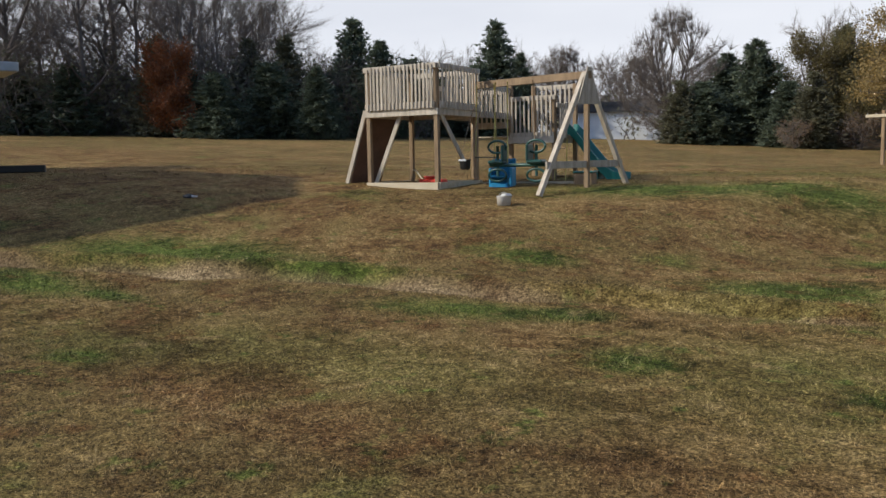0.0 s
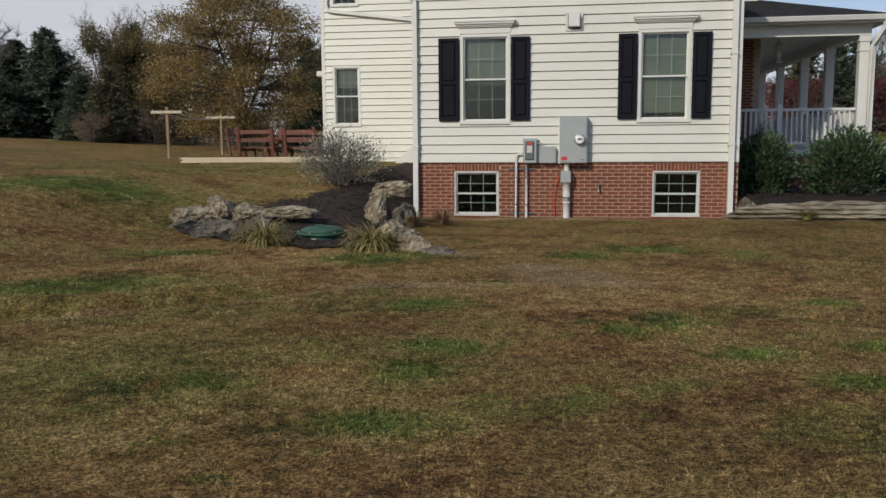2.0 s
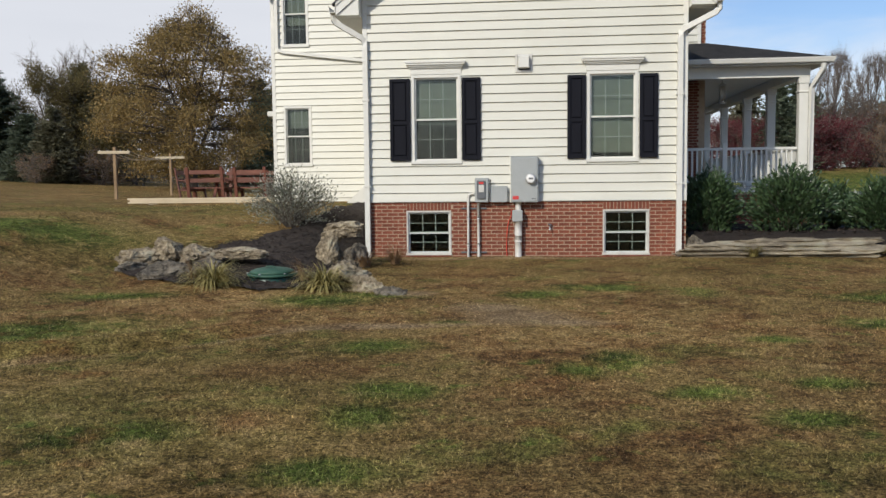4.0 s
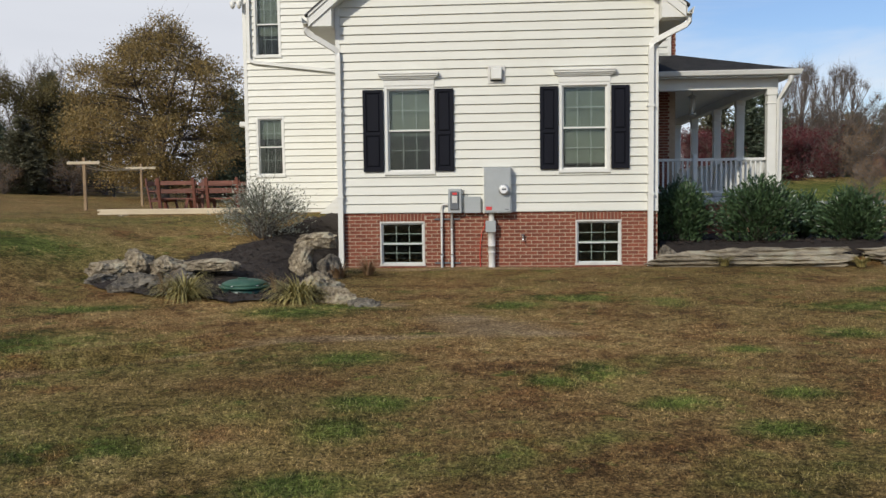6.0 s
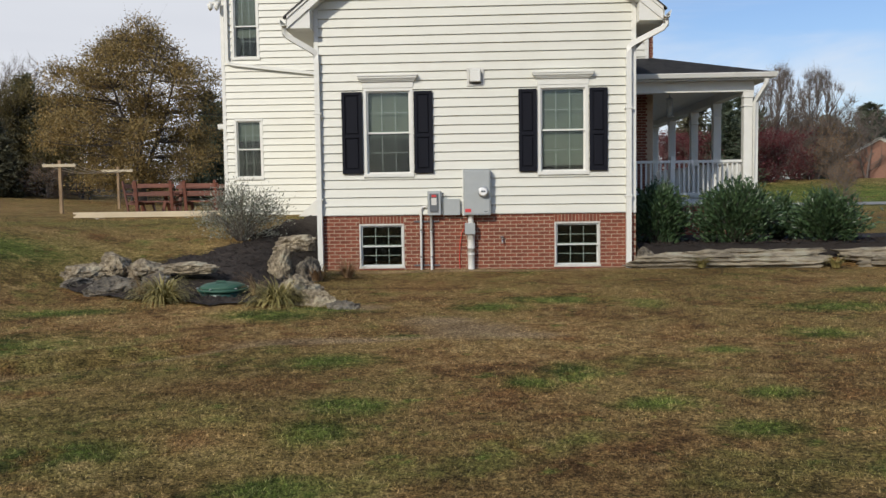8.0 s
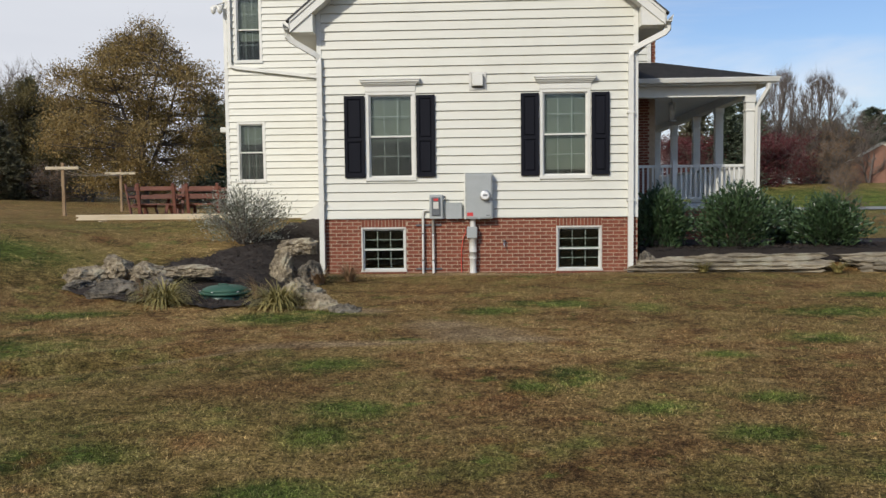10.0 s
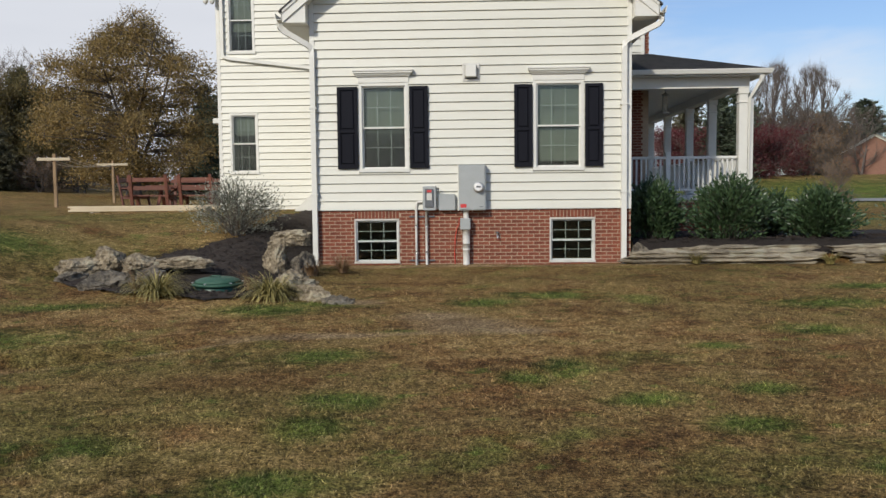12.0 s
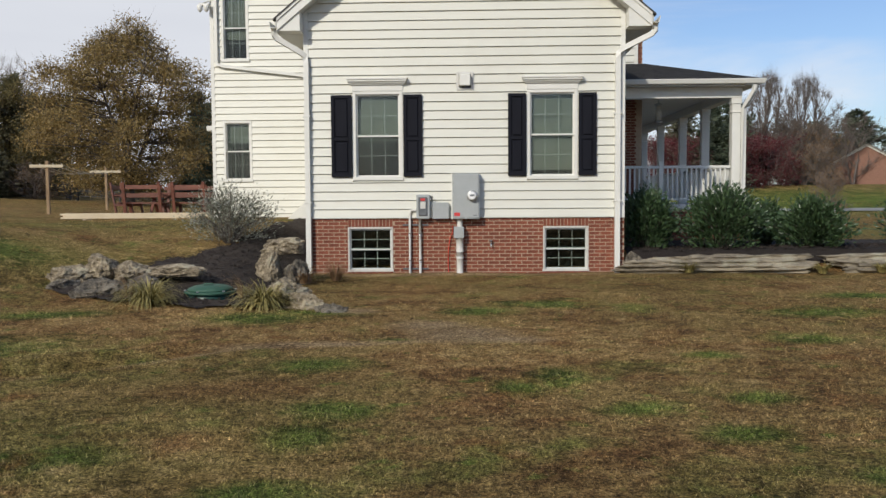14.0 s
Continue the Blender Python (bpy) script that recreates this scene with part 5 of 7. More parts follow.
clump("grass_clump", -1.45, -4.5, 420, 0.5, 0.62, 1, M_STRAW, "arching yellow-green liriope clump by the boulders", width=0.016, up=1.15, droop=1.3)
clump("grass_clump", 0.20, -4.75, 420, 0.5, 0.58, 2, M_STRAW, "arching yellow-green liriope clump by the lid", width=0.018, up=1.15, droop=1.3)
clump("grass_clump", 0.62, -1.4, 120, 0.3, 0.6, 3, M_DRYBLADE, "dry brown grass clump by the house corner", width=0.012, up=0.7)
clump("grass_clump", 0.15, -1.7, 120, 0.4, 0.5, 4, M_DRYBLADE, "dry brown grass clump by the house corner", width=0.012, up=0.7)
clump("grass_clump", -0.3, -3.9, 60, 0.3, 0.6, 8, M_DRYBLADE, "thin dry stalks in the mulch", width=0.008, up=0.5)
clump("grass_clump", -1.95, -4.0, 60, 0.3, 0.6, 9, M_DRYBLADE, "thin dry stalks between the boulders", width=0.008, up=0.5)
clump("grass_clump", 6.9, -0.35, 160, 0.3, 0.34, 5, M_STRAW, "small yellow-green clump against the ledge stone", width=0.012)
clump("grass_clump", 9.25, -0.42, 160, 0.3, 0.3, 6, M_STRAW, "small yellow-green clump against the ledge stone", width=0.012)
clump("grass_clump", 10.3, -0.42, 160, 0.3, 0.3, 7, M_STRAW, "small yellow-green clump against the ledge stone", width=0.012)


def leaf_cloud(pts, dirs, size, seed, wide=0.4, up=0.3):
    """A leaf at each point: two triangles folded on the midrib."""
    rng = np.random.default_rng(seed)
    v, f = [], []
    for p, d in zip(pts, dirs):
        d = (Vector(d) + Vector(rng.normal(0, 0.45, 3)) + Vector((0, 0, up))).normalized()
        s = d.cross(Vector(rng.normal(0, 1, 3)))
        if s.length < 1e-3:
            continue
        s.normalize()
        n = s.cross(d)
        l = size * rng.uniform(0.7, 1.25)
        a, b = Vector(p), Vector(p) + d * l
        m = Vector(p) + d * l * 0.5 - n * l * 0.06
        k = len(v)
        v += [tuple(a), tuple(m + s * l * wide / 2), tuple(b), tuple(m - s * l * wide / 2)]
        f += [(k, k + 1, k + 2), (k, k + 2, k + 3)]
    return v, f


def shrub(name, x, y, w, h, seed, leaf_mat, label, leaves, size, wide, stems=40, open_=0.0, stem_mat=None, group="shrubs"):
    """A bush: stems that fan out of the ground, with leaves along their outer ends."""
    rng = random.Random(seed)
    t = thing(name, x, y, hz(x, y) + 0.02, label, "shrub", group)
    bm = bmesh.new()
    pts, dirs = [], []
    tips = []
    for k in range(stems):
        a, e = rng.uniform(0, 2 * math.pi), rng.random() ** 0.6
        q = noise.noise(Vector((math.cos(a) * 1.3 + seed, math.sin(a) * 1.3, e * 2)))
        reach = 1 + 0.28 * q
        tip = Vector((math.cos(a) * w / 2 * e * reach, math.sin(a) * w / 2 * e * reach, h * (1.0 - 0.62 * e ** 2.2) * (1 + 0.22 * q)))
        mid = Vector((tip.x * 0.45, tip.y * 0.45, tip.z * 0.62))
        rod(bm, [(tip.x * 0.06, tip.y * 0.06, -0.05), mid, tip], 0.011, 5, False, 0.003)
        tips.append((mid, tip))
    part("branchwork", bm, stem_mat or M_BARK, t)
    per = leaves // stems
    for mid, tip in tips:
        for _ in range(per):
            u = rng.random() ** 0.65 * 1.6 - 0.6
            p = mid.lerp(tip, u * 1.02)
            if u < 0:
                p = Vector((mid.x * (1 - 1.1 * u), mid.y * (1 - 1.1 * u), mid.z * (1 + 1.5 * u)))
            sp = 0.10 * (w / 1.5)
            p = p + Vector((rng.gauss(0, sp), rng.gauss(0, sp), rng.gauss(0, sp)))
            if p.z < 0.02:
                p.z = 0.02 + rng.random() * 0.1
            pts.append(p)
            dirs.append((tip - mid).normalized() + Vector((p.x, p.y, 0)) * 0.6)
    v, f = leaf_cloud(pts, dirs, size, seed, wide)
    mesh_part("foliage", v, f, leaf_mat, t)
    return t


shrub("laurel_bush", 6.42, 1.15, 1.32, 1.04, 1, M_LAUREL, "dark evergreen laurel bush shaded by the house", 6500, 0.10, 0.38, 90, group="laurel bushes")
shrub("laurel_bush", 7.85, 0.95, 1.5, 1.09, 2, M_LAUREL, "rounded evergreen laurel bush in the mulch bed", 7500, 0.10, 0.38, 110, group="laurel bushes")
shrub("laurel_bush", 8.95, 1.8, 1.1, 0.85, 5, M_LAUREL, "small evergreen laurel bush beside a larger one", 3200, 0.10, 0.38, 60, group="laurel bushes")
shrub("laurel_bush", 9.62, 1.0, 1.38, 0.88, 3, M_LAUREL, "rounded evergreen laurel bush in the mulch bed", 6500, 0.10, 0.38, 100, group="laurel bushes")
shrub("laurel_bush", 11.75, 1.2, 1.55, 1.02, 4, M_LAUREL, "rounded evergreen laurel bush in the mulch bed", 6000, 0.10, 0.38, 90, group="laurel bushes")
shrub("silvery_bush", -1.72, 0.35, 1.9, 0.98, 6, M_SILVER, "loose bush with thin silvery-grey leaves by the wing", 6200, 0.055, 0.36, 90, 1.0, M_TWIG)


# ---- the climbing frame ----
C0, CX, CY = (-10.88, -6.335), Vector((0.92, 0.381, 0)), Vector((-0.381, 0.92, 0))
PZ = 0.775
PLAY_TURN = math.degrees(math.atan2(0.381, 0.92))


def build_playset():
    t = thing("climbing_frame", C0[0], C0[1], PZ, "weathered wooden climbing frame with towers, swings and teal slide", "climbing frame", turn=PLAY_TURN)

    def add(name, bm, m=M_WOODGREY, label="", parent=None):
        return part(name, bm, m, parent or t, label)

    def rail(x0, y0, x1, y1, z0, z1, n, nm="railing", m=M_WOODGREY, top=True):
        r = new(nm)
        r.parent = t
        d = Vector((x1 - x0, y1 - y0, 0))
        u = d.normalized()
        nrm = Vector((u.y, -u.x, 0)) * 0.032
        part("top_rail", beamed((x0 - u.x * 0.05, y0 - u.y * 0.05, z1), (x1 + u.x * 0.05, y1 + u.y * 0.05, z1), 0.04, 0.1), m, r)
        part("bottom_rail", beamed((x0, y0, z0 + 0.05), (x1, y1, z0 + 0.05), 0.04, 0.14), m, r)
        rng = random.Random(n)
        for i in range(n):
            p = Vector((x0, y0, 0)) + d * (i + 0.5) / n + nrm
            l = rng.uniform(-0.03, 0.03)
            part("picket", beamed((p.x, p.y, z0 - 0.01 + l * 0.5), (p.x + l * 0.3, p.y, z1 + 0.03 + l), 0.022, 0.042, up=(u.x, u.y, 0)), m, r)

    S, DK, TP = 1.6, 1.62, 2.42
    # first tower: posts, deck, railings
    for x, y in ((-S, 0), (0, 0), (0, S), (-S, S)):
        add("post", boxed(x - 0.045, y - 0.045, -0.1, x + 0.045, y + 0.045, TP + 0.05, 0.006), M_WOODTAN)
    for k in range(11):
        y = 0.0 + k * (S / 11)
        add("deck_board", boxed(-S, y + 0.004, DK, 0, y + S / 11 - 0.006, DK + 0.03, 0.003))
    for p, q in (((-S - 0.06, -0.05), (0.06, -0.05)), ((0.05, 0), (0.05, S)), ((-S - 0.05, 0), (-S - 0.05, S)), ((-S, S + 0.05), (0, S + 0.05))):
        add("joist", beamed((*p, DK - 0.08), (*q, DK - 0.08), 0.035, 0.13))
    rail(-S, -0.08, 0.0, -0.08, DK, TP, 18)
    rail(0.08, 0, 0.08, S, DK, TP, 13)
    rail(0, S + 0.08, -S, S + 0.08, DK, TP, 14)
    rail(-S - 0.08, S, -S - 0.08, 0.0, DK, TP, 12)
    # braces
    add("brace", beamed((0.02, 0.05, DK - 0.05), (0.02, 1.15, 0.45), 0.03, 0.11))
    add("brace", beamed((-0.9, 0.1, DK - 0.1), (-1.55, 0.1, 0.1), 0.035, 0.09))
    # sand box boards
    for p, q in (((-S - 0.05, -0.07), (0.05, -0.07)), ((0.07, -0.05), (0.07, S)), ((-S - 0.07, 0), (-S - 0.07, S)), ((-S, S + 0.07), (0.1, S + 0.07))):
        add("sandbox_board", beamed((*p, 0.06), (*q, 0.06), 0.04, 0.2), M_WOODPALE)
    add("sandbox_board", beamed((0.1, S + 0.1, 0.05), (2.2, S + 0.5, 0.05), 0.06, 0.12), M_WOODPALE)
    # climbing wall that leans on the tower
    w = new("climbing_wall")
    w.parent = t
    part("panel", beamed((-2.2, 0.58, -0.03), (-S - 0.06, 0.58, DK - 0.02), 1.1, 0.02, up=(1, 0, 0.3)), M_PLY, w, "brown plywood climbing panel")
    for y in (0.02, 1.14):
        part("stringer", beamed((-2.28, y, -0.05), (-S - 0.1, y, DK), 0.09, 0.045, up=(0, 1, 0)), M_WOODGREY, w)
    # swing beam and A-frame
    add("swing_beam", beamed((0.0, 1.5, 2.12), (2.84, 0.83, 2.12), 0.09, 0.14), M_WOODTAN, "tan treated swing beam")
    a1, a2, ap = Vector((2.38, -0.52, -0.08)), Vector((3.1, 2.2, -0.02)), Vector((2.74, 0.85, 2.2))
    for q in (a1, a2):
        add("swing_leg", beamed(q, ap + (q - ap).normalized() * 0.05, 0.09, 0.09))
    add("swing_post", boxed(2.70, 0.84, -0.1, 2.79, 0.93, 2.05, 0.006), M_WOODTAN)
    h = Vector((a2 - a1)).normalized()
    lo = 0.24
    add("cross_bar", beamed(a1.lerp(ap, lo) - h * 0.12, a2.lerp(ap, lo - 0.02) + h * 0.1, 0.04, 0.13))
    bm = bmesh.new()
    vs = []
    side = Vector((h.y, -h.x, 0)) * 0.06
    for o in (side, side * 1.4):
        vs.append([bm.verts.new(p + o) for p in (ap + Vector((0, 0, 0.06)) - h * 0.05, ap + Vector((0, 0, 0.06)) + h * 0.05, ap + h * 0.36 - Vector((0, 0, 0.62)), ap - h * 0.36 - Vector((0, 0, 0.62)))])
    bm.faces.new(vs[0])
    bm.faces.new(vs[1][::-1])
    for i in range(4):
        bm.faces.new((vs[0][i], vs[1][i], vs[1][(i + 1) % 4], vs[0][(i + 1) % 4]))
    add("gusset_plate", bm, M_WOODGREY, "triangular plywood gusset")
    # bridge and second tower
    for k in range(9):
        y = 1.7 + k * 0.165
        add("bridge_plank", boxed(-1.0, y, DK - 0.08, -0.05, y + 0.14, DK - 0.05, 0.003))
    rail(0.0, 1.68, 0.0, 3.2, DK - 0.12, TP - 0.28, 13, "bridge_railing")
    rail(-1.0, 3.2, -1.0, 1.68, DK - 0.12, TP - 0.28, 12, "bridge_railing")
    for x, y, zt in ((0.03, 3.25, 2.3), (1.08, 3.25, 1.95), (1.08, 4.5, 2.3), (0.03, 4.5, 2.3), (-0.95, 3.25, 2.3)):
        add("post", boxed(x - 0.045, y - 0.045, -0.1, x + 0.045, y + 0.045, zt, 0.006), M_WOODTAN)
    for k in range(8):
        y = 3.2 + k * 0.165
        add("deck_board", boxed(-0.95, y, 1.08, 1.1, y + 0.15, 1.11, 0.003))
    rail(0.05, 3.17, 1.1, 3.17, 1.05, 1.92, 10)
    rail(1.16, 3.25, 1.16, 3.75, 1.05, 1.75, 5)
    rail(0.05, 4.58, 1.1, 4.58, 1.05, 2.25, 9)
    rail(-0.95, 3.17, 0.0, 3.17, 1.3, 2.1, 8)
    for x in (0.0, 1.0):
        add("joist", beamed((x, 3.16, 1.0), (x, 4.55, 1.0), 0.035, 0.14))
    add("joist", beamed((0, 3.14, 1.0), (1.12, 3.14, 1.0), 0.035, 0.14))
    # slide
    sl = new("slide")
    sl.parent = t
    tagged(sl, "teal plastic slide")
    bm, prof = bmesh.new(), []
    line = [(1.12, 1.16), (1.22, 1.16), (1.36, 1.02), (1.62, 0.68), (1.9, 0.36), (2.1, 0.16), (2.3, 0.07), (2.48, 0.05)]
    rings = []
    for x, z in line:
        rings.append([bm.verts.new((x, 4.05 + u, z + v)) for u, v in ((-0.28, 0.2), (-0.25, 0.2), (-0.21, 0.0), (0.21, 0.0), (0.25, 0.2), (0.28, 0.2), (0.25, -0.05), (-0.25, -0.05))])
    for s, e in zip(rings, rings[1:]):
        for i in range(8):
            bm.faces.new((s[i], e[i], e[(i + 1) % 8], s[(i + 1) % 8]))
    bm.faces.new(rings[0])
    bm.faces.new(rings[-1][::-1])
    part("chute", bm, M_TEAL, sl)
    part("slide_foot", boxed(1.78, 3.84, -0.05, 1.88, 4.26, 0.3, 0.01), M_TEAL, sl)
    # rope ladder
    for x in (1.2, 1.45):
        add("ladder_rope", rodded([(x, 3.1, 1.0), (x + 0.02, 3.0, 0.5), (x, 2.95, 0.0)], 0.012, 6), M_YELLOW)
    for z in (0.2, 0.5, 0.8):
        add("ladder_rung", rodded([(1.2, 3.02, z), (1.45, 3.02, z)], 0.018, 8), M_WOODTAN)
    # hangers on the beam
    for x in (0.45, 0.75, 1.2, 1.6):
        add("swing_hanger", boxed(x - 0.03, 1.45 - 0.236 * x, 2.19, x + 0.03, 1.56 - 0.236 * x, 2.23, 0.01), M_BLACK)
    return t


build_playset()


def play_thing(name, x, y, z, label, category, turn=0.0):
    p = Vector((C0[0], C0[1], PZ)) + CX * x + CY * y + Vector((0, 0, z))
    return thing(name, p.x, p.y, p.z, label, category, turn=PLAY_TURN + turn)


def build_play_things():
    b = play_thing("bucket_swing", 0.45, 0.3, 0.4, "black bucket toddler swing hanging on ropes", "swing")
    part("bucket", lathe(bmesh.new(), [(0.07, 0.0), (0.10, 0.03), (0.11, 0.17), (0.118, 0.2), (0.10, 0.2), (0.09, 0.05)], 16), M_BLACK, b)
    part("tray", boxed(-0.09, -0.13, 0.16, 0.09, -0.09, 0.2, 0.015), M_WHITE, b)
    for x in (-0.15, 0.15):
        part("rope", rodded([(x * 0.7, 0, 0.2), (x * 0.6, 0.4, 1.0), (x * 0.5, 0.95, 1.7)], 0.009, 6), M_WOODTAN, b)
    g = play_thing("glider_swing", 1.3, 0.88, 0.05, "dark green two-seat glider swing with hoop handles", "swing")
    part("bar", rodded([(-0.6, 0, 0.42), (0.6, 0, 0.42)], 0.035, 8), M_DKGREEN, g)
    for x in (-0.42, 0.42):
        s = new("seat")
        s.parent = g
        part("saddle", boxed(x - 0.17, -0.14, 0.44, x + 0.17, 0.14, 0.52, 0.03), M_DKGREEN, s)
        part("backrest", boxed(x - 0.15 * (1 if x > 0 else -1) - 0.03, -0.14, 0.5, x - 0.15 * (1 if x > 0 else -1) + 0.03, 0.14, 0.82, 0.025), M_DKGREEN, s)
        pts = [(x + 0.2 * math.cos(a), -0.02, 0.78 + 0.12 * math.sin(a)) for a in np.linspace(0, 2 * math.pi, 15)]
        part("handle_hoop", rodded(pts, 0.025, 8), M_DKGREEN, s)
        pts = [(x + 0.2 * math.cos(a), -0.02, 0.22 + 0.12 * math.sin(a)) for a in np.linspace(0, 2 * math.pi, 15)]
        part("foot_hoop", rodded(pts, 0.025, 8), M_DKGREEN, s)
        part("stem", rodded([(x, 0, 0.2), (x, 0, 0.8)], 0.03, 8), M_DKGREEN, s)
    for x in (-0.5, -0.2, 0.4):
        part("rope", rodded([(x, 0, 0.45), (x * 0.9, -0.01, 2.05)], 0.012, 6), M_YELLOW if x < 0 else M_WOODTAN, g)
    c = play_thing("toy_chair", 0.85, 1.15, 0.0, "bright blue plastic children's play chair", "toy chair", 12)
    part("back_panel", boxed(-0.24, 0.12, 0, 0.24, 0.18, 0.55, 0.03), M_BLUE, c)
    for x in (-0.24, 0.18):
        part("side_panel", boxed(x, -0.2, 0, x + 0.06, 0.12, 0.42, 0.02), M_BLUE, c)
    part("seat", boxed(-0.18, -0.2, 0.22, 0.18, 0.12, 0.27, 0.015), M_BLUE, c)
    part("top_roll", rodded([(-0.24, 0.15, 0.55), (0.24, 0.15, 0.55)], 0.05, 10), M_BLUE, c)
    part("front_step", boxed(-0.18, -0.28, 0, 0.18, -0.2, 0.12, 0.02), M_BLUE, c)
    sw = play_thing("rope_swing", 0.62, 0.88, 0.6, "black belt swing hanging on ropes", "swing")
    pts = [(0.25 * u, 0, 0.10 * u * u) for u in np.linspace(-1, 1, 9)]
    part("belt", beamed((-0.22, 0, 0.03), (0.22, 0, 0.03), 0.13, 0.02), M_BLACK, sw)
    for x in (-0.24, 0.24):
        part("rope", rodded([(x, 0, 0.06), (x * 0.8, 0, 1.48)], 0.009, 6), M_YELLOW, sw)
    k = play_thing("toy_bench", 2.3, 2.0, -0.02, "reddish plastic toy box by the posts", "toy box")
    part("box", boxed(-0.2, -0.15, 0, 0.2, 0.15, 0.3, 0.03), M_WOODTAN, k)
    part("lid", boxed(-0.21, -0.16, 0.3, 0.21, 0.16, 0.34, 0.015), M_TEAL, k)
    r = play_thing("red_digger", -0.55, 0.75, 0.10, "red plastic ride-on sand toy in the sandbox", "toy")
    part("body", boxed(-0.3, -0.12, 0.02, 0.28, 0.12, 0.11, 0.03), M_TOYRED, r)
    part("scoop", lathe(bmesh.new(), [(0.06, 0.09), (0.13, 0.14), (0.12, 0.17)], 12, (-0.1, 0, 0)), M_TOYRED, r)
    part("arm", rodded([(-0.25, 0, 0.08), (-0.42, 0, 0.28), (-0.5, 0, 0.3)], 0.015, 8), M_WOODPALE, r)
    for x in (-1.2, -0.3):
        o = play_thing("loose_stick", x, 0.3, 0.06, "pale stick lying in the sandbox", "stick")
        part("stick", rodded([(-0.2, 0, 0), (0, 0.05, 0.03), (0.22, 0.02, 0.02)], 0.014, 6), M_WOODPALE, o)
    z = hz(-8.28, -6.9)
    p = thing("paint_bucket", -8.28, -6.9, z, "small grey-white weathered bucket on the lawn", "bucket")
    part("body", lathe(bmesh.new(), [(0.11, 0.0), (0.125, 0.15), (0.13, 0.16), (0.11, 0.16), (0.1, 0.08)], 18), M_PVC, p)
    part("lid", boxed(-0.02, -0.1, 0.13, 0.15, 0.09, 0.2, 0.04), M_PVC, p)
    pts = [(0.125 * math.cos(a), 0, 0.15 + 0.07 * math.sin(a)) for a in np.linspace(0, math.pi, 9)]
    part("bail", rodded(pts, 0.005, 6), M_METAL, p)
    x, y = -13.3, -10.45
    q = thing("dark_clod", x, y, hz(x, y), "dark glove-sized clod lying on grass", "clod")
    bm = bmesh.new()
    bmesh.ops.create_icosphere(bm, subdivisions=2, radius=1)
    for v in bm.verts:
        v.co = Vector((v.co.x * 0.16, v.co.y * 0.1, max(-0.02, v.co.z * 0.07))) * (1 + 0.4 * noise.noise(v.co * 2))
    part("lump", bm, M_BLACK, q)
    part("tag", rodded([(0.1, 0, 0.02), (0.3, 0.05, 0.02)], 0.015, 6), M_WHITE, q)


build_play_things()


# ---- back yard: table, timber, clothes line, fence ----
def bench_with_back(name, x, y, turn, length):
    z = hz(x, y)
    b = thing(name, x, y, z, "red-stained wooden garden bench with slatted back", "bench", "garden benches", turn)
    h = length / 2
    for k in range(3):
        part("seat_slat", boxed(-h, -0.24 + k * 0.15, 0.42, h, -0.12 + k * 0.15, 0.46, 0.005), M_REDWOOD, b)
    for k in range(2):
        part("back_slat", boxed(-h, 0.29 + k * 0.05, 0.60 + k * 0.24, h, 0.32 + k * 0.05, 0.72 + k * 0.24, 0.005), M_REDWOOD, b)
    for s in (-h * 0.84, h * 0.84):
        part("back_post", beamed((s, 0.22, 0.0), (s, 0.40, 1.05), 0.09, 0.05), M_REDWOOD, b)
        part("front_leg", beamed((s, -0.28, 0), (s, -0.18, 0.42), 0.09, 0.05), M_REDWOOD, b)
        part("seat_bearer", boxed(s - 0.03, -0.24, 0.34, s + 0.03, 0.27, 0.42, 0.004), M_REDWOOD, b)
        part("arm_rest", boxed(s - 0.06, -0.26, 0.64, s + 0.06, 0.3, 0.68, 0.005), M_REDWOOD, b)


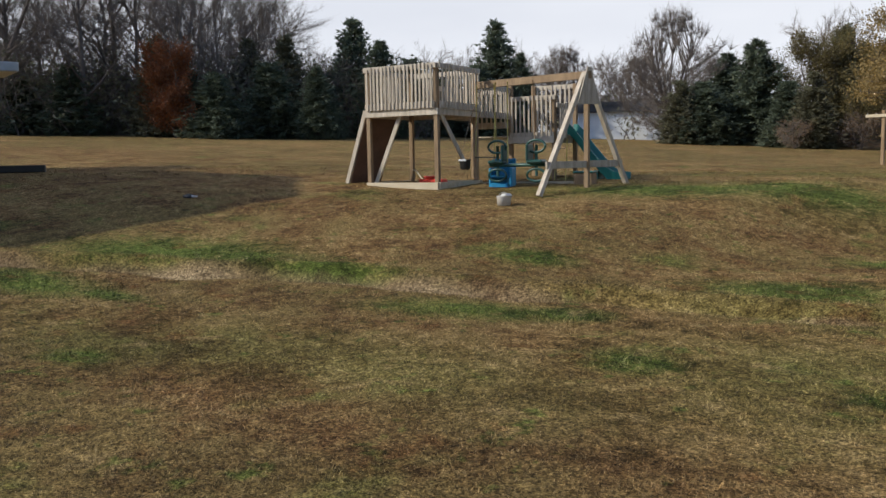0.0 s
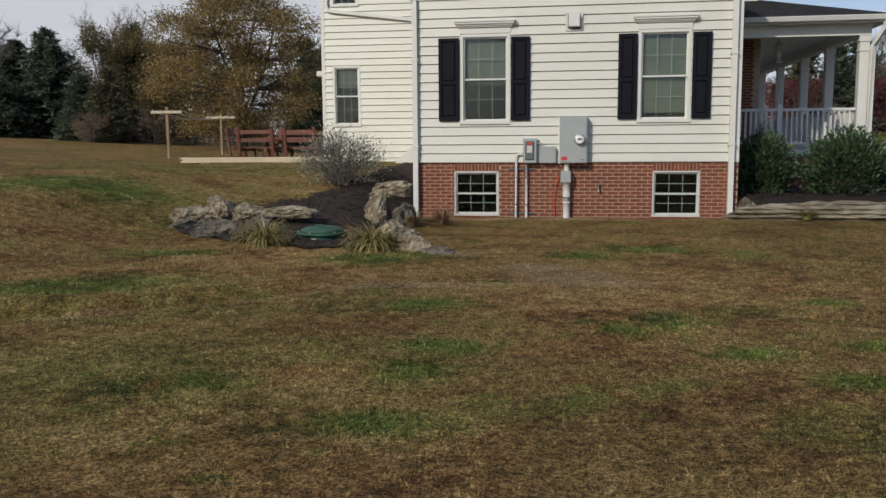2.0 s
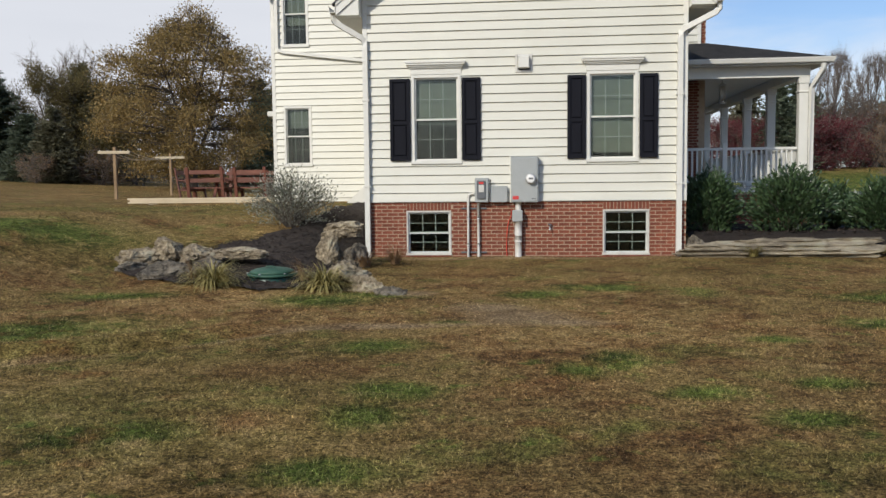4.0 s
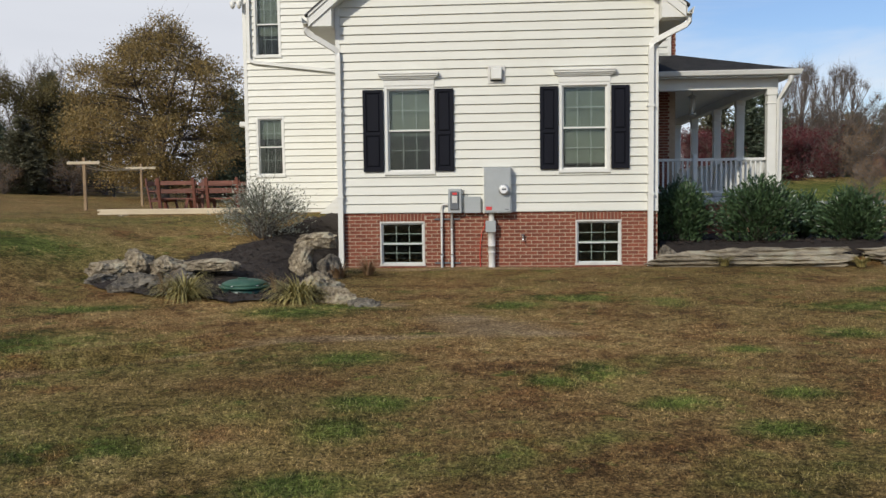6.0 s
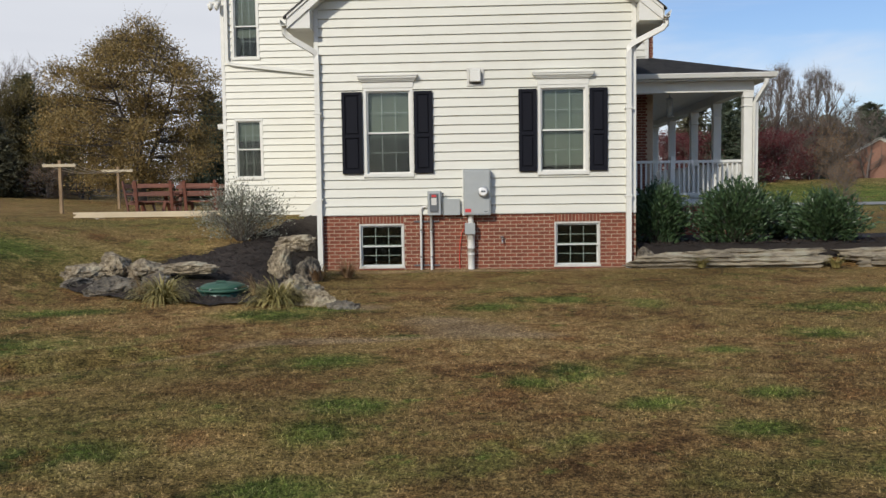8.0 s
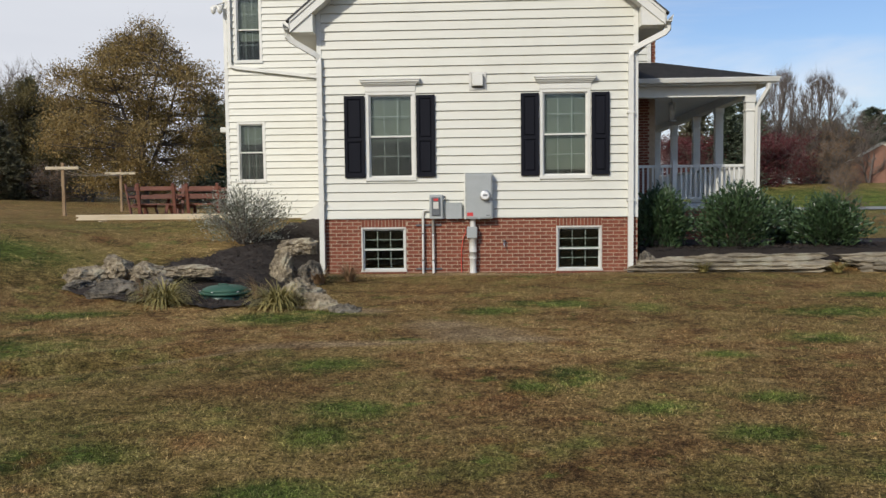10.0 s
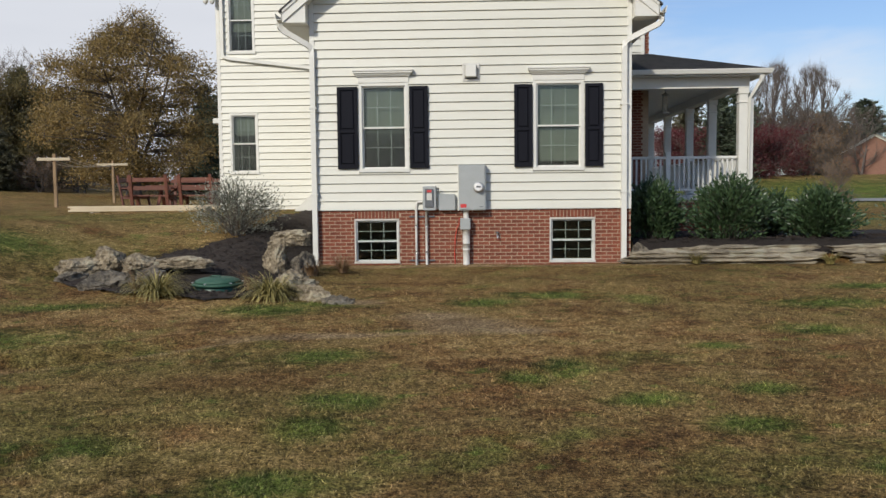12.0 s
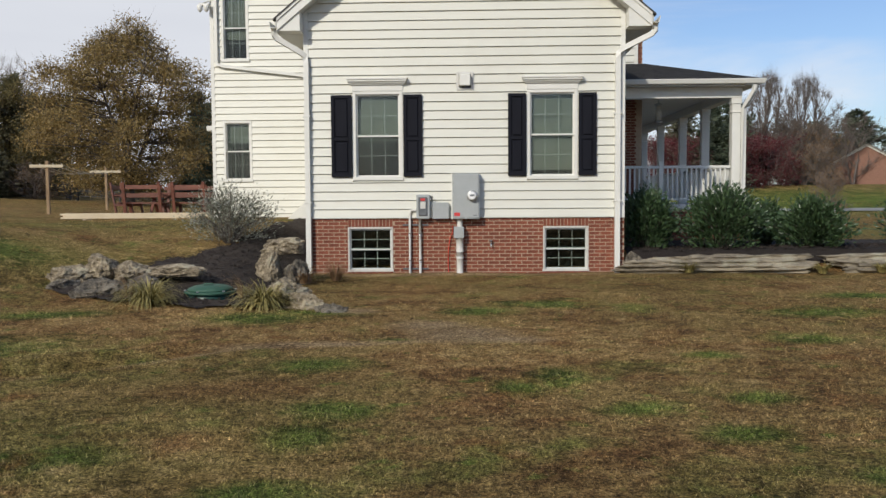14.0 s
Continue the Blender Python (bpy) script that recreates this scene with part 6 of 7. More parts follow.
def build_yard():
    x, y = -5.95, 9.75
    t = thing("picnic_table", x, y, hz(x, y), "red-stained wooden picnic table with trestle legs", "table", turn=4)
    for k in range(6):
        part("top_plank", boxed(-1.05, -0.45 + k * 0.15, 0.72, 1.05, -0.31 + k * 0.15, 0.76, 0.005), M_REDWOOD, t)
    for s in (-0.75, 0.75):
        for d in (-1, 1):
            part("leg", beamed((s, d * 0.45, 0), (s, -d * 0.12, 0.72), 0.09, 0.05), M_REDWOOD, t)
        part("bearer", boxed(s - 0.05, -0.43, 0.64, s - 0.005, 0.43, 0.72, 0.004), M_REDWOOD, t)
        part("brace", beamed((s, 0, 0.35), (s * 0.25, 0, 0.71), 0.08, 0.04), M_REDWOOD, t)
    bench_with_back("garden_bench", -6.60, 8.75, 183, 1.22)
    bench_with_back("garden_bench", -5.30, 9.05, 178, 1.10)
    bench_with_back("garden_bench", -5.9, 10.6, 4, 1.8)
    bench_with_back("garden_bench", -7.42, 9.6, 92, 1.0)
    bench_with_back("garden_bench", -4.45, 9.7, -80, 1.1)
    for k, (dx, dz) in enumerate(((0, 0.0), (0.05, 0.048), (-0.03, 0.096))):
        p = thing("lumber_board", -5.6 + dx, 6.7 + 0.02 * k, hz(-5.6, 6.7) + 0.03 + dz, "long pale new lumber board in a stack", "lumber", "stacked lumber", 1.0)
        part("board", boxed(-2.45, -0.14, 0, 2.45, 0.14, 0.045, 0.004), M_WOODPALE, p)
        part("end_grain", boxed(-2.454, -0.138, 0.002, -2.4505, 0.138, 0.043), M_WOODTAN, p)
    for k in (-1.8, 1.6):
        p = thing("timber_bearer", -5.6 + k, 6.7, hz(-5.6 + k, 6.7) - 0.05, "short timber bearer under the lumber stack", "timber", "bearers")
        part("bearer", boxed(-0.045, -0.2, 0, 0.045, 0.2, 0.075, 0.004), M_WOODGREY, p)
    tops = []
    for x, y, top, w in ((-11.63, 13.0, 2.72, 1.12), (-13.5, 22.0, 2.82, 1.35)):
        z = hz(x, y)
        p = thing("clothes_post", x, y, z, "wooden T-shaped clothes line post in the lawn", "clothes post", "clothes posts", 6)
        part("post", boxed(-0.05, -0.05, -0.2, 0.05, 0.05, top - z, 0.006), M_WOODTAN, p)
        part("cross_arm", boxed(-w / 2, -0.095, top - z - 0.2, w / 2, -0.051, top - z - 0.1, 0.006), M_WOODPALE, p)
        part("brace_block", boxed(-0.06, -0.05, top - z, 0.06, 0.05, top - z + 0.03, 0.006), M_WOODTAN, p)
        for k in (-0.45, -0.2, 0.2, 0.45):
            part("hook", rodded([(k * w, -0.07, top - z - 0.1), (k * w, -0.07, top - z - 0.05)], 0.01, 6), M_METAL, p)
            tops.append(Vector((x + k * w, y - 0.05, top - 0.08)))
    for a, b in zip(tops[:4], tops[4:]):
        pts = [a.lerp(b, u) - Vector((0, 0, 0.25 * 4 * u * (1 - u))) for u in np.linspace(0, 1, 9)]
        w = thing("clothes_line", *a, "thin pale clothes line between posts", "clothes line", "clothes lines")
        part("line", rodded([p - a for p in pts], 0.011, 5), M_WOODPALE, w)
    f = thing("rail_fence", -21, 39, 0, "grey split-rail fence along the field", "fence")
    xs = [-34, -31.2, -28.4, -25.6, -22.8, -20, -17.2, -14.4, -11.6]
    for x in xs:
        z = hz(x, 39)
        part("post", boxed(x + 21 - 0.07, -0.07, z - 0.1, x + 21 + 0.07, 0.07, z + 1.1, 0.02), M_PLAINDARK, f)
    for a, b in zip(xs, xs[1:]):
        for h in (0.3, 0.62, 0.94):
            part("rail", beamed((a + 21, 0, hz(a, 39) + h), (b + 21, 0, hz(b, 39) + h + 0.02), 0.06, 0.09), M_PLAINDARK, f)


build_yard()


# ---- trees ----
class Wood:
    """Collects tapered limbs as verts and faces."""

    def __init__(self, seed):
        self.v, self.f, self.rng = [], [], random.Random(seed)

    def limb(self, p, d, length, r0, r1, segs, sides, wob, lift=0.0):
        rng, out = self.rng, [(p.copy(), d.copy(), r0)]
        ring = None
        for i in range(segs + 1):
            r = r0 + (r1 - r0) * i / segs
            a = d.cross(Vector((0.31, 0.2, 0.93)))
            if a.length < 1e-3:
                a = Vector((1, 0, 0))
            a.normalize()
            b = d.cross(a)
            k = len(self.v)
            if i == segs and sides == 3:
                self.v.append(tuple(p))
                for j in range(3):
                    self.f.append((ring[j], ring[(j + 1) % 3], k))
                break
            for j in range(sides):
                t = 2 * math.pi * j / sides
                self.v.append(tuple(p + (a * math.cos(t) + b * math.sin(t)) * r))
            now = list(range(k, k + sides))
            if ring:
                for j in range(sides):
                    self.f.append((ring[j], ring[(j + 1) % sides], now[(j + 1) % sides], now[j]))
            ring = now
            if i < segs:
                p = p + d * (length / segs)
                d = (d + Vector((rng.gauss(0, wob), rng.gauss(0, wob), rng.gauss(0, wob) + lift))).normalized()
                out.append((p.copy(), d.copy(), r0 + (r1 - r0) * (i + 1) / segs))
        return out


def turned_off(rng, d, angle):
    """A way that leaves d by about that angle."""
    s = d.cross(Vector((rng.gauss(0, 1), rng.gauss(0, 1), rng.gauss(0, 1))))
    if s.length < 1e-3:
        s = Vector((1, 0, 0))
    s.normalize()
    return (d * math.cos(angle) + s * math.sin(angle)).normalized()


def broadleaf(seed, h, spread, limbs=16, twigs=10, clear=0.16, stems=1, low=0.5):
    """Branches of a bare broad-leaved tree, with the places of its twigs."""
    w = Wood(seed)
    rng = w.rng
    tips = []
    for st in range(stems):
        d0 = Vector((0, 0, 1)) if stems == 1 else Vector((math.cos(st * 2.4) * 0.28, math.sin(st * 2.4) * 0.28, 1)).normalized()
        trunk = w.limb(Vector((0, 0, -0.3)), d0, h * 0.74, h * 0.013, h * 0.003, 9, 6, 0.05, 0.02)
        for k in range(limbs):
            u = clear + (0.99 - clear) * (k + rng.random() * 0.8) / limbs
            i = min(int(u * 9), 8)
            p, d, r = trunk[i]
            p = p.lerp(trunk[i + 1][0], u * 9 - i)
            dd = turned_off(rng, d, low + 0.55 * (1 - u) + rng.uniform(-0.15, 0.15))
            ln = spread * (0.6 + 0.5 * math.sin(math.pi * min(1, 0.3 + u * 0.6))) * rng.uniform(0.8, 1.08)
            l1 = w.limb(p, dd, ln, max(r * 0.5, 0.02), 0.012, 6, 4, 0.09, 0.07)
            for j in range(9):
                a = 1 + int(j * 5.0 / 9)
                p2, d2, r2 = l1[a]
                p2 = p2.lerp(l1[a + 1][0], rng.random())
                l2 = w.limb(p2, turned_off(rng, d2, rng.uniform(0.4, 0.9)), ln * rng.uniform(0.28, 0.48), max(r2 * 0.45, 0.011), 0.006, 3, 3, 0.12, 0.07)
                for m in range(twigs):
                    b = rng.randrange(1, 4) if m else 3
                    p3, d3, r3 = l2[b]
                    p3 = p3.lerp(l2[b - 1][0], rng.random() * 0.9)
                    l3 = w.limb(p3, turned_off(rng, d3, rng.uniform(0.2, 0.7)), ln * rng.uniform(0.16, 0.32), 0.0095, 0.004, 1, 3, 0.12, 0.05)
                    tips.append((p3, l3[-1][0], d3))
    return w, tips


def crown(tips, n, size, seed, spread=0.12, wide=0.7):
    rng = random.Random(seed)
    pts, dirs = [], []
    for _ in range(n):
        a, b, d = tips[rng.randrange(len(tips))]
        p = a.lerp(b, rng.uniform(0.1, 1.15)) + Vector((rng.gauss(0, spread), rng.gauss(0, spread), rng.gauss(0, spread)))
        pts.append(p)
        dirs.append(d)
    return leaf_cloud(pts, dirs, size, seed, wide, -0.1)


def conifer(seed, h, w_, clear=0.04, droop=-0.1, tuft=0.5, rows=34, ragged=0.3):
    """A trunk with tiers of boughs that carry sprays of needles."""
    w = Wood(seed)
    rng = w.rng
    trunk = w.limb(Vector((0, 0, -0.3)), Vector((0, 0, 1)), h, h * 0.017, 0.01, 8, 6, 0.015, 0.0)
    v, f = [], []
    for k in range(rows):
        u = clear + (0.99 - clear) * (k / rows) ** 0.92
        z = h * u
        reach = w_ / 2 * (1 - u) ** 0.72 * (1 + 0.25 * math.sin(k * 2.2 + seed)) + 0.18
        if u < 0.15:
            reach *= 0.8 + u
        nb = 7 + int(4 * (1 - u)) + (1 if rng.random() < 0.5 else 0)
        for j in range(nb):
            a = rng.uniform(0, 2 * math.pi)
            l = reach * rng.uniform(1 - ragged, 1.1)
            d = Vector((math.cos(a), math.sin(a), droop + 0.45 * u + rng.uniform(-0.12, 0.12))).normalized()
            b = w.limb(Vector((0, 0, z - 0.2 + rng.uniform(-0.15, 0.15))), d, l, 0.03 * (1 - u) + 0.012, 0.006, 4, 3, 0.06, 0.03)
            nt = max(4, int(l / 0.15))
            for m in range(nt):
                s = 0.2 + 0.82 * (m + rng.random()) / nt
                i = min(int(s * 4), 3)
                p = b[i][0].lerp(b[i + 1][0], min(s * 4 - i, 1.1))
                p = p + Vector((rng.gauss(0, 0.16), rng.gauss(0, 0.16), rng.gauss(0, 0.15))) * (0.5 + l * 0.4)
                for _ in range(4):
                    e = (d * 0.7 + Vector((rng.gauss(0, 0.6), rng.gauss(0, 0.6), rng.gauss(0.1, 0.45)))).normalized()
                    sd = e.cross(Vector((rng.gauss(0, 1), rng.gauss(0, 1), rng.gauss(0, 1)))).normalized() * tuft * 0.2
                    q = p + e * tuft * rng.uniform(0.6, 1.2)
                    n = len(v)
                    v += [tuple(p - sd), tuple(p + sd), tuple(q)]
                    f.append((n, n + 1, n + 2))
    return w, (v, f)


def tree(name, label, category, wood, leaves, leaf_mat, group, bark=None):
    t = new(name)
    tagged(t, label, category, group)
    mesh_part("trunk", wood.v, wood.f, bark or M_TWIG, t, smooth=True)
    if leaves:
        mesh_part("crown", leaves[0], leaves[1], leaf_mat, t)
    return t


def stand(t, x, y, scale=1.0, turn=0.0, first=False, sx=1.0, dz=0.0):
    """Plants t itself the first time and copies of it after."""
    m = Matrix.LocRotScale((x, y, hz(x, y) - 0.05 + dz), Euler((0, 0, radians(turn))), (scale * sx, scale * sx, scale))
    if first:
        t.matrix_world = m
        return t
    o = copy_thing(t, Matrix.LocRotScale((x, y, hz(x, y) - 0.05 + dz), Euler((0, 0, radians(turn))), None))
    o.scale = (scale * sx, scale * sx, scale)
    return o


def place(first_bearing, depth):
    """A spot by its bearing in degrees left of straight ahead, and how far off it is."""
    return 2.8 - depth * math.sin(radians(first_bearing)), -16.1 + depth * math.cos(radians(first_bearing))


def planted(t, rows):
    for k, (b, d, s, sx) in enumerate(rows):
        x, y = place(b, d)
        stand(t, x, y, s, 67 * k + b * 3, k == 0, sx)


bare_wood = [broadleaf(s, 15, sp, 17, 17, cl, st) for s, sp, cl, st in ((1, 4.6, 0.2, 1), (2, 5.2, 0.12, 1), (3, 4.4, 0.16, 2))]
BARES = [tree("bare_tree", "leafless grey-brown deciduous tree at the edge of field", "tree", w, None, None, "bare trees") for w, tips in bare_wood]

# bearings grow to the left; the wood's edge stands 70 to 100 m off
planted(BARES[0], [(79.5, 70, 1.15, 1.0), (75.5, 66, 1.25, 1.0), (67.5, 70, 1.05, 1.0), (65.2, 78, 1.0, 0.95), (56.5, 98, 0.66, 1.1), (45.5, 105, 0.75, 1.0), (39.5, 100, 0.78, 1.0),
                   (33.5, 98, 0.68, 1.0), (27.2, 96, 0.8, 1.0), (50.5, 112, 0.8, 1.0), (82.5, 66, 1.2, 1.0), (59.2, 96, 0.62, 1.2), (73.6, 72, 1.3, 1.1), (81.2, 84, 1.4, 1.2), (66.0, 90, 1.15, 1.1), (63.6, 94, 0.95, 1.1)])
planted(BARES[1], [(77.5, 78, 1.2, 1.0), (69.2, 66, 1.1, 1.0), (60.6, 84, 0.55, 1.2), (48.3, 104, 0.76, 1.0), (42.3, 108, 0.72, 1.0), 
                   (30.0, 90, 0.85, 1.0), (36.0, 110, 0.75, 1.0), (53.6, 110, 0.82, 1.0), (24.5, 88, 0.8, 1.0), (74.6, 80, 1.35, 1.1), (72.4, 70, 1.15, 1.0), (68.2, 84, 1.2, 1.1), (82.0, 76, 1.3, 1.1)])
planted(BARES[2], [(78.4, 90, 1.2, 1.1), (66.6, 74, 1.0, 1.0), (58.0, 84, 0.55, 1.2), (46.9, 98, 0.7, 1.2), (40.8, 92, 0.66, 1.2), (35.0, 92, 0.7, 1.1), (28.6, 80, 0.82, 1.0),
                   (-23.5, 74, 0.42, 1.2), (51.8, 100, 0.72, 1.2), (44.0, 112, 0.74, 1.2), (32.0, 108, 0.74, 1.2), (61.9, 90, 0.66, 1.2), (70.6, 76, 1.2, 1.1), (81.0, 70, 1.2, 1.1), (67.2, 96, 1.2, 1.2), (64.6, 82, 0.95, 1.1)])

PINE = [conifer(21, 12, 7.0), conifer(22, 12, 6.2, rows=36, ragged=0.4), conifer(23, 9, 6.0, tuft=0.48, rows=28)]
pines = [tree("pine_tree", "dark green pine tree at the edge of the field", "tree", w, lv, M_NEEDLE, "evergreens", M_BARK) for w, lv in PINE]
planted(pines[0], [(58.9, 70, 0.80, 1.05), (49.5, 78, 0.88, 1.0), (33.2, 66, 0.64, 1.3), (17.6, 72, 0.75, 1.0), (-23.7, 96, 0.66, 1.8)])
planted(pines[1], [(47.9, 82, 0.66, 1.0), (61.4, 60, 0.42, 1.35), (35.0, 70, 0.58, 1.5), (16.6, 62, 0.62, 1.0), (-26.6, 100, 0.9, 1.2), (69.7, 66, 0.48, 1.7), (76.4, 66, 0.42, 1.8), (57.2, 66, 0.62, 1.3), (-15.5, 58, 0.45, 1.4)])
planted(pines[2], [(36.4, 66, 0.52, 1.6), (60.9, 64, 0.46, 1.4), (55.2, 74, 0.75, 1.3), (52.9, 80, 0.7, 1.4), (50.8, 76, 0.72, 1.3), (79.0, 68, 0.45, 2.0), (31.4, 62, 0.5, 1.4), (-16.6, 64, 0.7, 1.0), (-21.4, 88, 0.7, 1.3), (64.4, 62, 0.6, 1.5),
                   (36.2, 64, 0.45, 1.8), (67.8, 60, 0.5, 1.6)])
ow, olv = conifer(24, 11, 5.0, tuft=0.45, rows=32)
olive_tree = tree("cedar_tree", "olive-brown cedar at the edge of field", "tree", ow, olv, M_SPRUCE, "evergreens", M_BARK)
planted(olive_tree, [(63.2, 68, 0.72, 1.2), (28.3, 66, 0.78, 1.1), (37.8, 64, 0.42, 1.7), (65.6, 70, 0.7, 1.3), (30.0, 60, 0.45, 1.5), (71.2, 64, 0.66, 1.3), (26.4, 74, 0.7, 1.2), (-13.5, 62, 0.6, 1.2)])

def dome_tree(seed, h, w, clusters, per, size, twigs=10, rise=1.0):
    """A broad old tree: stems that part low down, boughs to clusters all over a dome, leaves round each cluster."""
    wd = Wood(seed)
    rng = wd.rng
    stems = []
    for k in range(6):
        a = k * 2 * math.pi / 6 + rng.uniform(-0.3, 0.3)
        out = 0.0 if k == 0 else rng.uniform(0.16, 0.55)
        stems.append(wd.limb(Vector((0, 0, h * 0.10)), Vector((math.cos(a) * out, math.sin(a) * out, 1)).normalized(), h * rng.uniform(0.62, 0.78), h * 0.014, h * 0.003, 9, 6, 0.05, 0.01))
    wd.limb(Vector((0, 0, -0.3)), Vector((0, 0, 1)), h * 0.13, h * 0.035, h * 0.026, 3, 9, 0.02)
    pts, dirs = [], []
    for k in range(clusters):
        a, e = rng.uniform(0, 2 * math.pi), rng.random() ** 0.42
        u = rng.random()
        q = noise.noise(Vector((math.cos(a) * 1.6 + seed, math.sin(a) * 1.6, u * 3.2)))
        rad = w / 2 * max(0.12, 1 - abs(2.0 * (u - 0.42)) ** 2.3) ** 0.55 * (1 + 0.42 * q)
        c = Vector((math.cos(a) * rad * e, math.sin(a) * rad * e, h * (0.10 + 0.90 * u * (0.86 + 0.14 * (1 - e)) + 0.03 * q)))
        best = min((n for st in stems for n in st if n[0].z < c.z + 0.4 or n is st[0]), key=lambda n: (n[0] - c).length + 0.5 * rise * abs(c.z - n[0].z - rise))
        way = c - best[0]
        bough = wd.limb(best[0], (way + Vector((0, 0, -0.1 * way.length))).normalized(), way.length, 0.05, 0.014, 4, 4, 0.05, 0.03)
        end = bough[-1][0]
        spread = w * rng.uniform(0.026, 0.052)
        thin = 0.35 if u > 0.84 else rng.uniform(0.55, 1.1)
        for _ in range(twigs):
            tip = end + Vector((rng.gauss(0, spread), rng.gauss(0, spread), rng.gauss(0.1 + 0.25 * (rise - 1), spread)))
            wd.limb(end, (tip - end).normalized(), (tip - end).length * 1.15, 0.013, 0.004, 2, 3, 0.1)
        for _ in range(int(per * thin)):
            p = end + Vector([max(-1.7, min(1.7, rng.gauss(0, 1))) * spread * k_ for k_ in (1, 1, 0.75)])
            pts.append(p)
            dirs.append((p - end).normalized())
    return wd, leaf_cloud(pts, dirs, size, seed, 0.72, -0.15) if per else None


tan_w, tan_leaves = dome_tree(41, 11.0, 10.4, 300, 400, 0.11)
tan = tree("maple_tree", "large maple with thinning tan and olive autumn leaves", "tree", tan_w, tan_leaves, M_TANLEAF, "autumn trees", M_BARK)
dome_w, _ = dome_tree(47, 11.0, 10.4, 330, 0, 0.1, 22, 2.4)
dome = tree("bare_tree", "leafless round-crowned tree with fine grey twigs", "tree", dome_w, None, None, "bare trees")
planted(dome, [(38.3, 72, 1.0, 0.9), (-18.6, 66, 0.76, 0.64), (-20.8, 67, 0.74, 0.68), (45.0, 96, 0.9, 1.0), (40.2, 98, 0.85, 1.0)])
planted(tan, [(21.9, 52, 1.0, 0.93)])
ol_w, ol_tips = broadleaf(42, 13, 4.2, 14, 8, 0.12, 2, 0.6)
olt = tree("autumn_tree", "autumn tree with sparse olive-brown leaves", "tree", ol_w, crown(ol_tips, 30000, 0.165, 5, 0.24), M_OLIVELEAF, "autumn trees", M_BARK)
planted(olt, [(25.4, 64, 0.62, 1.1), (-20.6, 78, 0.42, 1.3), (29.2, 66, 0.66, 1.0), (27.4, 84, 0.7, 1.1)])
or_w, or_tips = broadleaf(43, 9, 2.6, 14, 8, 0.1, 2, 0.45)
ort = tree("orange_tree", "rounded tree with dense orange-brown autumn leaves", "tree", or_w, crown(or_tips, 22000, 0.15, 6, 0.24), M_ORANGE, "autumn trees", M_BARK)
planted(ort, [(70.3, 62, 0.80, 0.86)])
rd_w, rd_tips = broadleaf(44, 6, 2.3, 14, 8, 0.06, 3, 0.7)
rdt = tree("burning_bush", "crimson-leaved shrub across the road", "shrub", rd_w, crown(rd_tips, 9000, 0.15, 7, 0.18), M_REDLEAF, "crimson shrubs", M_TWIG)
planted(rdt, [(-18.9, 62, 0.60, 1.1), (-20.2, 70, 0.5, 1.0), (-17.2, 60, 0.6, 1.2), (-13.6, 58, 0.6, 1.1), (-12.0, 60, 0.6, 1.2), (-15.6, 62, 0.62, 1.2)])
br_w, br_tips = broadleaf(45, 5, 2.2, 12, 8, 0.06, 3, 0.7)
brt = tree("brown_shrub", "leafless red-brown shrub across the road", "shrub", br_w, crown(br_tips, 2500, 0.12, 8, 0.15), M_DRYBLADE, "brown shrubs", M_TWIG)
planted(brt, [(-21.6, 62, 0.6, 1.0), (-22.3, 44, 0.42, 0.8), (-20.8, 66, 0.9, 1.2), (-28.6, 66, 0.5, 1.1), (-18.0, 68, 0.95, 1.2), (27.4, 60, 0.5, 1.3), (31.0, 58, 0.4, 1.3), (-22.0, 82, 0.9, 1.2), (-16.4, 72, 1.1, 1.3), (-19.6, 74, 1.1, 1.3)])


def build_underbrush():
    """Tangled stems and dead leaves that fill the wood's edge."""
    w = Wood(77)
    rng = w.rng
    v, f = [], []
    for k in range(1200):
        if k < 1080:
            b, d = rng.uniform(54, 86), rng.uniform(66, 92)
            hgt = rng.uniform(2.0, 6.0)
        else:
            b, d = rng.uniform(15, 54), rng.uniform(78, 118)
            hgt = rng.uniform(1.6, 4.2)
        x, y = place(b, d)
        p = Vector((x, y, hz(x, y) - 0.1))
        for _ in range(3):
            q = w.limb(p + Vector((rng.gauss(0, 0.6), rng.gauss(0, 0.6), 0)), Vector((rng.gauss(0, 0.3), rng.gauss(0, 0.3), 1)).normalized(), hgt, 0.05, 0.015, 4, 3, 0.18)
            for a in q[1:]:
                for _ in range(3):
                    w.limb(a[0], turned_off(rng, a[1], rng.uniform(0.4, 1.2)), hgt * 0.3, 0.022, 0.006, 1, 3, 0.1)
                for _ in range(7):
                    c = a[0] + Vector((rng.gauss(0, 0.55), rng.gauss(0, 0.55), rng.gauss(0, 0.5)))
                    e = Vector((rng.gauss(0, 1), rng.gauss(0, 1), rng.gauss(0, 1))).normalized() * 0.32
                    g = Vector((rng.gauss(0, 1), rng.gauss(0, 1), rng.gauss(0, 1))).normalized() * 0.12
                    n = len(v)
                    v += [tuple(c - g), tuple(c + g), tuple(c + e)]
                    f.append((n, n + 1, n + 2))
    t = new("underbrush")
    tagged(t, "dark tangled underbrush along the wood's edge", "underbrush", kind="stuff")
    mesh_part("brushwood", w.v, w.f, M_TWIG, t)
    mesh_part("foliage", v, f, M_SPRUCE, t)


build_underbrush()


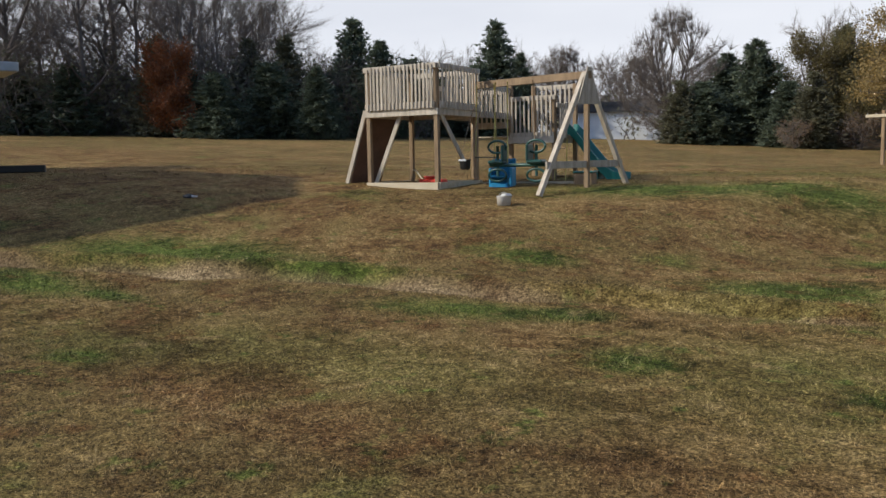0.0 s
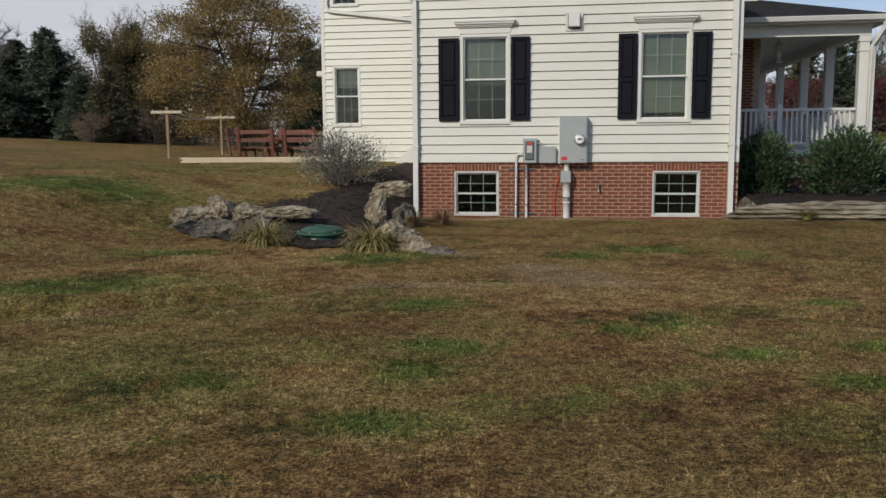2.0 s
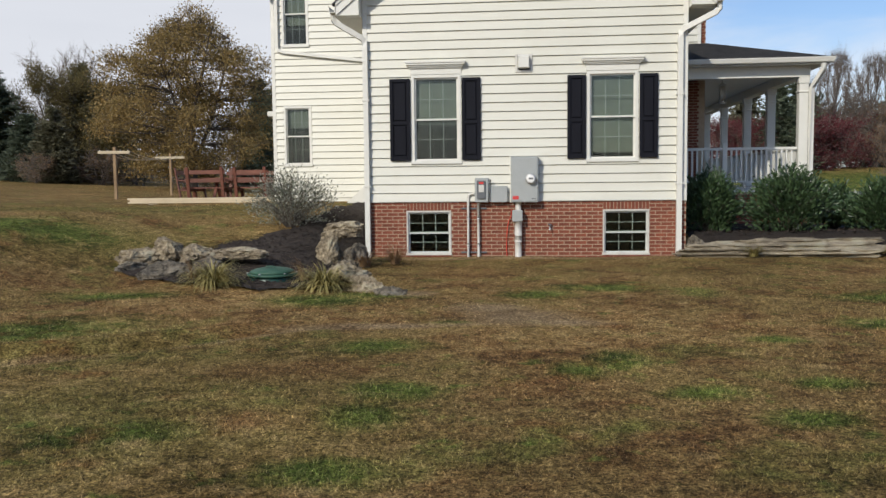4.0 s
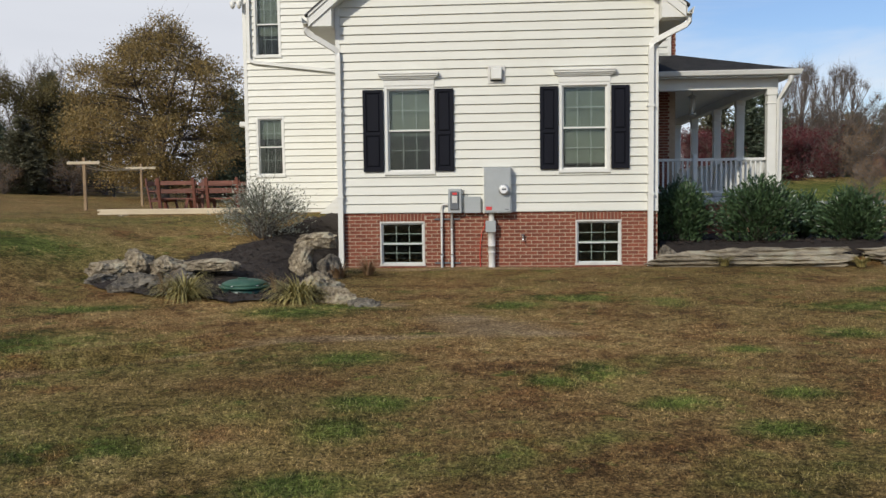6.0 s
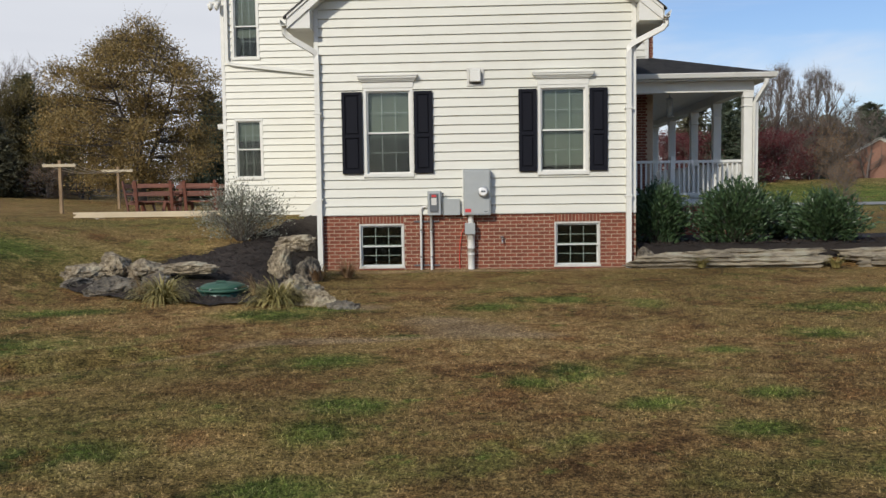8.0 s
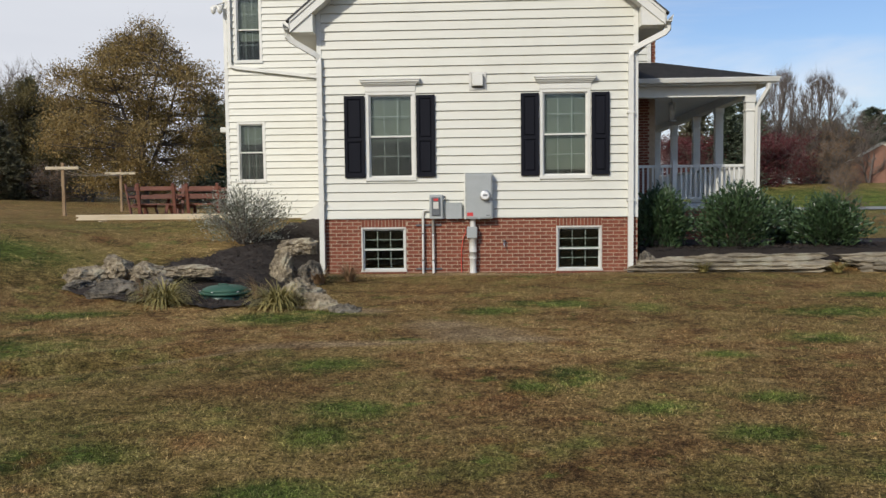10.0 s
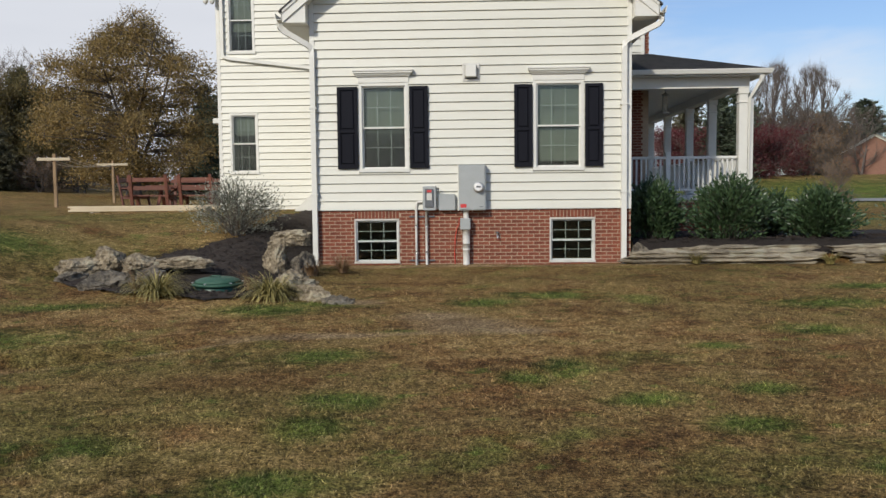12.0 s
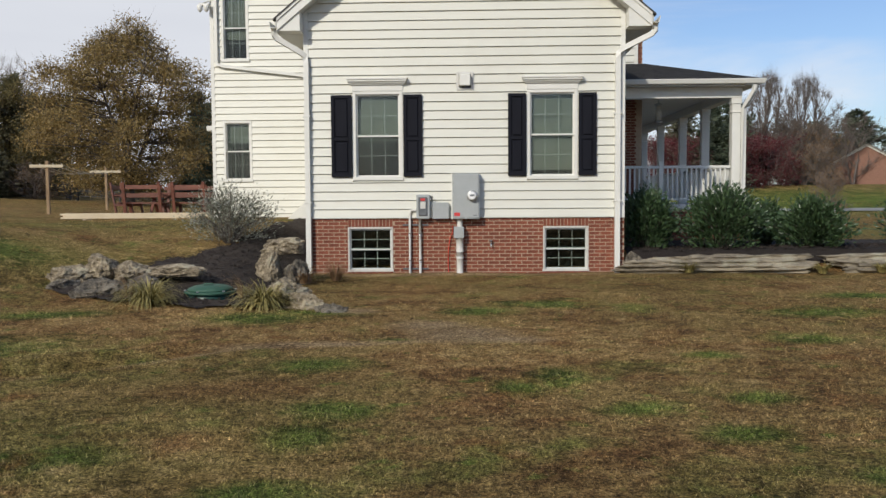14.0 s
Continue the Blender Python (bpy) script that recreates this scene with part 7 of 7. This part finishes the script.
# ---- far buildings and the road ----
def gable_building(name, x, y, turn, w, d, h, rise, wall_mat, roof_mat, label, category, openings=(), base=None, over=0.35):
    """A plain building with a gable roof; openings: (x, z, width, height) on the front."""
    t = thing(name, x, y, hz(x, y) if base is None else base, label, category, turn=turn)
    bm = bmesh.new()
    box(bm, -w / 2, -d / 2, -0.5, w / 2, d / 2, h)
    part("wall_shell", bm, wall_mat, t)
    for s in (-1, 1):
        bm = bmesh.new()
        xs = s * (w / 2 + 0.0)
        pts = [(-d / 2, h), (d / 2, h), (0, h + rise)]
        a = [bm.verts.new((xs, p, q)) for p, q in pts]
        b = [bm.verts.new((xs - s * 0.15, p, q)) for p, q in pts]
        bm.faces.new(a)
        bm.faces.new(b[::-1])
        for i in range(3):
            bm.faces.new((a[i], b[i], b[(i + 1) % 3], a[(i + 1) % 3]))
        part("gable", bm, wall_mat, t)
        bm = bmesh.new()
        k = rise / (d / 2)
        beam(bm, (xs + s * 0.1, -d / 2 - over, h - over * k + 0.02), (xs + s * 0.1, 0, h + rise + 0.02), 0.06, 0.22, up=(0, 1, 0))
        beam(bm, (xs + s * 0.1, d / 2 + over, h - over * k + 0.02), (xs + s * 0.1, 0, h + rise + 0.02), 0.06, 0.22, up=(0, 1, 0))
        part("barge_board", bm, M_TRIM, t)
        bm = bmesh.new()
        vs = [bm.verts.new(p) for p in ((-w / 2 - over, s * (d / 2 + over), h - over * k + 0.12), (w / 2 + over, s * (d / 2 + over), h - over * k + 0.12), (w / 2 + over, 0, h + rise + 0.12), (-w / 2 - over, 0, h + rise + 0.12))]
        bm.faces.new(vs)
        bmesh.ops.solidify(bm, geom=bm.faces[:], thickness=0.08)
        part("roof", bm, roof_mat, t)
    for ox, oz, ow_, oh in openings:
        wn = new("window")
        wn.parent = t
        part("frame", boxed(ox - ow_ / 2, -d / 2 - 0.06, oz, ox + ow_ / 2, -d / 2 - 0.002, oz + oh, 0.01), M_TRIM, wn)
        part("pane", boxed(ox - ow_ / 2 + 0.08, -d / 2 - 0.075, oz + 0.08, ox + ow_ / 2 - 0.08, -d / 2 - 0.062, oz + oh - 0.08), M_PLAINDARK, wn)
    return t


bx, by = place(41.9, 82)
gable_building("white_barn", bx, by, 36, 8.8, 6.0, 2.3, 1.0, M_BARNWHITE, M_SHINGLE, "long white metal-clad barn with dark roof", "barn")
fx, fy = place(-29.2, 88)
gable_building("brick_house", fx, fy, -24, 11, 8.0, 2.6, 3.0, M_HOUSEBRICK, M_SHINGLE, "tan-red brick house with a gable roof across the road", "house", [(-3, 0.9, 1.2, 1.5), (0, 0.9, 1.2, 1.5), (3, 0.9, 1.2, 1.5)])
fx, fy = place(-24.2, 78)
gable_building("brick_garage", fx, fy, -114, 6.0, 4.6, 1.75, 1.35, M_HOUSEBRICK, M_SHINGLE, "brick garage wing with pale barge boards across the road", "garage")
gx_, gy_ = place(67.7, 63)
gable_building("white_shed", gx_, gy_, 66, 1.9, 1.4, 0.5, 0.25, M_BARNWHITE, M_SHINGLE, "small low white shed at the wood's edge", "shed", over=0.1)
# a garage added out of view to cast the lawn's shadow; only its porch roof reaches in
garage = gable_building("garage", -19.9, -19.5, 90, 8.8, 8.6, 3.9, 1.5, M_SIDING, M_SHINGLE, "unseen garage added beside the lawn to cast its shadow there", "garage", base=hz(-18, -14) - 0.1, over=0.6)
part("porch_roof", boxed(4.41, 2.4, 3.05, 8.05, 4.28, 3.3, 0.02), M_GREYBOX, garage, "flat grey porch roof")
part("porch_post", boxed(5.2, 3.2, -0.2, 5.32, 3.32, 3.05, 0.01), M_WOODGREY, garage)



def build_sleeper():
    x, y = -20.6, -12.25
    t = thing("railway_sleeper", x, y, hz(x, y), "dark old timber sleeper lying on grass", "timber", turn=70)
    part("timber", boxed(-0.9, -0.11, 0, 0.9, 0.11, 0.18, 0.015), M_PLAINDARK, t)


build_sleeper()


def build_road():
    v, f = [], []
    n = 60
    for i in range(n + 1):
        x = 9 + i * 2.2
        y = 25 - 0.05 * (x - 20) + 0.002 * (x - 20) ** 2
        for o in (-2.6, 2.6):
            v.append((x, y + o, hz(x, y + o) + 0.03))
        if i:
            k = 2 * i
            f.append((k - 2, k, k + 1, k - 1))
    ob = mesh_part("road", v, f, M_ASPHALT)
    tagged(ob, "pale asphalt lane beyond the front lawn", "road", kind="structure")


build_road()


brick_wall()


def brick_courses(x0, x1, y, z0, z1):
    """Courses of bricks that stand proud of a mortared wall."""
    v, f, row, z = [], [], 0, z0
    rng = random.Random(9)
    while z < z1 - 0.06:
        x = x0 - (0.1035 if row % 2 else 0.0)
        while x < x1:
            a, b = max(x, x0), min(x + 0.194, x1)
            if b - a > 0.03:
                k, p = len(v), rng.uniform(0.008, 0.013)
                v += [(xx, yy, zz) for xx in (a, b) for yy in (y - p, y + 0.02) for zz in (z, z + 0.0545)]
                f += [tuple(k + i for i in q) for q in ((0, 1, 3, 2), (4, 6, 7, 5), (0, 4, 5, 1), (2, 3, 7, 6), (0, 2, 6, 4), (1, 5, 7, 3))]
            x += 0.207
        z, row = z + 0.0677, row + 1
    tagged(mesh_part("bricks", v, f, M_BRICK, house), kind="stuff")


brick_courses(HX1 + 0.03, WX1 - 0.03, WY, 1.2, 3.98)
brick_courses(WX1 + 0.002, WX1 + 0.122, WY + 0.051, 3.9, WTOP + 0.38)
brick_courses(HX1 + 0.03, PX1 + 0.14, PY, 0.3, 1.07)
